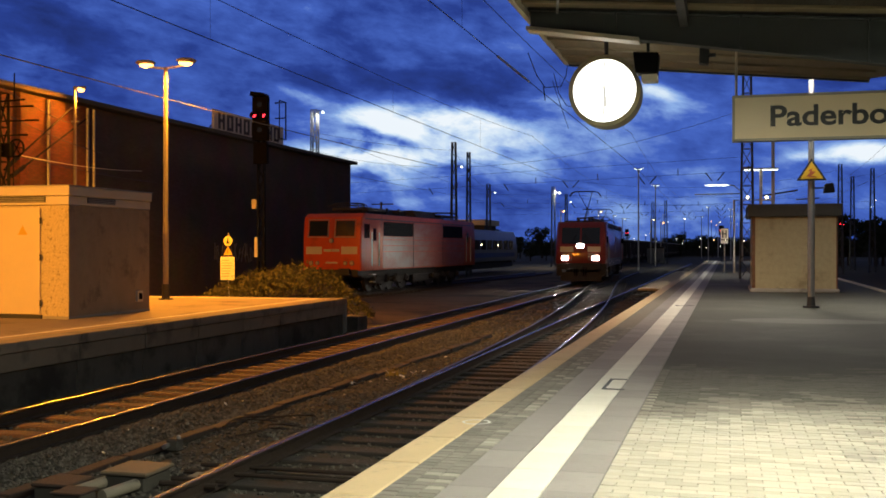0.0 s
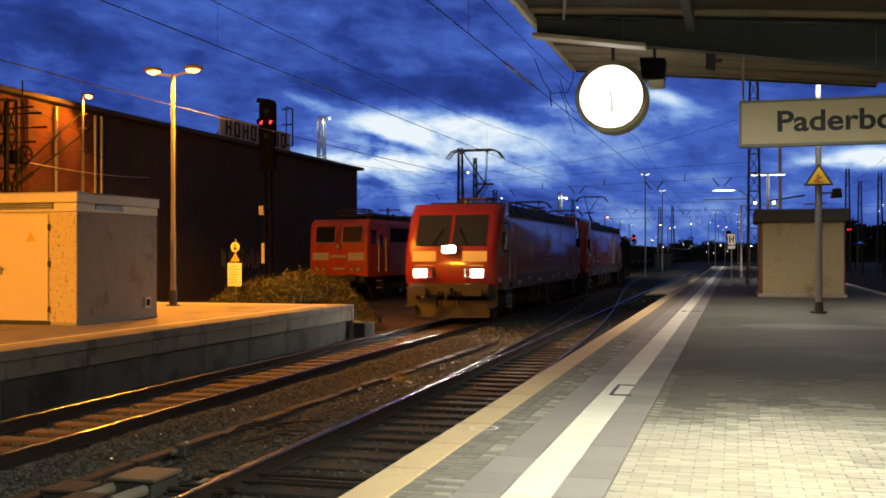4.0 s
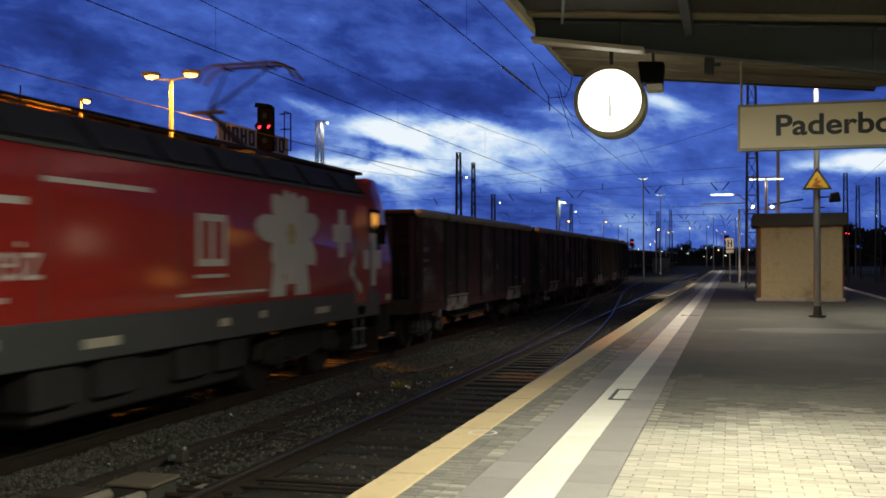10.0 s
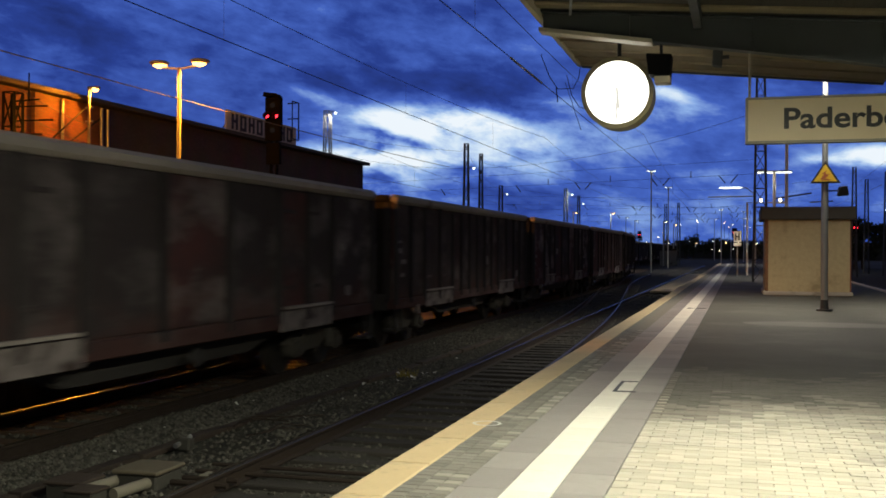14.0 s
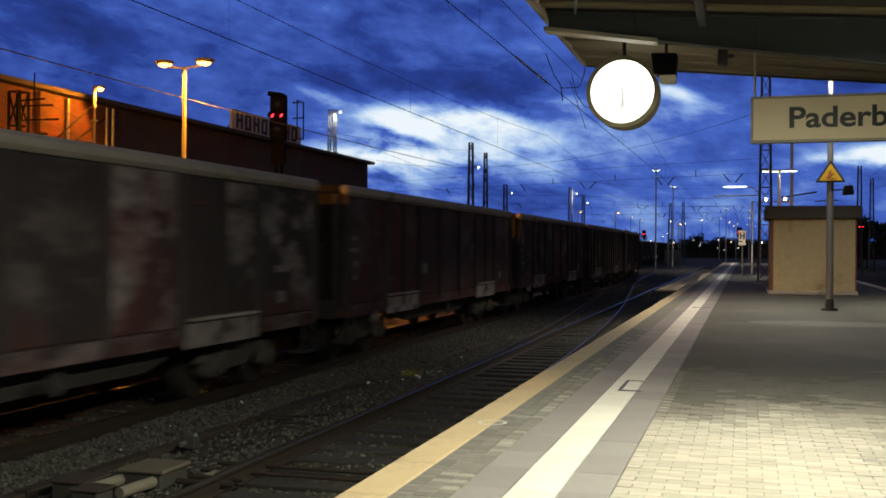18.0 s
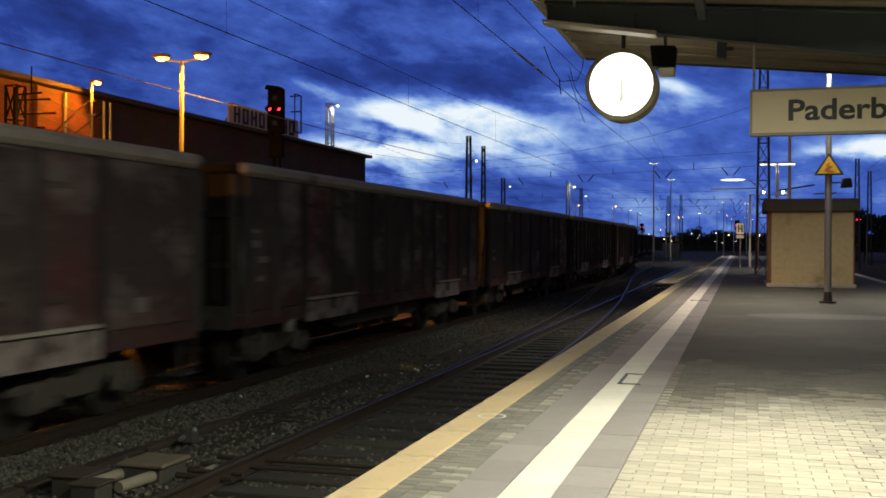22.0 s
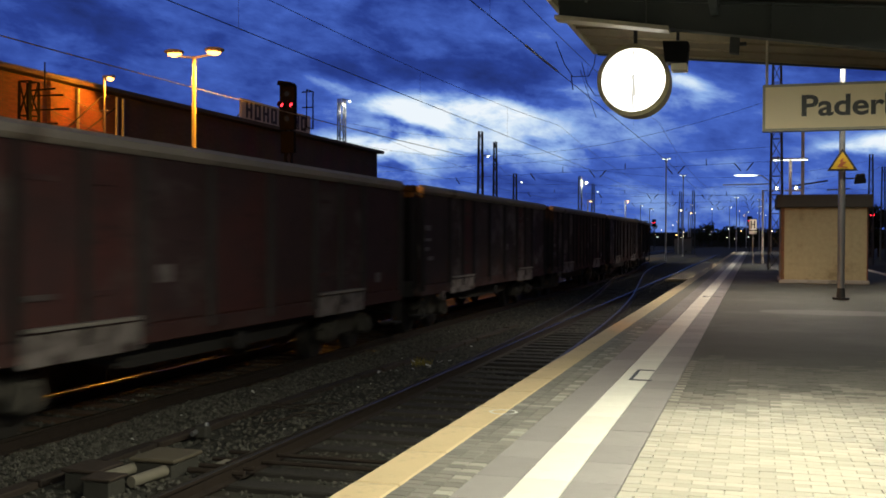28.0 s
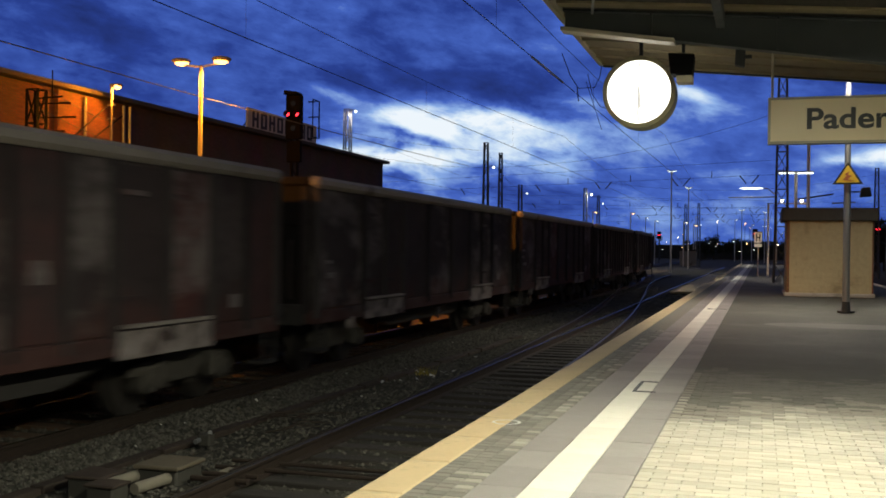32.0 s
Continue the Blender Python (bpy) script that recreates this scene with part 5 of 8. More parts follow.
def electric_loco(name, paint, label, lead, livery):
    t = thing(name, 0, 0, 0, label, "locomotive", "train")
    L, hw = LOCO_L, 1.48
    prof = [(0.06, 1.22), (0.0, 1.5), (0.03, 2.2), (0.62, 3.42), (0.95, 3.72), (1.75, 3.74), (1.75, 3.36), (L - 1.75, 3.36), (L - 1.75, 3.74), (L - 0.95, 3.72), (L - 0.62, 3.42), (L - 0.03, 2.2), (L, 1.5), (L - 0.06, 1.22)]
    me = hull(prof, hw, 0.03)
    me.materials.append(paint)
    part("body", me, paint, t)
    part("skirt", Geo().box(-hw - 0.004, 1.0, 1.02, hw + 0.004, L - 1.0, 1.52), M_SKIRT, t, "grey lower skirt", bevel=0.02)
    # roof: dark box with sloped sides
    part("roof_fairing", Geo().prism([(-1.44, 3.365), (1.44, 3.365), (1.08, 3.82), (-1.08, 3.82)], "y", 1.78, L - 1.78), M_ROOFG, t, bevel=0.03)
    for yy in np.arange(2.6, L - 2.6, 1.55):
        for s in (-1, 1):
            part("roof_hatch", Geo().add([(s * 1.405, yy, 3.43), (s * 1.405, yy + 1.2, 3.43), (s * 1.135, yy + 1.2, 3.77), (s * 1.135, yy, 3.77),
                                          (s * 1.43, yy, 3.45), (s * 1.43, yy + 1.2, 3.45), (s * 1.16, yy + 1.2, 3.79), (s * 1.16, yy, 3.79)],
                                         [(4, 5, 6, 7), (0, 1, 5, 4), (1, 2, 6, 5), (2, 3, 7, 6), (3, 0, 4, 7)]), M_ROOFG, t)
    part("gutter", Geo().box(hw - 0.02, 1.7, 3.34, hw + 0.03, L - 1.7, 3.385).box(-hw - 0.03, 1.7, 3.34, -hw + 0.02, L - 1.7, 3.385), M_SKIRT, t)
    # front and rear ends
    for k, (sy, y0) in enumerate(((1, 0.0), (-1, L))):
        def at(y):
            return y0 + sy * y
        wind = Geo()
        for s in (-1, 1):
            xa, xb = s * 0.05, s * 1.12
            q = [(xa, 0.10, 2.40), (xb, 0.10, 2.40), (xb, 0.575, 3.36), (xa, 0.575, 3.36)]
            o = Vector((0, -0.9, 0.44)).normalized() * 0.014
            wind.add([(x, at(y + o.y), z + o.z) for x, y, z in q] + [(x, at(y + 0.03), z - 0.015) for x, y, z in q],
                     [(0, 1, 2, 3), (0, 4, 5, 1), (1, 5, 6, 2), (2, 6, 7, 3), (3, 7, 4, 0)])
        part("windscreen", wind, M_GLASS, t, "dark raked windscreen")
        for s in (-1, 1):
            part("wiper", Geo().bar((s * 0.55, at(0.07), 2.42), (s * 0.25, at(0.30), 2.95), 0.025), M_BLACK, t)
            part("bib_panel", Geo().box(min(s * 0.42, s * 1.18), min(at(-0.012), at(0.02)), 1.92, max(s * 0.42, s * 1.18), max(at(-0.012), at(0.02)), 2.24), M_BEIGEP, t, "beige panel")
            lamp = part("headlight", Geo().box(s * 0.80 - 0.31, min(at(0.05), at(-0.05)), 1.42, s * 0.80 + 0.31, max(at(0.05), at(-0.05)), 1.71), M_SKIRT, t, bevel=0.03)
            lit = lead and k == 0
            rim = Geo()
            for z0, z1, a, b in ((1.42, 1.45, -0.31, 0.31), (1.68, 1.71, -0.31, 0.31), (1.45, 1.68, -0.31, -0.28), (1.45, 1.68, 0.28, 0.31)):
                rim.box(s * 0.80 + a, min(at(-0.051), at(-0.16)), z0, s * 0.80 + b, max(at(-0.051), at(-0.16)), z1)
            part("lamp_rim", rim, M_SKIRT, lamp)
            part("lens", Geo().box(s * 0.90 - 0.17, min(at(-0.045), at(-0.06)), 1.455, s * 0.90 + 0.17, max(at(-0.045), at(-0.06)), 1.675), M_HEAD if lit else M_GLASS, lamp, "burning headlight" if lit else "")
            part("tail_lens", Geo().box(s * 0.61 - 0.08, min(at(-0.045), at(-0.058)), 1.47, s * 0.61 + 0.08, max(at(-0.045), at(-0.058)), 1.66), M_TAIL, lamp, "red tail lens")
            part("buffer", buffer_geo(s, at(-0.02), sy < 0), M_UNDER, t)
            part("front_step", Geo().box(s * 1.28 - 0.16, min(at(-0.02), at(0.4)), 0.52, s * 1.28 + 0.16, max(at(-0.02), at(0.4)), 0.56).box(s * 1.28 - 0.16, min(at(0.3), at(0.34)), 0.52, s * 1.28 + 0.16, max(at(0.3), at(0.34)), 1.2), M_UNDER, t)
            part("handrail", Geo().tube([(s * 1.05, at(-0.03), 1.78), (s * 1.05, at(-0.09), 1.8), (s * 0.5, at(-0.09), 1.8), (s * 0.5, at(-0.03), 1.78)], 0.016, 6), M_BEIGEP, t)
        top = part("top_light", Geo().box(-0.23, min(at(0.12), at(-0.04)), 2.15, 0.23, max(at(0.12), at(-0.04)), 2.43), M_SKIRT, t, bevel=0.03)
        rim = Geo()
        for z0, z1, a, b in ((2.15, 2.18, -0.23, 0.23), (2.40, 2.43, -0.23, 0.23), (2.18, 2.40, -0.23, -0.20), (2.18, 2.40, 0.20, 0.23)):
            rim.box(a, min(at(-0.041), at(-0.14)), z0, b, max(at(-0.041), at(-0.14)), z1)
        part("lamp_rim", rim, M_SKIRT, top)
        part("lens", Geo().box(-0.175, min(at(-0.035), at(-0.05)), 2.19, 0.175, max(at(-0.035), at(-0.05)), 2.39), M_HEAD if lead and k == 0 else M_GLASS, top)
        part("buffer_beam", Geo().box(-1.25, min(at(0.0), at(0.5)), 0.86, 1.25, max(at(0.0), at(0.5)), 1.26), M_UNDER, t, bevel=0.03)
        part("coupling", coupling_geo(at(0.0), sy < 0), M_UNDER, t)
        part("rail_guard", Geo().add([(x, at(y), z) for x, y, z in ((-1.2, 0.25, 0.2), (0, -0.05, 0.2), (1.2, 0.25, 0.2), (1.2, 0.35, 0.72), (0, 0.1, 0.72), (-1.2, 0.35, 0.72),
                                                                   (-1.2, 0.31, 0.2), (0, 0.01, 0.2), (1.2, 0.31, 0.2), (1.2, 0.41, 0.72), (0, 0.16, 0.72), (-1.2, 0.41, 0.72))],
                                     [(0, 1, 4, 5), (1, 2, 3, 4), (7, 6, 11, 10), (8, 7, 10, 9), (0, 6, 7, 1), (1, 7, 8, 2)]), M_UNDER, t, "dark rail guard plate")
        for hx in (-0.35, -0.22, 0.22, 0.35):
            part("air_hose", Geo().tube([(hx, at(0.0), 1.0), (hx, at(-0.16), 0.9), (hx * 0.9, at(-0.12), 0.5)], 0.025, 6), M_BLACK, t)
        # cab sides
        for s in (-1, 1):
            x = s * (hw + 0.006)
            part("cab_window", Geo().box(min(x, x - s * 0.02), min(at(1.05), at(1.55)), 2.28, max(x, x - s * 0.02), max(at(1.05), at(1.55)), 3.08), M_GLASS, t, "cab side window", bevel=0.004)
            part("window_frame", Geo().box(min(x - s * 0.004, x - s * 0.02), min(at(0.98), at(1.62)), 2.2, max(x - s * 0.004, x - s * 0.02), max(at(0.98), at(1.62)), 3.14), M_BLACK, t)
            part("cab_door", Geo().box(min(x, x - s * 0.02), min(at(1.78), at(2.5)), 1.3, max(x, x - s * 0.02), max(at(1.78), at(2.5)), 3.2), paint, t, bevel=0.008)
            for yy in (1.72, 2.58):
                part("grab_rail", Geo().cyl((x + s * 0.05, at(yy), 1.35), (x + s * 0.05, at(yy), 2.5), 0.018, n=6), M_STEEL, t)
            # black plate stands in for the shade in the step recess
            part("step_recess", Geo().box(min(x + s * 0.004, x - s * 0.05), min(at(1.9), at(2.3)), 1.08, max(x + s * 0.004, x - s * 0.05), max(at(1.9), at(2.3)), 1.24), M_BLACK, t)
            part("ladder", Geo().box(min(x, x - s * 0.12), min(at(1.88), at(2.32)), 0.78, max(x, x - s * 0.12), max(at(1.88), at(2.32)), 0.82).box(min(x, x - s * 0.12), min(at(1.88), at(2.32)), 0.44, max(x, x - s * 0.12), max(at(1.88), at(2.32)), 0.48)
                 .box(x - s * 0.06 - 0.012, min(at(1.87), at(1.89)), 0.44, x - s * 0.06 + 0.012, max(at(1.87), at(1.89)), 1.1).box(x - s * 0.06 - 0.012, min(at(2.31), at(2.33)), 0.44, x - s * 0.06 + 0.012, max(at(2.31), at(2.33)), 1.1), M_STEEL, t)
            part("mirror", Geo().box(x - s * 0.01 - 0.05, min(at(0.86), at(0.93)), 2.45, x - s * 0.01 + 0.09, max(at(0.86), at(0.93)), 2.85), M_BLACK, t)
            part("corner_patch", Geo().box(min(x, x - s * 0.02), min(at(0.32), at(0.62)), 1.3, max(x, x - s * 0.02), max(at(0.32), at(0.62)), 1.42), M_BEIGEP, t)
    # side panels: seams, plates, boxes
    for s in (-1, 1):
        x = s * (hw + 0.004)
        for yy in (2.9, 6.2, 9.0, 12.0, 14.8):
            part("panel_seam", Geo().box(min(x, x - s * 0.01), yy, 1.54, max(x, x - s * 0.01), yy + 0.025, 3.33), M_SKIRT if livery else M_REDSEAM, t)
        xs = s * (hw + 0.012)
        for yy, w in ((3.3, 0.5), (5.2, 0.25), (6.9, 0.7), (10.1, 0.3), (11.4, 0.2), (13.6, 0.6)):
            part("data_panel", Geo().box(min(xs, xs - s * 0.01), yy, 1.16 + 0.05 * (int(yy) % 3), max(xs, xs - s * 0.01), yy + w, 1.27 + 0.05 * (int(yy) % 3)), M_BEIGEP, t)
        for yy in (6.6, 7.8, 9.6, 10.8):
            part("sandbox", Geo().box(min(s * 1.0, s * 1.36), yy - 0.4, 0.55, max(s * 1.0, s * 1.36), yy + 0.4, 1.02), M_UNDER, t, bevel=0.02)
    part("transformer", Geo().box(-1.2, 6.4, 0.35, 1.2, 11.3, 1.02), M_UNDER, t, bevel=0.04)
    wm = wheelset_mesh(0.58)
    for yy in (4.0, L - 4.0):
        bogie(t, yy, 2.6, wm, 0.58, True)
    # roof gear
    pantograph(t, 3.6, lead, 1)
    pantograph(t, L - 4.2, not lead, -1 if not lead else 1)
    for yy in np.arange(4.6, L - 4.4, 1.3):
        part("roof_insulator", Geo().cyl((0.35, yy, 3.8), (0.35, yy, 4.06), 0.055, 0.04, n=8), M_PANTO, t)
    part("roof_busbar", Geo().tube([(0.35, 4.2, 4.08), (0.35, L - 4.2, 4.08)], 0.022, 6), M_PANTO, t)
    part("roof_switch", Geo().box(-0.5, 7.8, 3.8, 0.1, 8.7, 4.0).cyl((-0.2, 8.9, 3.8), (-0.2, 8.9, 4.15), 0.09, n=10), M_ROOFG, t)
    part("horn", Geo().cyl((0.3, 1.2, 3.78), (0.3, 0.9, 3.8), 0.03, 0.06, n=8), M_SKIRT, t)
    return t


M_PINKP = mat("faded_pink_print", (0.42, 0.22, 0.19), 0.5, var=0.25, scale=3, bump=0.02)
M_REDSEAM = mat("shadowed_red_seam", (0.20, 0.016, 0.012), 0.5, var=0.1, bump=0)


def plain_livery(t):
    """White square emblem shapes and a pale inscription on a red side."""
    for s in (-1, 1):
        x = s * (1.48 + 0.007)

        def slab(y0, z0, y1, z1, name="print_panel", label=""):
            part(name, Geo().box(min(x, x - s * 0.008), y0, z0, max(x, x - s * 0.008), y1, z1), M_PINKP, t, label)
        y0, y1, z0, z1 = 8.6, 9.75, 2.1, 2.9
        for a in ((y0, z0, y1, z0 + 0.07), (y0, z1 - 0.07, y1, z1), (y0, z0 + 0.07, y0 + 0.07, z1 - 0.07), (y1 - 0.07, z0 + 0.07, y1, z1 - 0.07)):
            slab(*a, "emblem_frame", "white square emblem frame")
        slab(y0 + 0.2, z0 + 0.2, y0 + 0.5, z1 - 0.2, "emblem_shape")
        slab(y0 + 0.66, z0 + 0.2, y0 + 0.95, z1 - 0.2, "emblem_shape")
        if s > 0:
            slab(8.6, 1.9, 9.75, 1.96)


def cross_shape(t, x, s, y, z, r):
    a = r * 0.36
    part("white_cross", Geo().box(min(x, x - s * 0.008), y - a, z - r, max(x, x - s * 0.008), y + a, z + r).box(min(x, x - s * 0.0078), y - r, z - a, max(x, x - s * 0.0078), y - a, z + a)
         .box(min(x, x - s * 0.0078), y + a, z - a, max(x, x - s * 0.0078), y + r, z + a), M_WHITEP, t, "printed white cross")


def flower_livery(t):
    """White crosses, a big pale flower and a curved band printed on the red side."""
    for s in (-1, 1):
        x = s * (1.48 + 0.008)
        cross_shape(t, x, s, 3.05, 1.78, 0.34)
        for a in ((1.70, 2.35, 2.30, 3.10), (0.62, 2.84, 0.95, 3.02), (1.02, 2.02, 1.6, 2.19)):
            part("printed_patch", Geo().box(min(x, x - s * 0.008), a[0], a[1], max(x, x - s * 0.008), a[2], a[3]), M_WHITEP, t, "faded white print")
        g = Geo()
        for i in range(12):
            a0, a1 = math.pi * (0.15 + 1.25 * i / 12), math.pi * (0.15 + 1.25 * (i + 1) / 12)
            g.add([(x - s * 0.002, 1.55 - r * 0.9 * math.cos(a), 2.72 + r * math.sin(a)) for a, r in ((a0, 0.42), (a0, 0.66), (a1, 0.66), (a1, 0.42))], [(0, 1, 2, 3)])
        part("printed_sweep", g, M_WHITEP, t, "pale printed sweep round the cab window")
        cross_shape(t, x, s, 14.85, 2.62, 0.44)
        cross_shape(t, x, s, 16.55, 2.14, 0.52)
        # the flower: long pointed petals round a knot of small heads
        cy, cz = 12.55, 2.56
        g = Geo()
        rng = random.Random(5)
        for k in range(11):
            a = 2 * math.pi * k / 11 + 0.2
            ln = rng.uniform(1.15, 1.45) * (1.0 - 0.5 * abs(math.sin(a)))
            pts = []
            for u, w in ((0.12, 0.09), (0.45, 0.22), (0.75, 0.21), (0.92, 0.12), (1.0, 0.0), (0.92, -0.12), (0.75, -0.21), (0.45, -0.22), (0.12, -0.09)):
                dy, dz = u * ln, w
                pts.append((x + s * 0.0008 * (k % 3), cy + dy * math.cos(a) - dz * math.sin(a), cz + dy * math.sin(a) + dz * math.cos(a)))
            g.add(pts, [tuple(range(len(pts)))])
        part("printed_flower", g, M_WHITEP, t, "printed white mountain flower")
        g = Geo()
        for k in range(7):
            a = 2 * math.pi * k / 6
            r = 0.13 if k < 6 else 0.0
            g.add([(x + s * 0.004, cy + r * math.cos(a) + 0.065 * math.cos(q * math.pi / 5), cz + r * math.sin(a) + 0.065 * math.sin(q * math.pi / 5)) for q in range(10)], [tuple(range(10))])
        part("flower_heart", g, M_FLOWER, t, "yellowish flower heart")
        g = Geo()
        for y0, z0, w in ((11.75, 1.56, 0.6), (12.7, 1.56, 0.62), (12.3, 1.75, 0.6)):
            g.add([(x, y0, z0), (x, y0 + w, z0), (x, y0 + w * 0.75, z0 + 0.7), (x, y0 + w * 0.3, z0 + 0.72)], [(0, 1, 2, 3)])
        part("printed_leaf", g, M_WHITEP, t, "printed pale leaves")
        # curved bands
        for (y0, z0), (y1, z1), bow in (((0.32, 2.28), (0.8, 2.28), 0.0), ((0.78, 2.34), (0.92, 1.72), 0.0), ((0.9, 1.72), (2.45, 2.5), -0.2), ((15.55, 2.2), (15.25, 1.9), 0.0), ((15.27, 1.95), (15.9, 1.56), -0.12), ((2.4, 2.5), (2.85, 2.05), 0.1), ((11.6, 2.75), (13.6, 2.1), 0.25)):
            g = Geo()
            n = 10
            for i in range(n):
                q = []
                for j in (i, i + 1):
                    u = j / n
                    yy, zz = y0 + (y1 - y0) * u, z0 + (z1 - z0) * u + bow * u * (1 - u)
                    q.append((yy, zz))
                g.add([(x - s * 0.001, q[0][0], q[0][1] - 0.09), (x - s * 0.001, q[1][0], q[1][1] - 0.09), (x - s * 0.001, q[1][0], q[1][1] + 0.09), (x - s * 0.001, q[0][0], q[0][1] + 0.09)], [(0, 1, 2, 3)])
            part("printed_band", g, M_WHITEP, t, "printed curved pale band")
        part("emblem", Geo().box(min(x, x - s * 0.008), 9.45, 2.06, max(x, x - s * 0.008), 10.3, 2.78), M_WHITEP, t, "white square emblem")
        part("emblem_shape", Geo().box(min(x, x + s * 0.003), 9.57, 2.16, max(x, x + s * 0.003), 9.8, 2.68).box(min(x, x + s * 0.003), 9.93, 2.16, max(x, x + s * 0.003), 10.17, 2.68), M_RED2, t)
        part("print_bar", Geo().box(min(x, x - s * 0.008), 9.4, 1.9, max(x, x - s * 0.008), 10.3, 1.95), M_WHITEP, t)
        if s > 0:
            me = text_mesh("Schweiz", 0.62)
            letters(me, M_WHITEP, t, pose(x, 4.15, 1.95, 90, 0, 90), 1.0, "white printed letter")
            for y0, y1, zz, hh in ((4.3, 5.9, 2.72, 0.08), (4.2, 5.6, 1.72, 0.06), (9.0, 11.6, 1.66, 0.04), (6.2, 8.3, 2.98, 0.06)):
                part("print_bar", Geo().box(x - 0.008, y0, zz, x, y1, zz + hh), M_WHITEP, t)


M_FLOWER = mat("yellow_flower_print", (0.55, 0.47, 0.2), 0.5, var=0.2, scale=6, bump=0)

WAG_L, WAG_PITCH = 13.75, 15.15


def gondola(name, paint, label, kind, rust_seed):
    """High-sided bogie wagon. kind 0: three wide panels between two double doors; kind 1: many narrow panels."""
    t = thing(name, 0, 0, 0, label, "goods wagon", "train")
    rng = random.Random(rust_seed)
    L, hw, zb, zt = WAG_L, 1.44, 1.0, 3.27
    th = 0.06
    for s in (-1, 1):
        part("side_wall", Geo().box(min(s * hw, s * (hw - th)), 0.0, zb + 0.1, max(s * hw, s * (hw - th)), L, zt - 0.05), paint, t)
        part("top_rail", Geo().box(min(s * (hw - 0.1), s * (hw + 0.07)), -0.03, zt - 0.16, max(s * (hw - 0.1), s * (hw + 0.10)), L + 0.03, zt + 0.03), M_WAGRIM, t, "rounded pale top rail", bevel=0.055)
        part("side_sill", Geo().box(min(s * (hw - 0.2), s * (hw + 0.05)), 0.0, zb - 0.12, max(s * (hw - 0.2), s * (hw + 0.05)), L, zb + 0.1), paint, t, bevel=0.012)
        if kind == 0:
            posts = [0.05, 2.15, 3.25, 4.35, 6.0, 7.75, 9.4, 10.5, 11.6, 13.7]
            doors = ((2.2, 4.3), (9.45, 11.55))
        else:
            posts = [0.05, 1.05, 2.1, 3.3, 4.5, 5.35, 6.2, 7.05, 7.9, 8.75, 9.6, 10.7, 11.8, 12.75, 13.7]
            doors = ((2.15, 4.45), (9.65, 11.75))
        for q in posts:
            wide = 0.075 if kind == 0 else 0.06
            part("post", Geo().prism([(s * hw, q - wide), (s * (hw + 0.085), q - wide * 0.55), (s * (hw + 0.085), q + wide * 0.55), (s * hw, q + wide)], "z", zb - 0.02, zt - 0.17), M_WAGPOST, t)
        for a, b in zip(posts, posts[1:]):
            if not any(u - 0.2 < 0.5 * (a + b) < w + 0.2 for u, w in doors):
                part("panel", Geo().box(min(s * hw, s * (hw + 0.022)), a + 0.07, zb + 0.12, max(s * hw, s * (hw + 0.022)), b - 0.07, zt - 0.17), paint, t, bevel=0.01)
        for a, b in doors:
            mid = 0.5 * (a + b)
            for u, w in ((a + 0.04, mid - 0.02), (mid + 0.02, b - 0.04)):
                d = part("door", Geo().box(min(s * hw, s * (hw + 0.03)), u, zb + 0.22, max(s * hw, s * (hw + 0.03)), w, zt - 0.2), paint, t, bevel=0.01)
                for hz in (zb + 0.5, zt - 0.55):
                    part("hinge", Geo().box(min(s * (hw + 0.03), s * (hw + 0.06)), u + 0.02, hz, max(s * (hw + 0.03), s * (hw + 0.06)), u + 0.5, hz + 0.06), paint, d)
            part("door_bar", Geo().cyl((s * (hw + 0.07), mid, zb + 0.1), (s * (hw + 0.07), mid, zt - 0.15), 0.025, n=6), M_UNDER, t)
            part("sill_panel", Geo().box(min(s * (hw + 0.04), s * (hw + 0.07)), a, zb - 0.17, max(s * (hw + 0.04), s * (hw + 0.07)), b, zb + 0.16), M_WAGPANEL, t, "chalky pale sill panel", bevel=0.008)
            part("door_ledge", Geo().box(min(s * hw, s * (hw + 0.12)), a + 0.1, zb + 0.19, max(s * hw, s * (hw + 0.12)), b - 0.1, zb + 0.23), M_WAGRIM, t)
        # stencilled markings near one end
        for k in range(rng.randint(2, 5)):
            y0 = rng.uniform(0.2, 0.5)
            y1 = y0 + rng.uniform(0.18, 0.45)
            z0 = zb + 0.6 + 0.24 * k + rng.uniform(-0.05, 0.05)
            part("stencil", Geo().box(min(s * (hw + 0.018), s * (hw + 0.027)), y0, z0, max(s * (hw + 0.018), s * (hw + 0.027)), y1, z0 + rng.uniform(0.05, 0.12)), M_MARK, t)
        for k in range(rng.randint(1, 3)):
            y0, z0 = rng.choice((1.25, 4.6, 7.95, 11.95)) + rng.uniform(0, 0.3), zb + rng.uniform(0.4, 1.4)
            part("stencil", Geo().box(min(s * (hw + 0.018), s * (hw + 0.027)), y0, z0, max(s * (hw + 0.018), s * (hw + 0.027)), y0 + rng.uniform(0.15, 0.5), z0 + rng.uniform(0.1, 0.25)), M_MARK, t)
        part("data_plate", Geo().box(min(s * (hw + 0.015), s * (hw + 0.03)), 12.3, zb + 0.3, max(s * (hw + 0.015), s * (hw + 0.03)), 12.55, zb + 0.48), M_MARK, t)
        for yy in (0.25, L - 0.25):
            part("foot_step", Geo().box(min(s * 1.2, s * 1.5), yy - 0.2, 0.42, max(s * 1.2, s * 1.5), yy + 0.2, 0.46).box(s * 1.46 - 0.02, yy - 0.2, 0.42, s * 1.46 + 0.02, yy - 0.16, 0.95).box(s * 1.46 - 0.02, yy + 0.16, 0.42, s * 1.46 + 0.02, yy + 0.2, 0.95), M_UNDER, t)
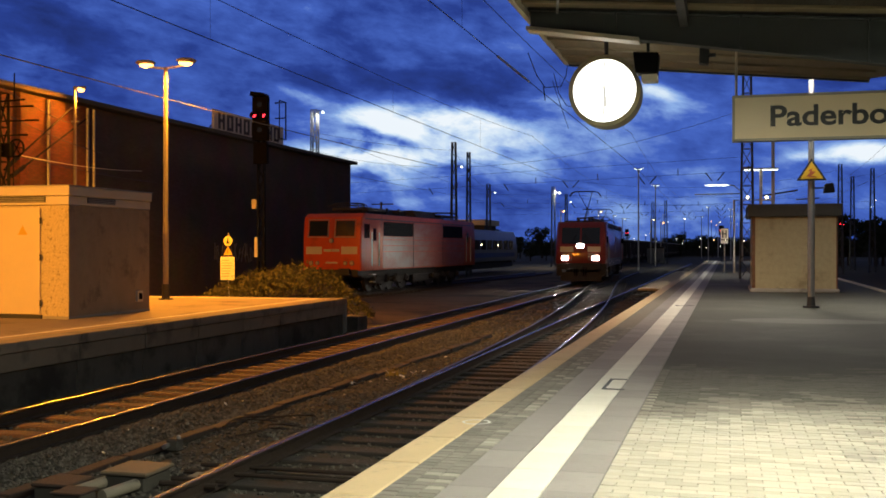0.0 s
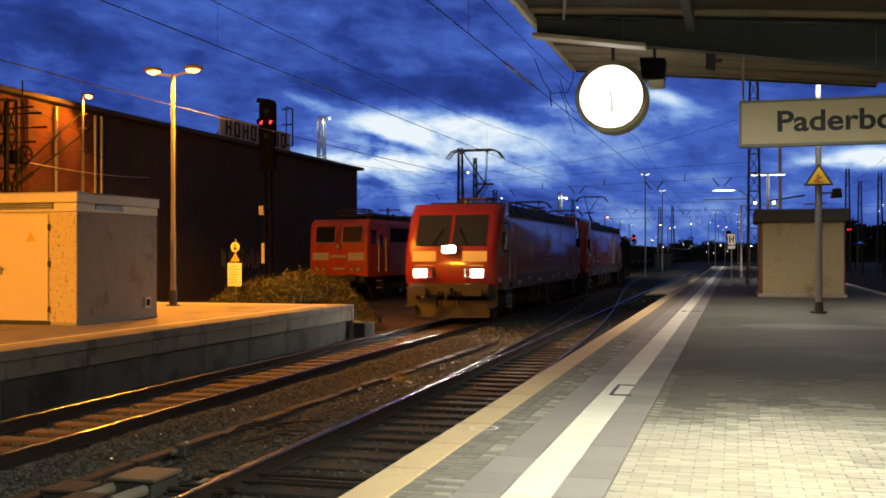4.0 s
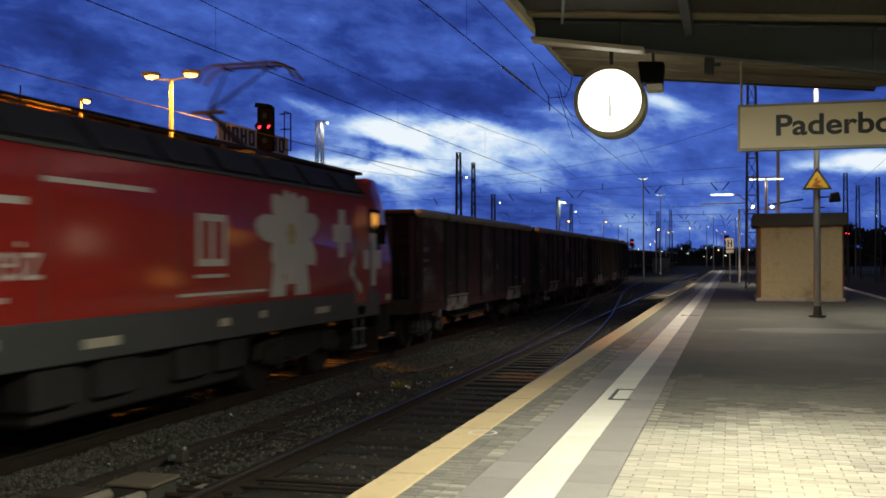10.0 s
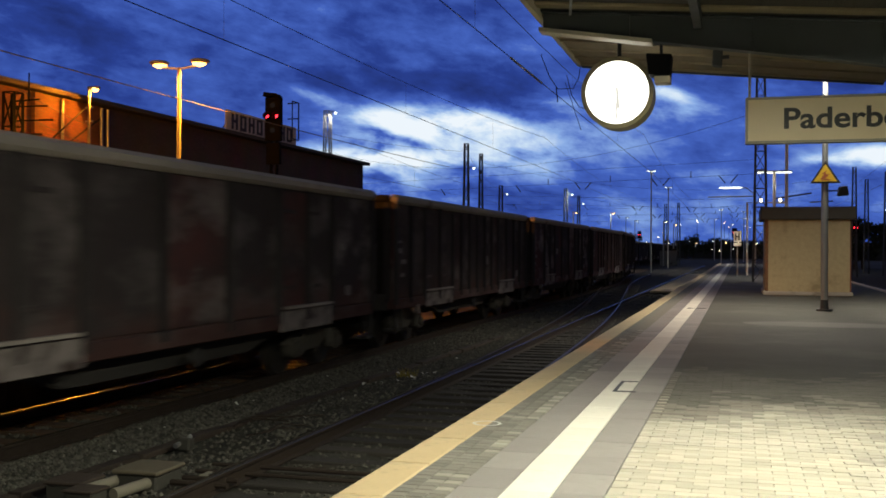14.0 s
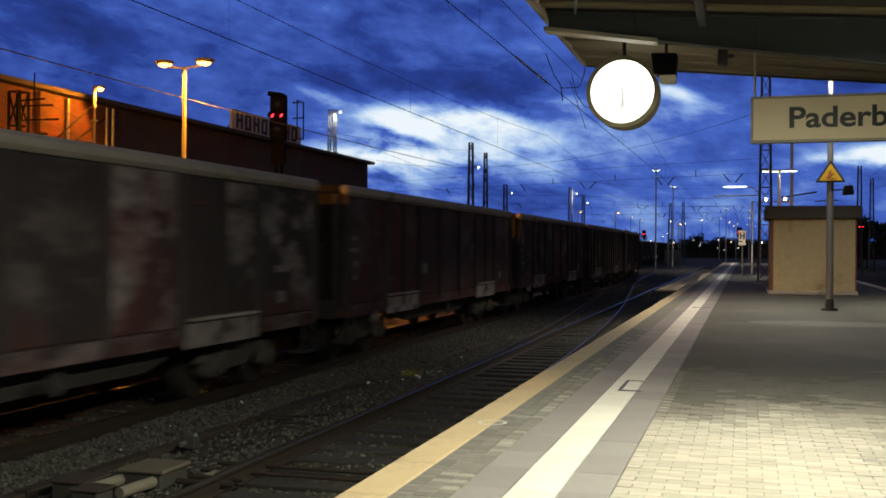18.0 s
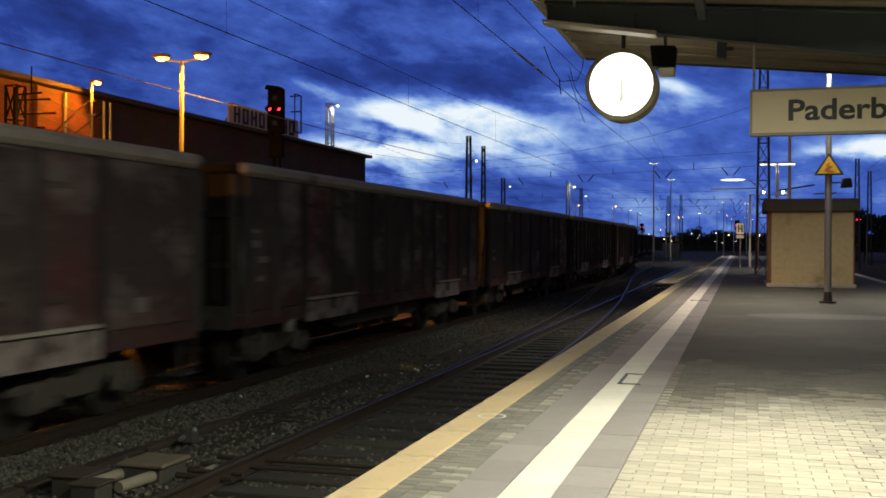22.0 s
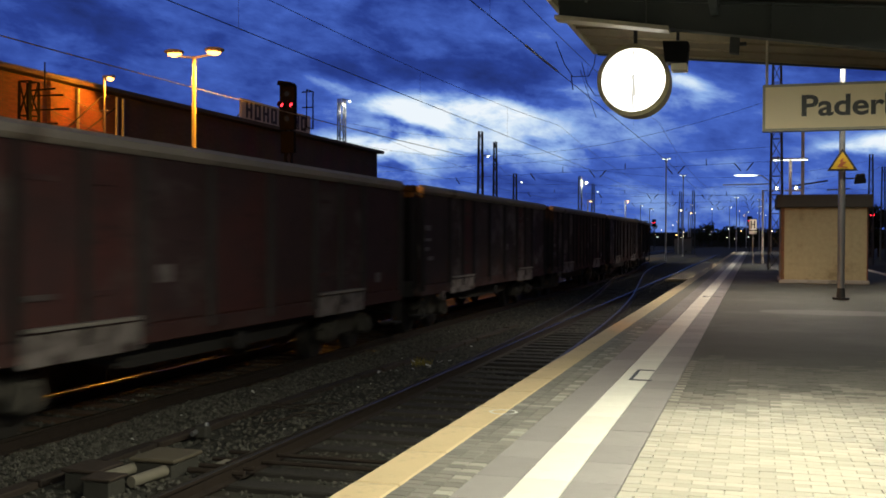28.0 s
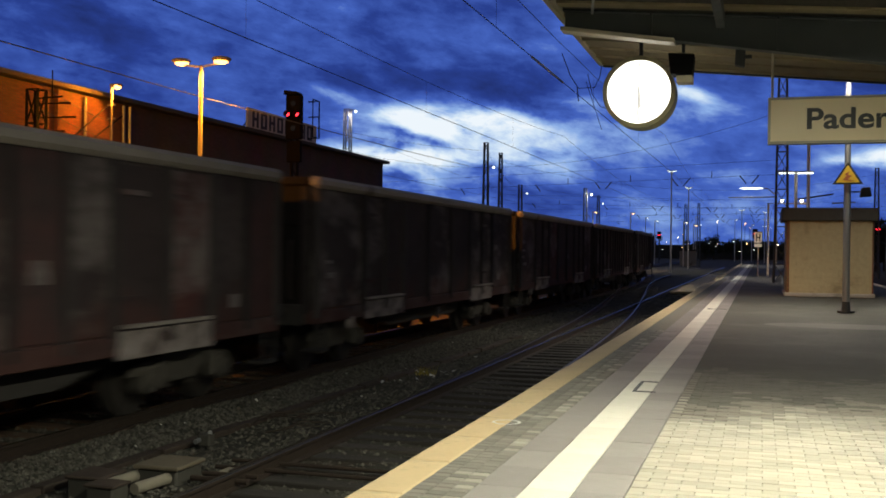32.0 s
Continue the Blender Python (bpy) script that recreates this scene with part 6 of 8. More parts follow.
        part("hand_wheel", Geo().cyl((s * 1.42, 6.9, 0.7), (s * 1.47, 6.9, 0.7), 0.13, n=16), M_UNDER, t, "brake hand wheel")
        part("rope_hook", Geo().box(min(s * 1.4, s * 1.52), 1.5, 0.72, max(s * 1.4, s * 1.52), 1.62, 0.92), M_WAGPANEL, t)
    for k, (y, d) in enumerate(((0.0, 1), (L, -1))):
        # end colour carries the shade of the gap between wagons
        part("end_wall", Geo().box(-hw + th, min(y, y + d * th), zb + 0.1, hw - th, max(y, y + d * th), zt - 0.05), M_WAGEND, t, "end wall, gap shade in its dark paint")
        for x in (-1.3, -0.75, 0.0, 0.75, 1.3):
            part("end_post", Geo().box(x - 0.06, min(y, y - d * 0.1), zb + 0.05, x + 0.06, max(y, y - d * 0.1), zt - 0.14), M_WAGPOST, t, bevel=0.01)
        for zz in (1.75, 2.5):
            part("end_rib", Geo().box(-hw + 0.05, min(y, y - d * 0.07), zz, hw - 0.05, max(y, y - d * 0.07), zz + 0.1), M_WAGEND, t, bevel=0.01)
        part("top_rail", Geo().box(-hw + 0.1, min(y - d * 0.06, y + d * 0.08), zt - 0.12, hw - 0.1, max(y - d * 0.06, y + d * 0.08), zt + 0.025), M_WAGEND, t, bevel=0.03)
        part("buffer_beam", Geo().box(-1.3, min(y, y - d * 0.12), 0.86, 1.3, max(y, y - d * 0.12), 1.2), M_UNDER, t, bevel=0.012)
        for s in (-1, 1):
            part("buffer", buffer_geo(s, y - d * 0.1, d < 0), M_UNDER, t)
        part("coupling", coupling_geo(y - d * 0.1, d < 0), M_UNDER, t)
        part("grab_iron", Geo().tube([(1.1, y - d * 0.11, 1.3), (1.1, y - d * 0.2, 1.35), (1.1, y - d * 0.2, 2.2), (1.1, y - d * 0.11, 2.25)], 0.014, 6), M_WAGPOST, t)
    part("floor", Geo().box(-hw + th, th, zb, hw - th, L - th, zb + 0.12), M_UNDER, t)
    part("centre_sill", Geo().box(-0.25, 0.3, 0.72, 0.25, L - 0.3, 1.0), M_UNDER, t)
    for s in (-1, 1):
        part("solebar", Geo().prism([(3.2, 0.88), (L - 3.2, 0.88), (L - 4.6, 0.55), (4.6, 0.55)], "x", s * 1.05 - 0.05, s * 1.05 + 0.05), M_UNDER, t)
    part("air_tank", Geo().cyl((0.5, 5.2, 0.7), (0.5, 6.3, 0.7), 0.2, n=12), M_UNDER, t)
    part("brake_gear", Geo().box(-0.9, 7.2, 0.5, -0.3, 8.0, 0.86), M_UNDER, t, bevel=0.02)
    for yy in (1.95, L - 1.95):
        bogie(t, yy, 1.8, WM_WAGON, WR)
    return t


M_WAGEND = mat("gap_shaded_end_paint", (0.017, 0.014, 0.012), 0.85, var=0.4, scale=1.5, bump=0.2, spec=0.15, rnd=0.3)
WM_WAGON = wheelset_mesh(WR)
TRAIN = []            # (vehicle, distance of its front behind the train's front)
lead_loco = electric_loco("electric_locomotive", M_RED, "red electric freight locomotive with raked cab and burning headlights", True, False)
plain_livery(lead_loco)
TRAIN.append((lead_loco, 0.0))
second_loco = electric_loco("electric_locomotive", M_RED2, "red electric locomotive printed with white crosses and a pale flower", False, True)
flower_livery(second_loco)
TRAIN.append((second_loco, 19.7))
KINDS = (gondola("gondola_wagon", M_WAG[1], "grey-brown high-sided steel wagon with wide panels", 0, 21),
         gondola("gondola_wagon", M_WAG[0], "rusty brown high-sided steel wagon with chalky sill panels", 0, 22),
         gondola("gondola_wagon", M_WAG[2], "dark oxide high-sided steel wagon with many narrow panels", 1, 23),
         gondola("gondola_wagon", M_WAG[3], "reddish high-sided steel wagon with stencilled ends", 0, 24),
         gondola("gondola_wagon", M_WAG[4], "dark brown high-sided steel wagon with large scraped pale patches", 0, 25))
ORDER = (1, 0, 2, 4, 3, 1, 2, 0, 2, 3, 1, 2, 0, 1, 2, 0)
used = set()
for i, k in enumerate(ORDER):
    src = KINDS[k]
    if k in used:
        w = copy_thing(src, pose(0, 0, 0))
        for o in w.children_recursive:
            if o.name.startswith("wheelset"):
                ROLLING.append((o, o.matrix_basis.translation.y, WR))
    else:
        w = src
        used.add(k)
    TRAIN.append((w, 39.6 + i * WAG_PITCH))


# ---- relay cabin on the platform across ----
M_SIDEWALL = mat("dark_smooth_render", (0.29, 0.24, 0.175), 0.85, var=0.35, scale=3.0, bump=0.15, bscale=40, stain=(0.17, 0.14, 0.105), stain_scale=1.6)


def relay_cabin():
    t = thing("relay_cabin", -12.5, 17.9, 0.1, "small flat-roofed relay cabin of pebbledash with a cream steel door", "building")
    W, D, H = 3.6, 2.97, 2.62
    part("wall", Geo().box(-W, 0, 0, 0, D, H - 0.38), M_PLASTER, t)
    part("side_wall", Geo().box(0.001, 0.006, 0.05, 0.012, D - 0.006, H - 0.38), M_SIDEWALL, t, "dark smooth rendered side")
    part("fascia", Geo().box(-W - 0.02, -0.02, H - 0.37, 0.02, D + 0.02, H - 0.20), M_CLADD, t, "pale fascia band", bevel=0.01)
    part("roof_slab", Geo().box(-W - 0.05, -0.05, H - 0.19, 0.05, D + 0.05, H), M_CLADD, t, "pale roof slab", bevel=0.015)
    part("roof_edge", Geo().box(-W - 0.06, -0.06, H, 0.06, D + 0.06, H + 0.02), M_STEEL, t, "bright metal roof trim")
    d = part("door", Geo().box(-1.78, -0.045, 0.08, -0.62, -0.004, 2.2), M_DOORP, t, "cream steel door", bevel=0.008)
    part("door_handle", Geo().box(-1.72, -0.09, 1.0, -1.68, -0.045, 1.16).box(-1.74, -0.1, 1.1, -1.60, -0.085, 1.13), M_STEEL, d, "steel lever handle")
    for z in (0.25, 1.15, 1.88):
        part("hinge", Geo().cyl((-0.6, -0.05, z), (-0.6, -0.05, z + 0.12), 0.02, n=8), M_STEEL_D, d)
    part("warning_plate", Geo().prism([(-1.12, 1.66), (-0.9, 1.66), (-1.01, 1.85)], "y", -0.052, -0.046), M_YELLOW, d, "yellow warning triangle")
    part("threshold", Geo().box(-2.1, -0.06, 0.0, -0.58, 0, 0.07), M_STEEL_D, t)
    v = part("vent", Geo().box(-2.0, -0.03, 2.30, -0.5, -0.021, 2.42), M_STEEL_D, t, "slatted vent")
    for k in range(3):
        part("slat", Geo().box(-1.98, -0.045, 2.31 + 0.036 * k, -0.52, -0.03, 2.325 + 0.036 * k), M_STEEL, v)
    v = part("vent", Geo().box(0.021, 0.6, 2.30, 0.03, 1.6, 2.42), M_STEEL_D, t, "slatted vent")
    for k in range(3):
        part("slat", Geo().box(0.03, 0.62, 2.31 + 0.036 * k, 0.042, 1.58, 2.325 + 0.036 * k), M_STEEL, v)
    s = part("socket_box", Geo().box(0.0, 2.4, 0.22, 0.07, 2.62, 0.46), M_CLADD, t, "pale wall box", bevel=0.01)
    part("cover", Geo().box(0.07, 2.45, 0.27, 0.08, 2.57, 0.41), M_BLACK, s)
    part("plinth", Geo().box(-W - 0.02, -0.02, -0.02, 0.02, D + 0.02, 0.05), M_CONC, t)


relay_cabin()


# ---- lamp posts ----
def twin_lamp(y):
    t = thing("street_lamp", -14.7, y, 0.1, "tall twin-headed sodium platform lamp burning orange", "lamp", "sodium lamps")
    part("sleeve", Geo().cyl((0, 0, 0), (0, 0, 0.42), 0.11, n=14).cyl((0, 0, 0), (0, 0, 0.03), 0.2, n=14), M_STEEL_D, t, "dark base sleeve")
    part("pole", Geo().cyl((0, 0, 0.42), (0, 0, 2.0), 0.076, n=14).cyl((0, 0, 2.0), (0, 0, 6.3), 0.066, 0.052, n=14), M_POLE, t)
    part("crossarm", Geo().tube([(-0.6, 0, 6.34), (0, 0, 6.26), (0.6, 0, 6.34)], 0.03, 8), M_STEEL_W, t)
    for s in (-1, 1):
        h = part("lamp_head", Geo().ball((s * 0.62, 0, 6.45), 0.27, 16, 8, 0.28), M_POLE, t)
        part("lens", Geo().ball((s * 0.6, 0, 6.40), 0.19, 16, 8, 0.5), M_SODIUM, h, "glowing orange lens")


for yy in (25.4, 2.0):
    twin_lamp(yy)


def yard_lamp():
    t = thing("yard_lamp", -22.9, 33.2, -0.9, "slim yard lamp with one orange head", "lamp", "sodium lamps")
    part("pole", Geo().cyl((0, 0, 0), (0, 0, 8.2), 0.07, 0.05, n=10), M_POLE, t)
    for z in (7.0, 7.5):
        part("bracket", Geo().bar((-0.16, 0, z), (0.16, 0, z), 0.05), M_STEEL, t)
    h = part("lamp_head", Geo().box(-0.05, -0.09, 8.17, 0.42, 0.09, 8.27), M_POLE, t, bevel=0.03)
    part("lens", Geo().ball((0.25, 0, 8.15), 0.13, 14, 6, 0.7), M_SODIUM, h, "glowing orange lens")


yard_lamp()


# ---- light signal ----
def light_signal():
    t = thing("light_signal", -17.26, 36.9, -1.356, "dark railway light signal on a lattice mast showing two red lights", "signal")
    for s in (-1, 1):
        part("mast_channel", Geo().box(s * 0.10 - 0.025, -0.06, 0.36, s * 0.10 + 0.025, 0.06, 6.0), M_BLACK, t)
    for k in range(1, 15):
        part("batten", Geo().bar((-0.1 if k % 2 else 0.1, -0.02, 0.4 + k * 0.35), (0.1 if k % 2 else -0.1, -0.02, 0.75 + k * 0.35), 0.03), M_BLACK, t)
    s = part("signal_screen", Geo().box(-0.28, -0.12, 5.85, 0.28, 0.06, 7.28), M_BLACK, t, "black signal screen", bevel=0.03)
    part("hood", Geo().prism([(-0.28, 7.28), (0.27, 7.28), (0.18, 7.36), (-0.24, 7.42)], "y", -0.3, 0.05), M_BLACK, s)
    for x in (-0.16, 0.16):
        part("red_light", Geo().cyl((x, -0.12, 6.63), (x, -0.135, 6.63), 0.065, n=16), M_REDL, s, "burning red light")
        part("light_hood", Geo().cyl((x, -0.12, 6.63), (x, -0.30, 6.66), 0.115, n=14, caps=False), M_BLACK, s)
    for z in (6.2, 7.0):
        part("dark_light", Geo().cyl((0.0, -0.12, z), (0.0, -0.14, z), 0.09, n=14), M_GLASS, s)
    part("lower_screen", Geo().box(-0.24, -0.1, 5.1, 0.24, 0.06, 5.8), M_BLACK, t, bevel=0.02)
    part("platform_cage", Geo().tube([(0.34, 0.3, 5.9), (0.72, 0.3, 5.9), (0.72, 0.3, 7.1), (0.34, 0.3, 7.1)], 0.025, 6).tube([(0.34, 0.3, 6.6), (0.72, 0.3, 6.6)], 0.02, 6)
         .tube([(0.72, -0.2, 5.9), (0.72, 0.3, 5.9)], 0.02, 6).tube([(0.72, -0.2, 7.1), (0.72, 0.3, 7.1)], 0.02, 6).tube([(0.72, -0.2, 5.9), (0.72, -0.2, 7.1)], 0.02, 6), M_BLACK, t)
    part("mast_plate", Geo().box(-0.29, -0.1, 3.66, -0.13, -0.07, 3.96), M_FLANGE, t, "small pale plate")
    part("mast_sign", Geo().box(-0.2, -0.1, 2.1, -0.1, -0.07, 2.75), M_STEEL_W, t, "narrow white mast sign")
    part("base", Geo().box(-0.35, -0.35, 0.32, 0.35, 0.35, 0.5), M_CONC, t)
    t.scale = (1.19, 1.19, 1.19)


light_signal()


def notice_post():
    t = thing("notice_post", -14.6, 28.9, -0.03, "post with round plate, warning triangle and pale notice board", "sign")
    part("post", Geo().cyl((0, 0, -0.87), (0, 0, 1.98), 0.03, n=10), M_STEEL, t)
    r = part("round_plate", Geo().cyl((0, -0.03, 1.74), (0, -0.045, 1.74), 0.15, n=24), M_YELLOW2, t, "pale yellow round plate")
    part("symbol", Geo().box(-0.02, -0.05, 1.70, 0.02, -0.046, 1.83).box(-0.05, -0.0495, 1.66, 0.05, -0.0462, 1.72), M_INK, r)
    w = part("warning_triangle", Geo().prism([(-0.15, 1.31), (0.15, 1.31), (0, 1.57)], "y", -0.045, -0.03), M_YELLOW, t, "yellow warning triangle")
    part("symbol", Geo().prism([(-0.015, 1.37), (0.015, 1.37), (0.01, 1.49), (-0.01, 1.49)], "y", -0.049, -0.046), M_INK, w)
    b = part("notice_board", Geo().box(-0.25, -0.05, 0.55, 0.22, -0.03, 1.26), M_NOTICE, t, "pale yellow notice board", bevel=0.006)
    for k in range(7):
        part("text_bar", Geo().box(-0.2, -0.0535, 1.14 - 0.08 * k, 0.05 + 0.02 * ((k * 5) % 6), -0.0505, 1.16 - 0.08 * k), M_INKSOFT, b)


M_YELLOW2 = mat("pale_yellow_plate", (0.66, 0.55, 0.25), 0.5, var=0.1, bump=0.02)
M_NOTICE = mat("notice_enamel", (0.84, 0.79, 0.62), 0.45, var=0.06, bump=0.02)
M_INKSOFT = mat("faint_print", (0.42, 0.37, 0.25), 0.5, var=0.1, bump=0)
notice_post()


# ---- hedge behind the platform end ----
def hedge():
    t = thing("hedge", -13.4, 30.2, -0.88, "overgrown hedge of small leaves behind the platform end", "hedge")
    rng = random.Random(9)
    g = Geo()

    def top(x, y):
        return max(0.2, 1.75 + 0.28 * noise.noise((x * 0.9, y * 0.9, 3.1)) + 0.18 * noise.noise((x * 2.7, y * 2.7, 8.0)) - 0.42 * max(0, -x - 0.6) ** 1.15 - 0.9 * max(0, x - 1.2) ** 1.1 - 0.12 * y * y)
    for i in range(11000):
        x, y = rng.uniform(-4.2, 2.9), rng.uniform(-2.4, 2.2)
        h = top(x, y)
        if h < 0.25:
            continue
        z = h * (1 - abs(rng.gauss(0, 0.16))) if rng.random() < 0.75 else rng.uniform(0.05, h)
        z += 0.22 * rng.random() ** 6
        s = rng.uniform(0.035, 0.075)
        m = Matrix.LocRotScale((x, y, z), Euler((rng.uniform(-1.2, 1.2), rng.uniform(-1.2, 1.2), rng.uniform(0, 6.3))), None)
        g.add([(-s, 0, 0), (0, -s * 0.45, s * 0.15), (s, 0, 0), (0, s * 0.45, s * 0.15)], [(0, 1, 2, 3)], m)
    me = bpy.data.meshes.new("leaves")
    me.from_pydata(g.v, [], g.f)
    me.materials.append(M_LEAFI)
    o = part("leaves", me, M_LEAFI, t)
    tagged(o, kind="stuff")
    b = Geo()
    for i in range(70):
        x, y = rng.uniform(-3.8, 2.2), rng.uniform(-1.8, 1.8)
        h = top(x, y)
        b.cyl((x, y, 0), (x + rng.uniform(-0.3, 0.3), y + rng.uniform(-0.3, 0.3), h * 1.02), 0.016, 0.005, n=5)
    tagged(part("twigs", b, M_BARK, t), kind="stuff")


def leaf_islands(ma, spread):
    nt = ma.node_tree
    p = nt.nodes["Principled BSDF"]
    src = p.inputs["Base Color"].links[0].from_socket
    ge, hs, r = nt.nodes.new("ShaderNodeNewGeometry"), nt.nodes.new("ShaderNodeHueSaturation"), nt.nodes.new("ShaderNodeMapRange")
    r.inputs["To Min"].default_value, r.inputs["To Max"].default_value = 1 - spread, 1 + spread
    nt.links.new(ge.outputs["Random Per Island"], r.inputs["Value"])
    nt.links.new(r.outputs[0], hs.inputs["Value"])
    nt.links.new(src, hs.inputs["Color"])
    nt.links.new(hs.outputs[0], p.inputs["Base Color"])
    return ma


M_LEAFI = leaf_islands(mat("hedge_leaves", (0.08, 0.078, 0.024), 0.7, var=0.3, scale=3, bump=0), 0.5)
leaf_islands(M_STONE, 0.55)
hedge()


# ---- trackside gear ----
def point_machine():
    t = thing("point_machine", -5.56, 9.08, -0.88, "low metal point machine with tan lid beside the rail", "track gear")
    part("housing", Geo().box(-0.22, -0.24, 0, 0.22, 0.24, 0.2), M_GEAR, t, bevel=0.02)
    part("lid", Geo().box(-0.25, -0.27, 0.2, 0.25, 0.27, 0.24), M_GEARLID, t, "worn tan lid", bevel=0.012)
    part("throw_rod", Geo().cyl((0.3, -0.1, 0.12), (0.9, -0.1, 0.12), 0.03, n=8).cyl((0.3, 0.12, 0.12), (0.9, 0.12, 0.12), 0.025, n=8), M_RAIL, t)
    part("foot", Geo().box(-0.4, -0.42, -0.05, 0.4, -0.3, 0.03), M_SLEEPER, t)
    part("foot", Geo().box(-0.4, 0.3, -0.05, 0.4, 0.42, 0.03), M_SLEEPER, t)
    b = thing("cable_box", -6.08, 8.62, -0.93, "squat dark cable box among the ballast", "track gear")
    part("housing", Geo().box(-0.18, -0.2, 0, 0.18, 0.2, 0.2), M_GEAR, b, bevel=0.02)
    part("lid", Geo().box(-0.2, -0.22, 0.2, 0.2, 0.22, 0.235), M_GEARLID2, b, "rusty lid", bevel=0.012)
    b = thing("cable_box", -5.72, 8.28, -0.93, "small dark cable box sunk in the ballast", "track gear")
    part("housing", Geo().box(-0.14, -0.13, 0, 0.14, 0.13, 0.21), M_GEAR, b, bevel=0.015)
    part("lid", Geo().box(-0.16, -0.15, 0.21, 0.16, 0.15, 0.235), M_GEARLID2, b, "rusty lid", bevel=0.008)
    for x, y in ((-5.81, 8.75), (-5.47, 8.68)):
        p = thing("cable_duct", x, y, -0.77, "pale concrete cable pipe lying in the ballast", "pipe", "cable pipes")
        part("pipe", Geo().cyl((-0.05, -0.27, 0.0), (0.05, 0.27, 0.02), 0.055, n=14), M_PIPE, p)
        part("coupling_ring", Geo().cyl((0.036, 0.20, 0.018), (0.05, 0.28, 0.02), 0.066, n=14), M_CONC, p)
    b = thing("junction_box", -6.25, 11.0, -0.88, "small dark junction box with pale fittings", "track gear")
    part("housing", Geo().box(-0.08, -0.07, 0, 0.08, 0.07, 0.15), M_GEAR, b, bevel=0.02)
    part("gland", Geo().cyl((-0.05, -0.06, 0.08), (-0.05, -0.16, 0.07), 0.03, n=8), M_STEEL, b)
    part("cap", Geo().ball((0.05, 0, 0.16), 0.03, 10, 5), M_STEEL, b)
    b = thing("rail_contact", -4.98, 9.3, -0.88, "pale plate clamped beside the rail", "track gear")
    part("plate", Geo().box(-0.13, -0.1, 0.04, 0.08, 0.12, 0.15), M_PIPE, b, bevel=0.02)
    rng = random.Random(2)
    for k in range(5):
        x0, y0 = -6.2 + rng.uniform(-0.3, 0.3), 11.9 + k * 0.28
        c = thing("loose_cable", 0, 0, 0, "thin rusty cable lying on the ballast", "cable", "loose cables")
        pts = [(x0 + u * 0.5 + 0.1 * math.sin(u * 6 + k), y0 + u * 0.6, -0.845 + 0.05 * math.sin(u * 3.1)) for u in [i / 8 for i in range(9)]]
        part("cable", Geo().tube(pts, 0.012, 5), M_RAIL, c)
    # cable trough along the middle, its lids rusty brown
    c = thing("cable_trough", 0, 0, -0.90, "low rusty-brown cable trough running along the ballast", "cable trough")
    y = 6.4
    k = 0
    while y < 27:
        part("lid", Geo().box(-0.085, 0.01, 0, 0.085, 0.97, 0.055 + 0.012 * (k % 3)), M_TROUGH, c, bevel=0.01, at=pose(-6.62 + 0.022 * (y - 6.4) + rng.uniform(-0.02, 0.02), y, rng.uniform(-0.01, 0.01), 0, 0, rng.uniform(-2.5, 0.5)))
        y += 1.0
        k += 1
    tie = thing("switch_stretcher", X_NEAR, 9.6, RT - 0.12, "stretcher rods of the points between the rails", "track gear")
    for y in (0, 0.35):
        part("rod", Geo().cyl((-1.3, y, 0), (0.72, y, 0), 0.022, n=8), M_RAIL, tie)
    # litter
    g = Geo()
    for i in range(46):
        x, y = rng.uniform(-7.3, -5.0), 9 + 16 * rng.random()
        if i > 26:
            x, y = -5.9 + rng.gauss(0, 0.25), 18.3 + rng.gauss(0, 0.6)
        s = rng.uniform(0.015, 0.045)
        m = Matrix.LocRotScale((x, y, bed_z(x, y) + 0.03), Euler((rng.uniform(-0.6, 0.6), rng.uniform(-0.6, 0.6), rng.uniform(0, 6))), None)
        g.add([(-s, -s * 0.6, 0), (s, -s * 0.5, 0.01), (s * 0.8, s * 0.6, 0), (-s, s * 0.5, 0.012)], [(0, 1, 2, 3)], m)
    solid("paper_litter", g, M_WHITEP, "scraps of pale litter on the ballast", "litter", kind="stuff")
    w = thing("weed_tuft", -6.0, 18.6, -0.9, "small yellow-green weed tuft in the ballast", "plant")
    g = Geo()
    for i in range(60):
        a, s = rng.uniform(0, 6.3), rng.uniform(0.05, 0.16)
        x, y = rng.gauss(0, 0.09), rng.gauss(0, 0.12)
        g.add([(x, y, 0.02), (x + 0.012, y, 0.02), (x + s * 0.5 * math.cos(a), y + s * 0.5 * math.sin(a), 0.04 + s)], [(0, 1, 2)])
    tagged(part("foliage", g, M_WEED, w), kind="stuff")


M_TROUGH = mat("rusty_trough_lid", (0.052, 0.037, 0.027), 0.85, var=0.35, scale=4, bump=0.3, rnd=0.25)
M_WEED = mat("dry_weed", (0.30, 0.24, 0.05), 0.8, var=0.3, bump=0)
M_GEAR = mat("grimy_grey_housing", (0.07, 0.066, 0.055), 0.75, 0.1, var=0.3, scale=4, bump=0.2)
M_GEARLID = mat("tan_lid_paint", (0.15, 0.125, 0.085), 0.7, var=0.2, scale=3, bump=0.15, stain=(0.2, 0.15, 0.1), stain_scale=3)
M_GEARLID2 = mat("rusty_lid", (0.06, 0.043, 0.032), 0.8, var=0.3, scale=5, bump=0.2)
point_machine()


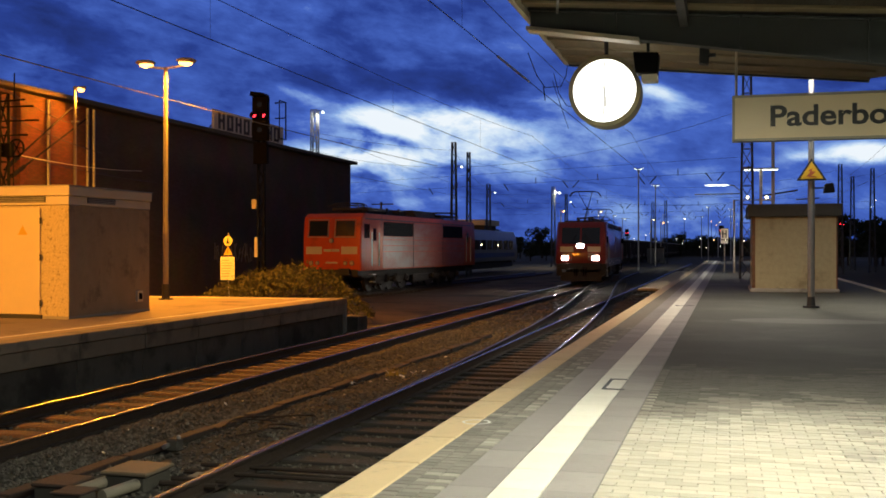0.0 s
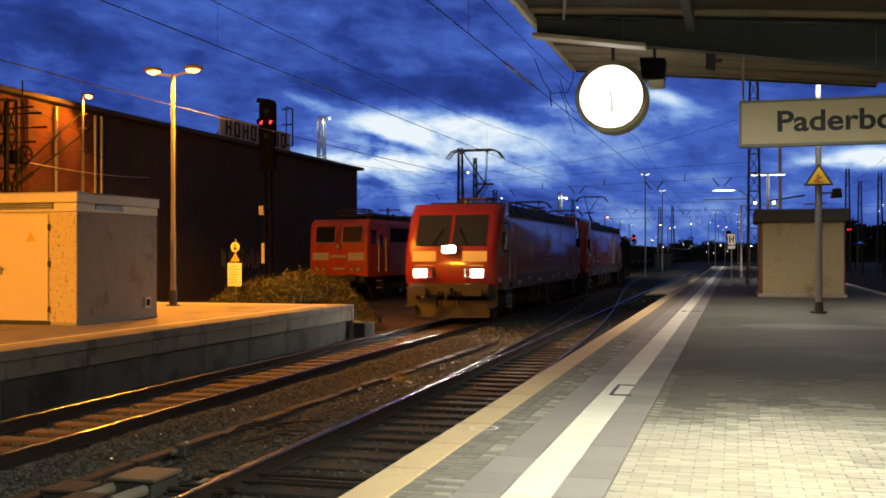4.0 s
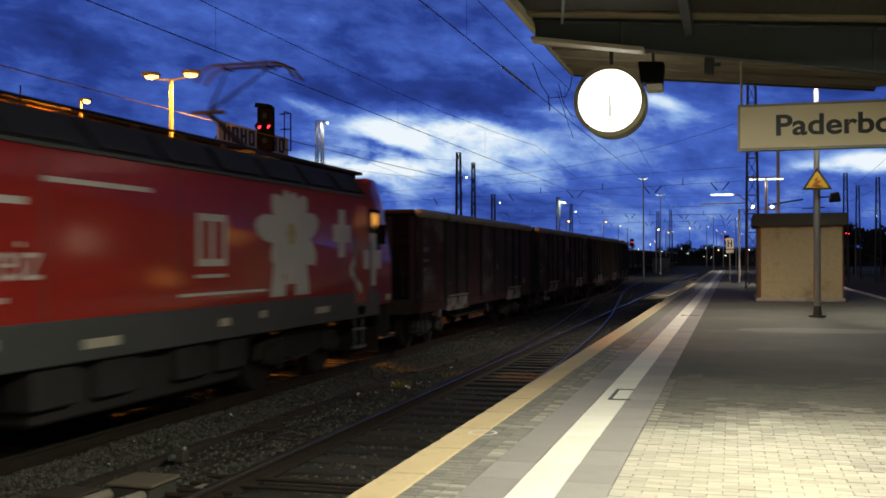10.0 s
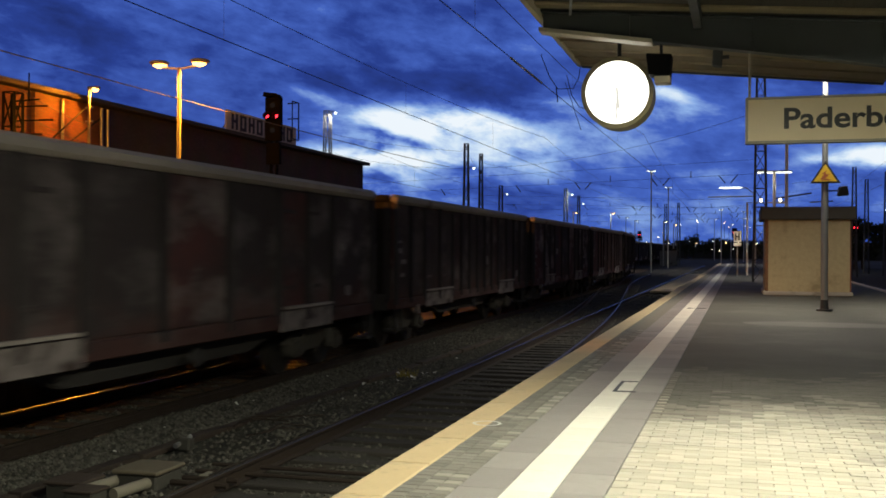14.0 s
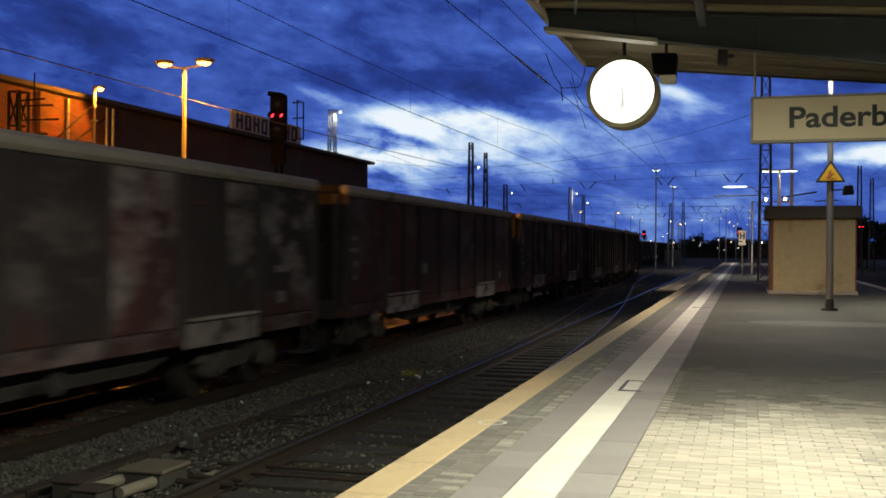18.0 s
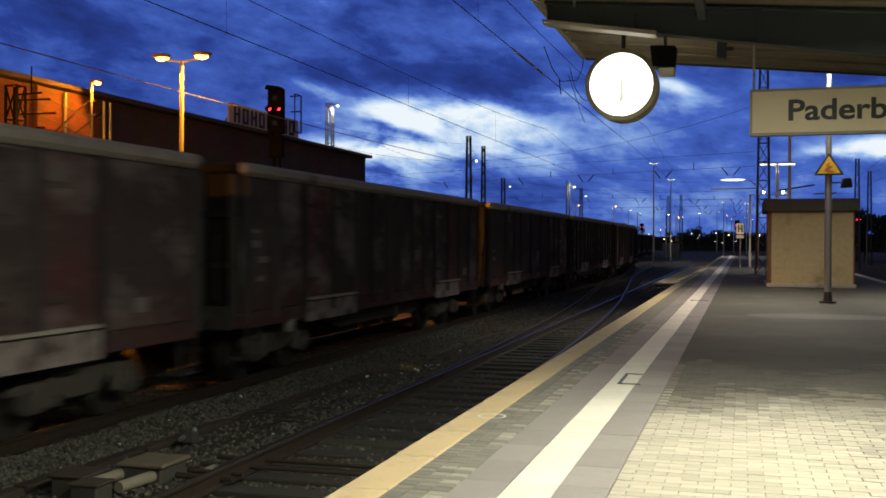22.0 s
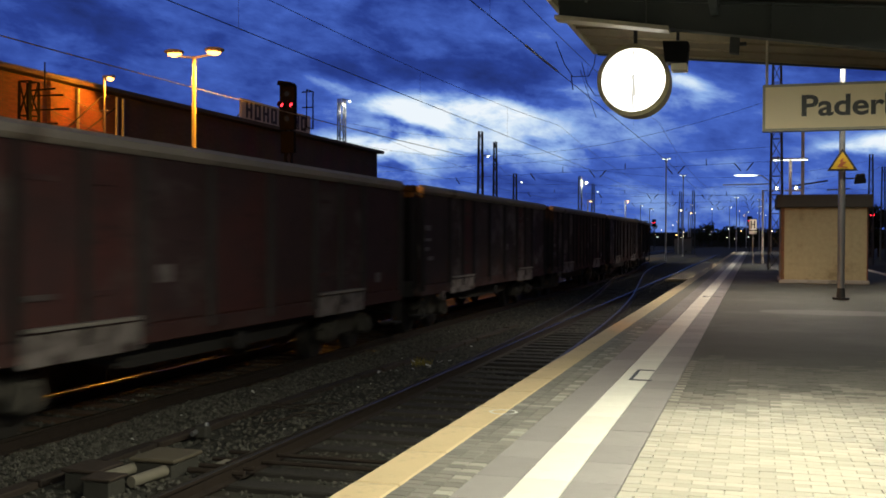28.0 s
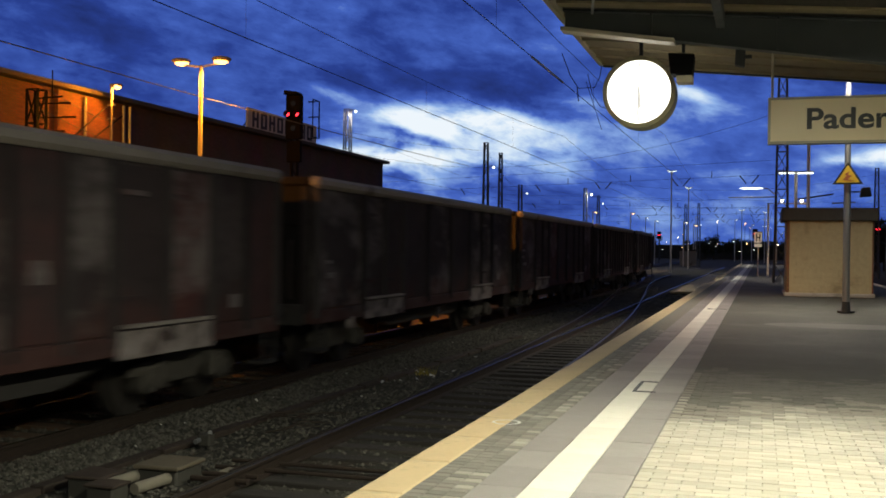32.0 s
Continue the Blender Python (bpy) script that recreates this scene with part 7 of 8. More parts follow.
# ---- parked electric locomotive and railcar on the sidings ----
def parked_loco():
    t = thing("parked_locomotive", -18.05, 46.3, RT, "old boxy red electric locomotive parked on a siding", "locomotive", rz=-2.9)
    L, hw = 19.0, 1.5
    me = hull([(0.0, 1.08), (0.0, 2.6), (0.14, 3.62), (0.45, 3.8), (L - 0.45, 3.8), (L - 0.14, 3.62), (L, 2.6), (L, 1.08)], hw, 0.06, 0.12)
    me.materials.append(M_ORANGE_RED)
    part("body", me, M_ORANGE_RED, t)
    for s in (-1, 1):
        f = part("cab_window", Geo().add([(x, y, z) for x, y, z in ((s * 0.22, -0.012, 2.72), (s * 1.16, -0.012, 2.72), (s * 1.16, 0.098, 3.44), (s * 0.22, 0.098, 3.44),
                                                                    (s * 0.22, 0.03, 2.72), (s * 1.16, 0.03, 2.72), (s * 1.16, 0.14, 3.44), (s * 0.22, 0.14, 3.44))],
                                         [(0, 1, 2, 3), (0, 4, 5, 1), (1, 5, 6, 2), (2, 6, 7, 3), (3, 7, 4, 0)]), M_GLASS, t, "dark cab window")
        fr = Geo()
        q = [(s * 0.17, -0.02, 2.67), (s * 1.21, -0.02, 2.67), (s * 1.21, 0.098, 3.49), (s * 0.17, 0.098, 3.49)]
        fr.tube(q + q[:1], 0.03, 6)
        part("frame", fr, M_WINFRAME, f, "pale metal window frame")
        part("bib_panel", Geo().box(min(s * 0.5, s * 1.32), -0.015, 1.86, max(s * 0.5, s * 1.32), 0.02, 2.22), M_BEIGEP, t, "beige panel")
        for x, r in ((1.05, 0.12), (0.72, 0.10)):
            h = part("headlight", Geo().cyl((s * x, 0.02, 1.44), (s * x, -0.06, 1.44), r, n=16), M_SKIRT, t)
            part("lens", Geo().cyl((s * x, -0.055, 1.44), (s * x, -0.068, 1.44), r * 0.8, n=16), M_LENS, h, "pale unlit lens")
        part("buffer", buffer_geo(s, 0.0, False), M_UNDER, t)
        part("buffer", buffer_geo(s, L, True), M_UNDER, t)
        part("number_bar", Geo().box(min(s * 0.02, s * 0.4), -0.012, 1.98, max(s * 0.02, s * 0.4), 0.015, 2.1), M_BEIGEP, t)
    part("number_bar", Geo().box(-0.3, -0.012, 1.42, 0.3, 0.015, 1.5), M_BEIGEP, t)
    tp = part("top_light", Geo().cyl((0, 0.05, 2.5), (0, -0.06, 2.5), 0.12, n=16), M_SKIRT, t)
    part("lens", Geo().cyl((0, -0.055, 2.5), (0, -0.068, 2.5), 0.095, n=16), M_LENS, tp)
    part("wiper", Geo().bar((0.95, -0.04, 2.74), (0.45, 0.02, 3.0), 0.025), M_BLACK, t)
    # sides: doors, rails, machine-room windows, ribs
    for s in (-1, 1):
        x = s * (hw + 0.006)

        def slab(name, y0, z0, y1, z1, m, label="", p=t, off=0.0, bv=0.0):
            return part(name, Geo().box(min(x + s * off, x - s * 0.02), y0, z0, max(x + s * off, x - s * 0.02), y1, z1), m, p, label, bevel=bv)
        for y0 in (1.35, L - 2.05):
            d = slab("cab_door", y0, 1.35, y0 + 0.7, 3.3, M_ORANGE_RED, bv=0.008)
            slab("door_window", y0 + 0.15, 2.5, y0 + 0.55, 3.1, M_GLASS, p=d, off=0.004)
            for q in (y0 - 0.12, y0 + 0.82):
                part("grab_rail", Geo().cyl((x + s * 0.06, q, 1.3), (x + s * 0.06, q, 2.9), 0.025, n=6), M_STEEL_W, t, "pale grab rail")
        slab("cab_window", 0.4, 2.62, 1.1, 3.3, M_GLASS, "cab side window")
        slab("machine_window", 2.9, 2.75, 7.2, 3.45, M_VENT, "long dark vent grille")
        slab("machine_window", 12.4, 2.75, 16.2, 3.45, M_VENT, "long dark vent grille")
        # headlight glare along the side is put into the paler panel colour
        slab("pale_side_panel", 2.8, 1.15, L - 2.4, 2.72, M_PALESIDE, "lower side, headlight glare in its paler colour")
        slab("pale_side_panel", 7.3, 2.74, 12.3, 3.46, M_PALESIDE, "panel with headlight glare in its paler colour")
        for z in (1.95, 2.25, 2.55):
            slab("side_rib", 2.8, z, L - 2.4, z + 0.04, M_ORANGE_RED, off=0.025)
        for y0 in (7.25, 12.3):
            slab("side_seam", y0, 1.15, y0 + 0.04, 3.5, M_SKIRT, off=0.012)
    part("gutter", Geo().box(-hw - 0.03, 0.6, 3.52, hw + 0.03, L - 0.6, 3.57), M_SKIRT, t)
    part("roof_deck", Geo().box(-1.2, 1.2, 3.8, 1.2, L - 1.2, 3.86), M_ROOFG, t)
    pantograph(t, 3.0, False, 1)
    pantograph(t, L - 3.0, False, -1)
    for k, y in enumerate((5.6, 7.4, 9.0, 10.6, 12.4)):
        part("roof_gear", Geo().box(-0.6, y, 3.86, 0.6, y + 0.9, 4.1 + 0.07 * (k % 2)).cyl((0.2, y + 1.1, 3.86), (0.2, y + 1.1, 4.28), 0.07, n=8), M_ROOFG, t, bevel=0.02)
    for y0, y1, zt in ((2.2, 4.6, 4.14), (L - 5.4, L - 2.4, 4.12)):
        part("pantograph_tray", Geo().box(-0.95, y0, 3.98, 0.95, y1, zt).box(-1.0, y0 - 0.5, 4.2, 1.0, y0 - 0.42, 4.26), M_PANTO, t, bevel=0.02)
    part("roof_hood", Geo().prism([(-1.25, 3.8), (1.25, 3.8), (0.95, 4.22), (-0.95, 4.22)], "y", 8.6, 12.0), M_ROOFG, t, "dark ventilation hood on the roof", bevel=0.04)
    part("main_switch", Geo().cyl((-0.2, 6.9, 3.86), (-0.2, 6.9, 4.62), 0.06, n=8).bar((-0.75, 6.9, 4.5), (0.5, 6.9, 4.5), 0.06), M_PANTO, t)
    for k in range(9):
        part("roof_insulator", Geo().cyl((-0.4, 4.6 + k * 1.2, 3.86), (-0.4, 4.6 + k * 1.2, 4.22), 0.06, 0.045, n=8), M_PANTO, t)
    part("roof_busbar", Geo().tube([(-0.4, 4.2, 4.25), (-0.4, 14.6, 4.25)], 0.025, 6), M_PANTO, t)
    part("buffer_beam", Geo().box(-1.35, -0.02, 0.82, 1.35, 0.4, 1.14), M_UNDER, t)
    part("coupling", coupling_geo(0.0, False), M_UNDER, t)
    part("underframe", Geo().box(-1.1, 1.0, 0.7, 1.1, L - 1.0, 1.1), M_UNDER, t)
    part("transformer", Geo().box(-1.15, 8.2, 0.3, 1.15, 10.9, 0.75), M_UNDER, t, bevel=0.05)
    wm = wheelset_mesh(0.6)
    n0 = len(ROLLING)
    for y in (3.6, 6.4, L - 6.4, L - 3.6):
        bogie(t, y, 1.9, wm, 0.6)
    del ROLLING[n0:]
    part("ladder", Geo().box(1.3, 1.5, 0.5, 1.5, 1.9, 0.54).box(1.3, 1.5, 0.85, 1.5, 1.9, 0.89), M_STEEL, t)


M_WINFRAME = mat("pale_window_metal", (0.42, 0.33, 0.27), 0.45, 0.3, var=0.15, scale=4, bump=0.03)
M_LENS = mat("milky_lens", (0.5, 0.42, 0.3), 0.2, var=0.1, bump=0)
M_VENT = mat("dark_vent_grille", (0.008, 0.008, 0.009), 0.7, 0.0, spec=0.08, var=0.3, scale=8, bump=0.5, bscale=30, stretch=(1, 0.1, 4))
M_PALESIDE = mat("headlit_red_side", (0.40, 0.105, 0.075), 0.4, var=0.25, scale=0.8, bump=0.05, bscale=10, stain=(0.40, 0.22, 0.18), stain_scale=0.5, stain_at=0.48, stretch=(1, 0.5, 1.5))
parked_loco()


def railcar():
    t = thing("railcar", -22.2, 77.0, RT, "silver-blue diesel railcar standing on a far siding", "train")
    L = 29.0
    me = hull([(0.0, 0.9), (0.1, 2.1), (0.9, 3.4), (1.6, 3.75), (L - 1.6, 3.75), (L - 0.9, 3.4), (L - 0.1, 2.1), (L, 0.9)], 1.42, 0.12, 0.5)
    me.materials.append(M_SILVER)
    part("body", me, M_SILVER, t)
    for y in np.arange(2.5, 26, 2.4):
        part("window", Geo().box(1.41, y, 2.0, 1.43, y + 2.0, 2.85), M_GLASS, t)
    for y in (6.2, 12.1, 19.0):
        part("window_light", Geo().box(1.425, y, 2.35, 1.435, y + 0.25, 2.5), M_LAMPY, t, "small cabin light")
    part("blue_band", Geo().box(1.41, 2.0, 1.3, 1.432, L - 2.0, 1.7), M_BLUE, t, "blue band")
    part("underframe", Geo().box(-1.2, 2, 0.3, 1.2, L - 2, 0.95), M_UNDER, t)


M_SILVER = mat("silver_blue_paint", (0.26, 0.28, 0.31), 0.4, 0.2, var=0.15, scale=1, bump=0.03)
M_BLUE = mat("blue_band_paint", (0.05, 0.10, 0.30), 0.4, var=0.15, bump=0.02)
railcar()


# ---- hut, lamp pole and plates on the platform ----
def platform_hut():
    t = thing("platform_hut", 0.82, 37.1, 0.0, "small rendered service hut with dark flat roof on the platform", "building")
    W, D = 2.72, 3.2
    part("wall", Geo().box(0, 0, 0.12, W, D, 2.55), M_SHED, t)
    part("plinth", Geo().box(-0.07, -0.07, 0, W + 0.07, D + 0.07, 0.13), M_CONC, t, bevel=0.02)
    part("roof", Geo().box(-0.16, -0.18, 2.55, W + 0.16, D + 0.18, 2.98), M_SHED_ROOF, t, "dark bitumen roof with deep edge", bevel=0.03)
    part("corner_strip", Geo().box(-0.012, -0.012, 0.13, 0.1, 0.1, 2.54), M_BRICKW, t, "reddish corner edge")
    part("corner_strip", Geo().box(W - 0.03, -0.012, 0.13, W + 0.012, 0.1, 2.54), M_BRICKW, t, "reddish corner edge")


platform_hut()


def pole_with_warning():
    t = thing("platform_lamp", 2.03, 27.7, 0.0, "grey platform lamp pole carrying a warning triangle", "lamp", "platform lamps")
    part("base", Geo().cyl((0, 0, 0), (0, 0, 0.05), 0.2, n=16).cyl((0, 0, 0.05), (0, 0, 0.28), 0.11, 0.09, n=14), M_STEEL_D, t)
    part("pole", Geo().cyl((0, 0, 0.28), (0, 0, 3.2), 0.085, n=14).cyl((0, 0, 3.2), (0, 0, 6.6), 0.075, 0.06, n=14), M_STEEL, t)
    part("crossarm", Geo().bar((-0.1, -0.9, 6.6), (-0.1, 0.9, 6.6), 0.06), M_STEEL, t)
    for s in (-1, 1):
        h = part("lamp_head", Geo().box(-0.16, s * 0.85 - 0.45, 6.55, 0.12, s * 0.85 + 0.45, 6.68), M_STEEL_W, t, bevel=0.03)
        part("lens", Geo().box(-0.13, s * 0.85 - 0.42, 6.525, 0.09, s * 0.85 + 0.42, 6.548), M_LAMPW, h, "lit lamp glass")
    w = part("warning_triangle", Geo().prism([(-0.36, 3.18), (0.36, 3.18), (0, 3.74)], "y", -0.125, -0.105), M_INK, t, "yellow warning triangle with black edge")
    part("face", Geo().prism([(-0.275, 3.225), (0.275, 3.225), (0, 3.655)], "y", -0.131, -0.126), M_YELLOW, w, "yellow enamel face")
    part("symbol", Geo().prism([(-0.12, 3.28), (-0.03, 3.40), (-0.08, 3.42), (0.03, 3.5), (0.0, 3.41), (0.1, 3.40), (-0.01, 3.30), (0.13, 3.27), (0.12, 3.255)], "y", -0.136, -0.132), M_REDMARK, w)
    sp = part("loudspeaker", Geo().prism([(0.28, 2.86), (0.56, 2.88), (0.52, 3.12), (0.32, 3.1)], "y", -0.12, 0.1), M_BLACK, t, "small black loudspeaker", bevel=0.02)
    part("bracket", Geo().bar((0.05, 0, 3.0), (0.32, 0, 3.0), 0.035), M_STEEL_D, sp)
    part("arm", Geo().bar((-0.35, 0.1, 2.72), (0.2, 0.1, 2.75), 0.03), M_STEEL_D, t)


M_REDMARK = mat("orange_symbol", (0.35, 0.10, 0.04), 0.5, var=0.1, bump=0)
pole_with_warning()


def halt_plate():
    t = thing("halt_sign", -0.16, 64.0, 0.0, "white halt plate lettered H on a post", "sign")
    part("post", Geo().cyl((0, 0, 0), (0, 0, 2.5), 0.04, n=10), M_STEEL, t)
    p = part("plate", Geo().box(-0.24, -0.09, 1.98, 0.24, -0.06, 2.66), M_INK, t, bevel=0.01)
    part("plate_face", Geo().box(-0.215, -0.098, 2.01, 0.215, -0.092, 2.63), M_WHITE_SLAB, p, "white face")
    part("letter", Geo().box(-0.13, -0.104, 2.1, -0.06, -0.1, 2.54).box(0.06, -0.104, 2.1, 0.13, -0.1, 2.54).box(-0.06, -0.104, 2.29, 0.06, -0.1, 2.36), M_INK, p, "black letter H")
    part("lower_plate", Geo().box(-0.22, -0.09, 1.76, 0.22, -0.06, 1.95), M_WHITE_SLAB, t)


halt_plate()


# ---- masts, overhead line ----
def lattice_mast(x, y, h, w0, w1, label, z0=-0.9, name="catenary_mast", m=None, lamp=None):
    t = thing(name, x, y, z0, label, "mast", "masts")
    m = m or M_MAST
    if y > 45:
        w0, w1 = w0 * 0.66, w1 * 0.66
    cs = [(-1, -1), (1, -1), (1, 1), (-1, 1)]
    for a, b in cs:
        part("leg", Geo().bar((a * w0 / 2, b * w0 / 2, 0), (a * w1 / 2, b * w1 / 2, h), 0.075), m, t)
    n = max(6, int(h / (0.9 if w0 < 0.8 else 1.0)))
    g = Geo()
    for k in range(n):
        za, zb = h * k / n, h * (k + 1) / n
        wa, wb = w0 + (w1 - w0) * k / n, w0 + (w1 - w0) * (k + 1) / n
        for i in range(4):
            (a, b), (c, d) = cs[i], cs[(i + 1) % 4]
            p0, p1 = (a * wa / 2, b * wa / 2, za), (c * wb / 2, d * wb / 2, zb)
            if k % 2:
                p0, p1 = (c * wa / 2, d * wa / 2, za), (a * wb / 2, b * wb / 2, zb)
            g.bar(p0, p1, 0.036)
            g.bar((a * wb / 2, b * wb / 2, zb), (c * wb / 2, d * wb / 2, zb), 0.03)
    part("lattice", g, m, t)
    if lamp:
        dx, dz = lamp
        a = part("lamp_arm", Geo().tube([(0, 0, dz), (dx * 0.6, 0, dz + 0.35), (dx, 0, dz + 0.3)], 0.035, 6), m, t)
        part("lamp_glass", Geo().ball((dx, 0, dz + 0.22), 0.10, 12, 6, 0.8), M_LAMPW, a, "burning white lamp")
    return t


# paler steel than other masts, its lamp's light put into the colour
lattice_mast(-28.0, 68.6, 12.1, 0.85, 0.6, "pale lattice mast with a burning lamp", lamp=(0.6, 11.7), m=M_STEEL)
lattice_mast(0.93, 53.1, 9.95, 1.0, 0.55, "tall dark lattice mast behind the hut", z0=0.0)
lattice_mast(-20.0, 76.7, 10.4, 0.75, 0.4, "dark lattice mast with a small lamp", lamp=(0.6, 8.3))
lattice_mast(-20.4, 83.0, 10.2, 0.6, 0.3, "slender dark lattice mast")
lattice_mast(-26.0, 115.2, 9.6, 0.8, 0.5, "lattice mast with a burning lamp", lamp=(0.75, 8.4))
lattice_mast(-20.9, 129.2, 10.0, 0.8, 0.5, "lattice mast with a burning lamp", lamp=(0.8, 9.0))
lattice_mast(-20.8, 139.4, 9.6, 0.7, 0.4, "slender dark lattice mast", lamp=(0.6, 8.3))
lattice_mast(9.9, 101.1, 10.0, 0.8, 0.4, "dark lattice mast east of the platform")
lattice_mast(12.7, 117.4, 9.9, 0.8, 0.4, "dark lattice mast east of the platform")
lattice_mast(13.4, 107.3, 10.0, 0.9, 0.4, "dark lattice mast east of the platform")
lattice_mast(-8.9, 160.0, 9.5, 0.7, 0.4, "slender dark lattice mast")
lattice_mast(-11.8, 175.0, 10.0, 0.8, 0.5, "slender dark lattice mast")


def tension_mast():
    """The mast beside the hall wall with arms, tension wheel and stays."""
    t = lattice_mast(-19.75, 25.05, 6.75, 0.44, 0.36, "dark lattice tension mast with wheel weights before the brick wall", m=M_BLACK)
    part("top_spike", Geo().cyl((0.45, 0.1, 6.5), (0.45, 0.1, 7.3), 0.022, n=6).bar((0, 0, 6.5), (0.8, 0.1, 6.55), 0.04), M_BLACK, t)
    for z, l in ((6.35, 0.75), (5.95, 0.9), (5.55, 0.6)):
        part("arm", Geo().bar((0, 0, z), (l, 0.25, z + 0.03), 0.035), M_BLACK, t)
        part("insulator", Geo().cyl((l * 0.8, 0.2, z + 0.03), (l * 1.2, 0.33, z + 0.04), 0.03, n=8), M_BLACK, t)
    w = Geo()
    wx, wz, wr = 0.52, 5.2, 0.24
    w.tube([(wx + wr * math.cos(i * math.pi / 10), 0.1, wz + wr * math.sin(i * math.pi / 10)) for i in range(21)], 0.03, 6)
    for k in range(3):
        a = k * math.pi / 3
        w.bar((wx - wr * math.cos(a), 0.1, wz - wr * math.sin(a)), (wx + wr * math.cos(a), 0.1, wz + wr * math.sin(a)), 0.025)
    part("tension_wheel", w, M_BLACK, t, "spoked tension wheel")
    part("tension_gear", Geo().box(0.05, 0.0, 4.95, 0.4, 0.2, 5.35), M_BLACK, t, bevel=0.03)
    part("weight_rod", Geo().cyl((0.42, 0.1, 3.3), (0.42, 0.1, 5.0), 0.02, n=6), M_BLACK, t)
    for k in range(5):
        part("weight", Geo().cyl((0.42, 0.1, 3.0 + 0.13 * k), (0.42, 0.1, 3.11 + 0.13 * k), 0.13, n=12), M_BLACK, t)
    # stays up to the lamp post and to the wall
    for p0, p1 in (((0.12, 0.1, 4.6), (-3.35, 8.15, 7.45)), ((0.18, 0.1, 4.3), (-4.3, 10.6, 7.45))):
        p0, p1 = Vector(p0), Vector(p1)
        part("stay", Geo().cyl(p0, p1, 0.03, n=6), M_BLACK, t)
        part("stay_insulator", Geo().cyl(p0.lerp(p1, 0.05), p0.lerp(p1, 0.17), 0.065, n=8), M_BLACK, t)


tension_mast()


def wire(name, pts, r, label, m=None):
    t = thing(name, 0, 0, 0, label, "cable", "overhead wires")
    part("wire", Geo().tube(pts, r, 5), m or M_CABLE, t)
    return t


def sag(a, b, d, n=10):
    a, b = Vector(a), Vector(b)
    return [tuple(a.lerp(b, i / n) - Vector((0, 0, d * 4 * (i / n) * (1 - i / n)))) for i in range(n + 1)]


SPANS = (-14.0, 46.0, 106.0, 166.0, 226.0)
for X, zc in ((X_FAR, 5.02), (X_NEAR, 4.98), (X_SIDE, 5.0), (7.05, 5.0)):
    ya, yb = (-14, 226) if X > -12 else (30, 226)
    wire("contact_wire", [(X + 0.2 * (1 if i % 2 else -1), y, zc) for i, y in enumerate(s for s in SPANS if ya <= s <= yb)] if X > -12 else [(X, 46, zc), (X, 226, zc)], 0.009, "thin overhead contact wire above the track", M_COPPER)
    for y0, y1 in zip(SPANS, SPANS[1:]):
        if y1 <= ya or (X == X_SIDE and y0 < 40):
            continue
        me_pts = sag((X, y0, 6.5), (X, y1, 6.5), 0.75, 12)
        w = wire("messenger_wire", me_pts, 0.007, "sagging messenger wire above the contact wire", M_COPPER)
        for k in (2, 4, 6, 8, 10):
            p = me_pts[k]
            part("dropper", Geo().cyl((p[0], p[1], zc), p, 0.0028, n=4), M_COPPER, w)
# head spans across all tracks, with steady arms
for (xl, yl), (xr, yr), zt in (((-28.0, 68.6), (0.93, 53.1), 8.3), ((-20.4, 83.0), (9.9, 101.1), 8.6), ((-26.0, 115.2), (13.4, 107.3), 8.6), ((-20.8, 139.4), (12.7, 117.4), 8.5)):
    h = thing("head_span", 0, 0, 0, "head span wires across the tracks with steady arms", "cable", "overhead wires")

    def span_y(x):
        return yl + (yr - yl) * (x - xl) / (xr - xl)
    part("span_wire", Geo().tube(sag((xl, yl, zt), (xr, yr, zt), 1.9, 16), 0.009, 5), M_CABLE, h)
    part("span_wire", Geo().tube([(xl, yl, 5.9), (xr, yr, 5.95)], 0.008, 5), M_CABLE, h)
    part("span_wire", Geo().tube([(xl, yl, 5.2), (xr, yr, 5.25)], 0.008, 5), M_CABLE, h)
    for X in (X_SIDE, -12.2, X_FAR, X_NEAR, -0.6):
        for k, dx in enumerate((-0.45, 0.45)):
            if k == 1 and X in (X_SIDE, -12.2):
                continue
            part("steady_arm", Geo().cyl((X + dx, span_y(X), 5.25), (X + dx * 0.3, span_y(X) - 0.2, 4.85), 0.028, n=6), M_STEEL_D, h)
        part("span_insulator", Geo().cyl((X + 1.6, span_y(X + 1.6), 5.2), (X + 1.6, span_y(X + 1.6), 5.55), 0.022, n=6), M_STEEL_D, h)
# insulated joint and hanging loops in the near wire
j = thing("section_joint", 0, 0, 0, "insulated joint with hanging jumper loops in the near wire", "overhead gear", "overhead wires")
part("insulator", Geo().cyl((X_NEAR + 0.016, 18.6, 4.98), (X_NEAR + 0.037, 21.6, 4.98), 0.022, n=8), M_STEEL_W, j)
part("jumper_loop", Geo().tube([(X_NEAR - 0.1, 22.2, 5.7), (X_NEAR + 0.05, 22.4, 5.25), (X_NEAR + 0.2, 22.6, 5.0), (X_NEAR + 0.5, 22.9, 5.05), (X_NEAR + 0.6, 23.0, 5.3), (X_NEAR + 0.66, 23.0, 5.7)], 0.01, 6), M_CABLE, j)
part("jumper_loop", Geo().tube([(X_NEAR + 0.25, 23.5, 5.45), (X_NEAR + 0.35, 23.6, 5.0), (X_NEAR + 0.5, 23.8, 4.75), (X_NEAR + 0.8, 24.2, 4.7), (X_NEAR + 0.9, 24.3, 4.95)], 0.009, 6), M_CABLE, j)
part("jumper", Geo().tube([(X_NEAR + 0.3, 23.0, 5.2), (X_NEAR + 0.45, 24.4, 4.3)], 0.007, 5).tube([(X_NEAR + 0.2, 22.4, 5.0), (X_NEAR + 0.22, 22.5, 4.7)], 0.012, 6), M_CABLE, j)
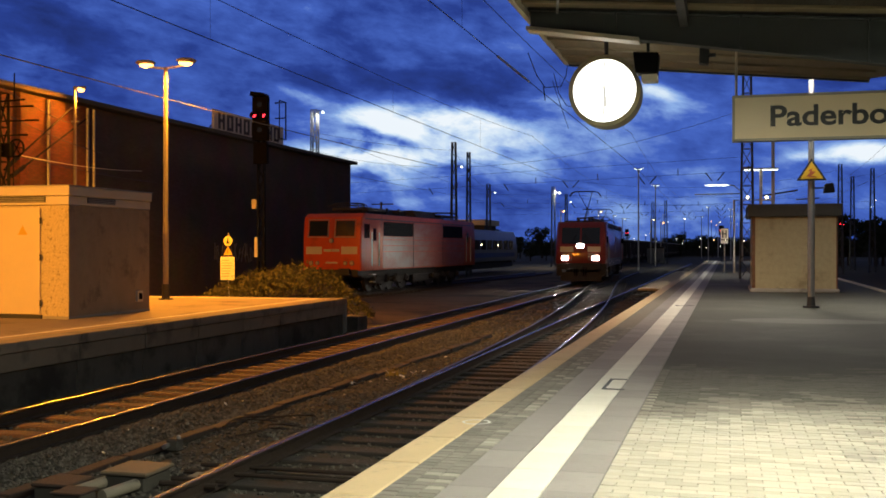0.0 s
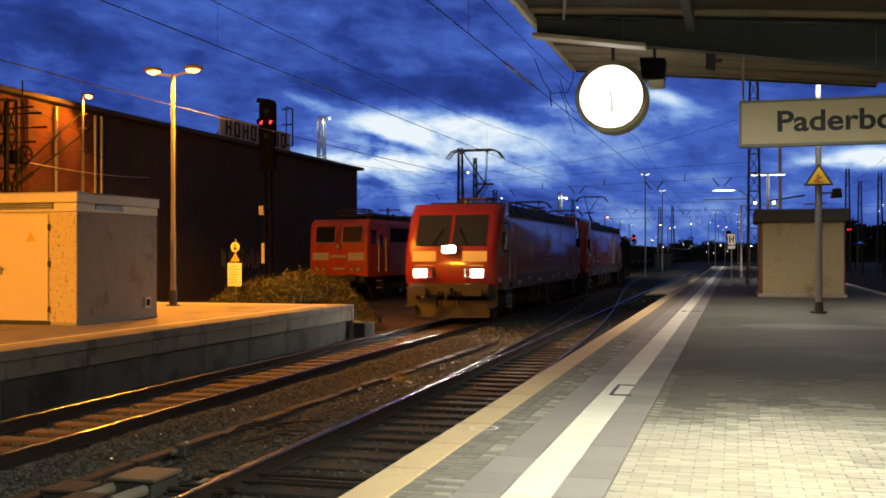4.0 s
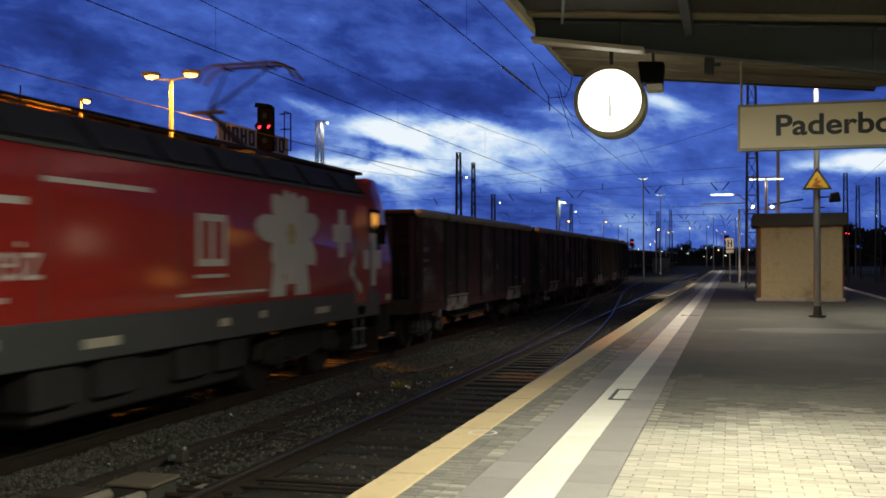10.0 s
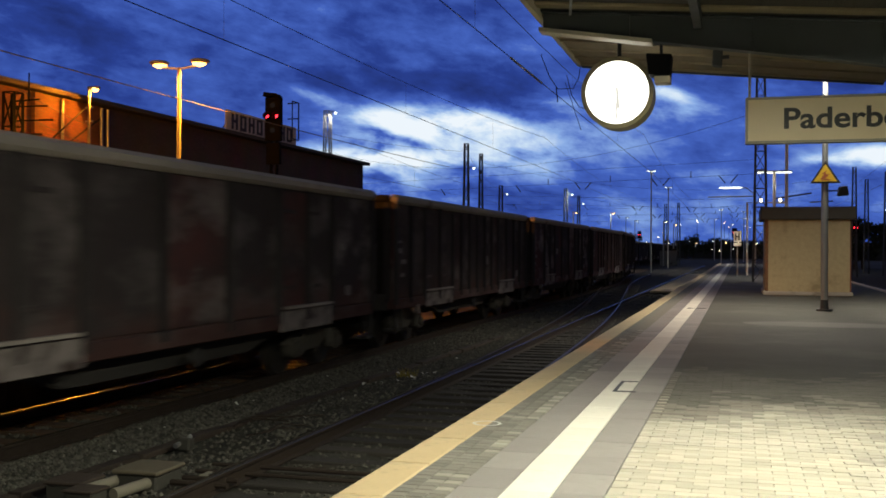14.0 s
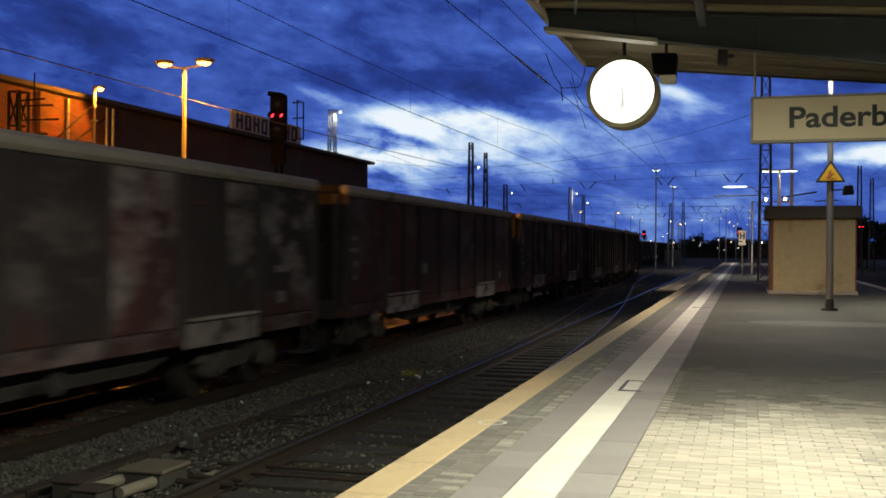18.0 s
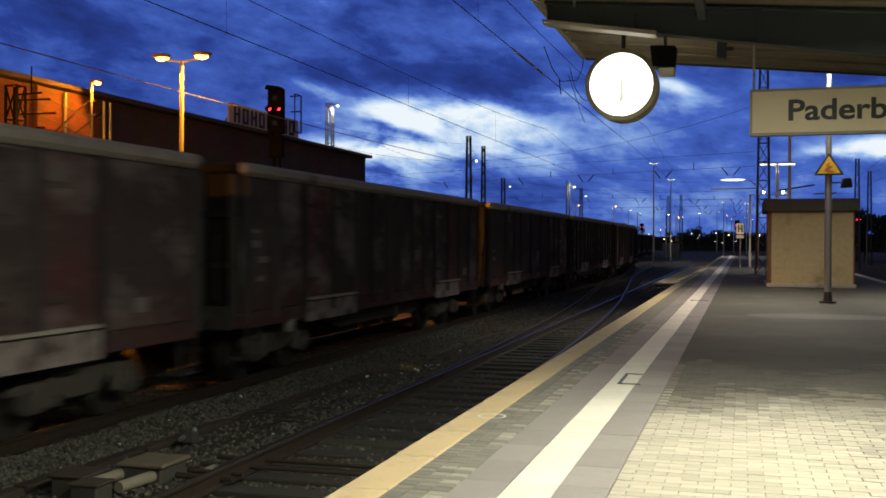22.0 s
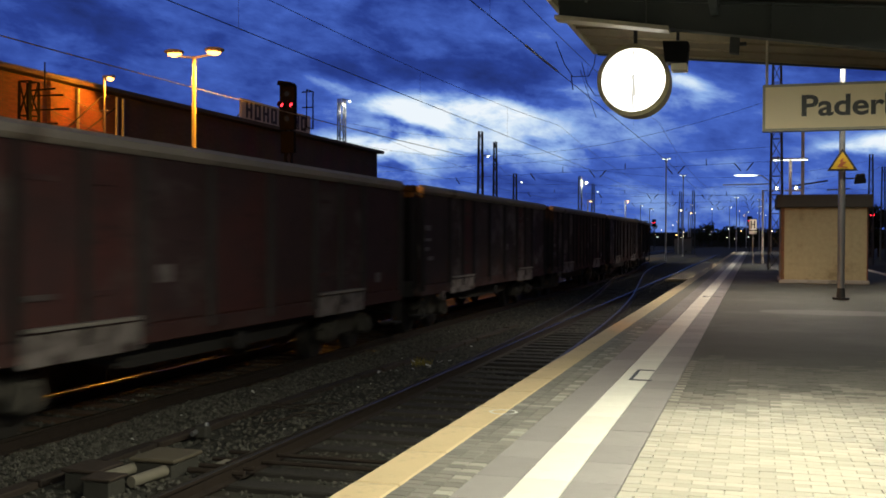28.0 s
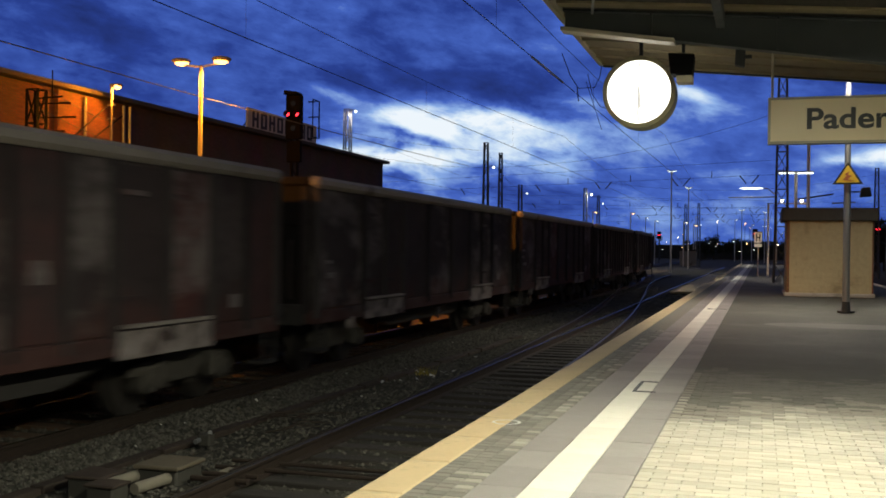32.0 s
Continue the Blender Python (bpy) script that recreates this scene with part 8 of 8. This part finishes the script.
wire("lit_cable", sag((-14.0, -14.0, 5.75), (-14.0, 50.4, 5.6), 0.32, 16), 0.014, "slack cable catching the orange lamp light", M_PIPE)
wire("wall_cable", sag((-19.2, 25.3, 4.1), (-23.9, 39.3, 4.75), 0.1), 0.014, "thin pale cable along the wall", M_FLANGE)
for k, (a, b) in enumerate((((-19.6, 25, 6.0), (-23.5, 34, 6.1)), ((-19.6, 25, 5.3), (-23.6, 36, 5.2)), ((-19.6, 25, 4.2), (-23.6, 40, 4.3)))):
    wire("feeder_wire", sag(a, b, 0.1), 0.014, "dark feeder wire before the brick wall")
wire("feeder_wire", sag((-28, 68.6, 9.6), (-20, 76.7, 8.9), 0.2), 0.009, "sagging feeder wire between masts")
wire("feeder_wire", sag((-20, 76.7, 8.9), (-26, 115.2, 8.3), 0.6), 0.011, "sagging feeder wire between masts")


# ---- lamps far down the yard ----
def far_lamp(x, y, z, kind, label, z0=-0.9):
    t = thing("yard_lamp_post", x, y, z0, label, "lamp", "far lamps")
    h = z - z0
    part("pole", Geo().cyl((0, 0, 0), (0, 0, h), 0.09, 0.06, n=8), M_STEEL_W, t)
    if kind == "T":
        part("pole_top", Geo().cyl((0, 0, h - 0.35), (0, 0, h - 0.02), 0.07, 0.14, n=8), M_STEEL_W, t)
        for s in (-1, 1):
            a = part("lamp_head", Geo().prism([(0, h), (s * 0.5, h + 0.12), (s * 0.5, h + 0.18), (0, h + 0.1)], "y", -0.13, 0.13), M_STEEL_W, t)
            part("lens", Geo().prism([(s * 0.06, h - 0.012), (s * 0.46, h + 0.085), (s * 0.46, h + 0.1), (s * 0.06, h + 0.004)], "y", -0.11, 0.11), M_LAMPW, a, "burning lamp glass")
    else:
        m = {"w": M_LAMPW, "y": M_LAMPY, "o": M_LAMPO}[kind]
        a = part("lamp_head", Geo().box(-0.1, -0.1, h, 0.7, 0.1, h + 0.12), M_STEEL_W, t)
        part("lens", Geo().ball((0.4, 0, h - 0.05), 0.10, 10, 6, 0.8), m, a, "burning lamp glass")


for x, y, z, k in ((-9.1, 112.6, 9.8, "T"), (-9.2, 141.5, 9.75, "T"), (-3.5, 206, 9.2, "T"), (0.7, 228, 9.6, "T"), (0.75, 232, 8.2, "T"), (0.8, 240, 7.0, "T"), (-18.2, 190, 6.7, "w"), (-11.3, 163, 5.8, "y"),
                   (-10.4, 173, 5.6, "o"), (-17.8, 150, 6.7, "o"), (-21.3, 138, 6.4, "o"), (-6.0, 260, 9.0, "w"), (-2.2, 270, 8.0, "y"), (3.0, 255, 9.0, "w"), (-14.0, 240, 9.0, "y"), (-24, 230, 8.5, "w")):
    far_lamp(x, y, z, k, {"T": "twin-armed white yard lamp", "w": "white yard lamp", "y": "warm yellow yard lamp", "o": "orange yard lamp"}[k] + " burning far down the line")


def arm_lamp():
    t = thing("platform_lamp", 1.54, 119.0, 0.0, "platform lamp post with long lit arms", "lamp", "platform lamps")
    part("pole", Geo().cyl((0, 0, 0), (0, 0, 7.9), 0.14, 0.1, n=10), M_STEEL_W, t)
    a = part("arm", Geo().tube([(0, 0, 7.6), (-0.9, 0, 8.35), (-1.4, 0, 8.4)], 0.06, 6), M_STEEL_W, t)
    part("lens", Geo().prism([(-3.9, 8.38), (-3.5, 8.45), (-1.7, 8.45), (-1.35, 8.38), (-1.8, 8.32), (-3.4, 8.32)], "y", -0.22, 0.22), M_LAMPW, a, "long burning lamp glass")
    part("arm", Geo().bar((0, 0, 7.45), (-5.0, 0, 7.38), 0.12), M_STEEL_W, t)
    t = thing("platform_lamp", 1.8, 60.6, 0.0, "twin-armed platform lamp with lit tubes", "lamp", "platform lamps")
    part("pole", Geo().cyl((0, 0, 0), (0, 0, 5.9), 0.09, 0.08, n=10), M_STEEL_W, t)
    for s in (-1, 1):
        h = part("lamp_head", Geo().box(min(0, s * 0.93), -0.12, 5.85, max(0, s * 0.93), 0.12, 5.93), M_STEEL_W, t, bevel=0.02)
        part("lens", Geo().box(min(s * 0.1, s * 0.9), -0.10, 5.80, max(s * 0.1, s * 0.9), 0.10, 5.845), M_LAMPW, h, "burning lamp tube")
    t = thing("platform_lamp", 2.62, 65.0, 0.0, "tall pale lamp pole with a short bracket", "lamp", "platform lamps")
    part("pole", Geo().cyl((0, 0, 0), (0, 0, 8.0), 0.11, 0.09, n=10), M_STEEL_W, t)
    part("bracket", Geo().bar((0, 0, 7.8), (0.75, 0, 7.85), 0.08), M_STEEL_D, t)
    part("arm", Geo().bar((-0.6, 0, 4.6), (1.4, 0, 4.9), 0.09), M_STEEL_D, t)
    t = thing("platform_lamp", 0.4, 66.0, 0.0, "low platform lamp frame with small lit heads", "lamp", "platform lamps")
    part("frame", Geo().tube([(0, 0, 0), (0, 0, 4.4), (2.2, 0, 4.4)], 0.07, 8), M_STEEL_W, t)
    for x in (0.8, 1.9):
        part("lens", Geo().ball((x, 0, 4.55), 0.09, 10, 6), M_LAMPY, t, "small burning lamp")


arm_lamp()


def far_signals():
    for x, y, z in ((-0.8, 155, 4.0), (12.7, 128, 4.2), (-18.6, 203, 4.4)):
        t = thing("far_signal", x, y, -0.9, "far light signal showing red", "signal", "far signals")
        part("mast", Geo().cyl((0, 0, 0), (0, 0, z + 0.9), 0.08, n=6), M_STEEL_D, t)
        part("screen", Geo().box(-0.35, -0.1, z + 0.2, 0.35, 0.1, z + 1.6), M_BLACK, t)
        for dx in (-0.17, 0.17):
            part("red_light", Geo().ball((dx, -0.12, z + 0.9), 0.085, 10, 6), M_REDL, t, "red light")


far_signals()


# ---- distance: trees, sheds, lights ----
def tree_meshes(seed):
    rng = random.Random(seed)
    tr = Geo().cyl((0, 0, 0), (0.1, 0, 2.6), 0.24, 0.16, n=8)
    for k in range(6):
        a = k * 1.05 + rng.random()
        tr.cyl((0.1, 0, 1.6 + 0.3 * k), (0.1 + 1.5 * math.cos(a), 1.5 * math.sin(a), 3.3 + 0.55 * k), 0.09, 0.03, n=6)
    cr = Geo()
    clumps = [(rng.gauss(0, 1.15), rng.gauss(0, 1.15), rng.uniform(2.2, 6.6), rng.uniform(0.6, 1.25)) for _ in range(22)]
    for cx, cy, cz, cr_ in clumps:
        for i in range(75):
            u, v = rng.uniform(0, 6.283), rng.uniform(-1, 1)
            r = cr_ * rng.uniform(0.55, 1.05)
            w = math.sqrt(1 - v * v)
            s = rng.uniform(0.16, 0.36)
            m = Matrix.LocRotScale((cx + r * w * math.cos(u), cy + r * w * math.sin(u), cz + r * v), Euler((rng.uniform(-1.5, 1.5), rng.uniform(-1.5, 1.5), rng.uniform(0, 6))), None)
            cr.add([(-s, 0, 0), (0, -s * 0.6, 0), (s, 0, 0), (0, s * 0.6, 0)], [(0, 1, 2, 3)], m)
    me = bpy.data.meshes.new("crown")
    me.from_pydata(cr.v, [], cr.f)
    me.materials.append(M_TREE)
    return tr.mesh("trunk", M_BARK), me


def trees():
    kinds = [tree_meshes(s) for s in (1, 2, 3)]
    rng = random.Random(12)
    places = [(-46 + 1.9 * i + rng.uniform(-0.8, 0.8), 186 + rng.uniform(-8, 12), rng.uniform(0.75, 1.0)) for i in range(13)]
    places = [(x, y, 0.62 * q) for x, y, q in places]
    places += [(-18 + 3.0 * i + rng.uniform(-1, 1), 300 + rng.uniform(-20, 20), rng.uniform(0.6, 0.95)) for i in range(9)]
    places += [(12.5 + 2.0 * i + rng.uniform(-0.8, 0.8), 152 + rng.uniform(-6, 8), rng.uniform(0.7, 1.05)) for i in range(6)]
    places += [(-60 + 5 * i + rng.uniform(-2, 2), 240 + rng.uniform(-10, 10), rng.uniform(0.7, 1.0)) for i in range(8)]
    for k, (x, y, s) in enumerate(places):
        t = thing("tree", x, y, -0.95, "dark broad tree on the horizon", "tree", "far trees", rng.uniform(0, 360))
        t.scale = (s * 1.15, s * 1.15, s)
        a, b = kinds[k % 3]
        part("trunk", a, M_BARK, t)
        part("crown", b, M_TREE, t)


trees()


def far_buildings():
    t = thing("service_building", -36.8, 146, -0.95, "low service building with orange-lit flat roof edge", "building")
    part("wall", Geo().box(-3.2, 0, 0, 3.2, 8, 5.7), M_DARKWALL, t)
    part("roof", Geo().box(-3.6, -1.0, 5.7, 3.6, 8.5, 6.5), M_CLADD, t, "pale roof edge lit orange", bevel=0.05)
    for k in range(3):
        part("window", Geo().box(-2.8 + 1.9 * k, -0.05, 3.2, -1.4 + 1.9 * k, 0.03, 4.2), M_GLASS, t)
    spot_lamp("service_light", -36.8, 141.5, 5.0, 110, SODIUM, 170, 0, 2.0)
    for x, y, w, h, d in ((-60, 330, 120, 4.0, 20), (10, 300, 80, 4.5, 20), (-12.5, 172, 2.6, 2.4, 2.0)):
        t = thing("yard_shed", x, y, -0.95, "low dark yard shed in the distance", "building", "far sheds")
        part("wall", Geo().box(0, 0, 0, w, d, h), M_CONC if w < 5 else M_DARKWALL, t)
        part("roof", Geo().box(-0.2, -0.2, h, w + 0.2, d + 0.2, h + 0.25), M_SHED_ROOF, t)
    rng = random.Random(31)
    for k in range(44):
        x = rng.uniform(-34, 8) if k < 36 else rng.uniform(19.5, 26)
        y = 285 if k < 36 else 160
        z = rng.uniform(1.0, 4.6) if k % 3 else rng.uniform(4.0, 9.5)
        t = thing("distant_light", x, y, z - 0.3, "small distant town light", "lamp", "distant lights")
        part("bulb", Geo().ball((0, 0, 0.3), rng.uniform(0.07, 0.13), 8, 5), (M_LAMPW, M_LAMPY, M_LAMPY, M_LAMPO)[k % 4], t)
        part("post", Geo().cyl((0, 0, -z - 0.6), (0, 0, 0.1), 0.06, n=5), M_STEEL_D, t)


M_DARKWALL = mat("dark_far_wall", (0.05, 0.048, 0.045), 0.9, var=0.3, scale=0.2, bump=0)
far_buildings()


def front_at(t):
    """Place of the train's front along the track after t seconds."""
    return 61.5 - 7.55 * t - 0.025 * t * t


def along(y0, length):
    """Pose of a vehicle whose front stands at y0, both bogies on the far track."""
    a, b = y0 + 2.5, y0 + length - 2.5
    xa, xb = far_x(a), far_x(b)
    slope = (xb - xa) / (b - a)
    return pose(xa - 2.5 * slope, y0, RT, 0, 0, -math.degrees(math.atan(slope)))


def motions():
    for v, back in TRAIN:
        walk(v, [(t, along(front_at(t) + back, LOCO_L if back < 30 else WAG_L)) for t in [i * 0.5 for i in range(65)]])
    steps = [i / 15 for i in range(481)]
    for w, y, r in ROLLING:
        walk(w, [(t, pose(0, y, r, math.degrees((front_at(0) - front_at(t)) / r))) for t in steps])


motions()
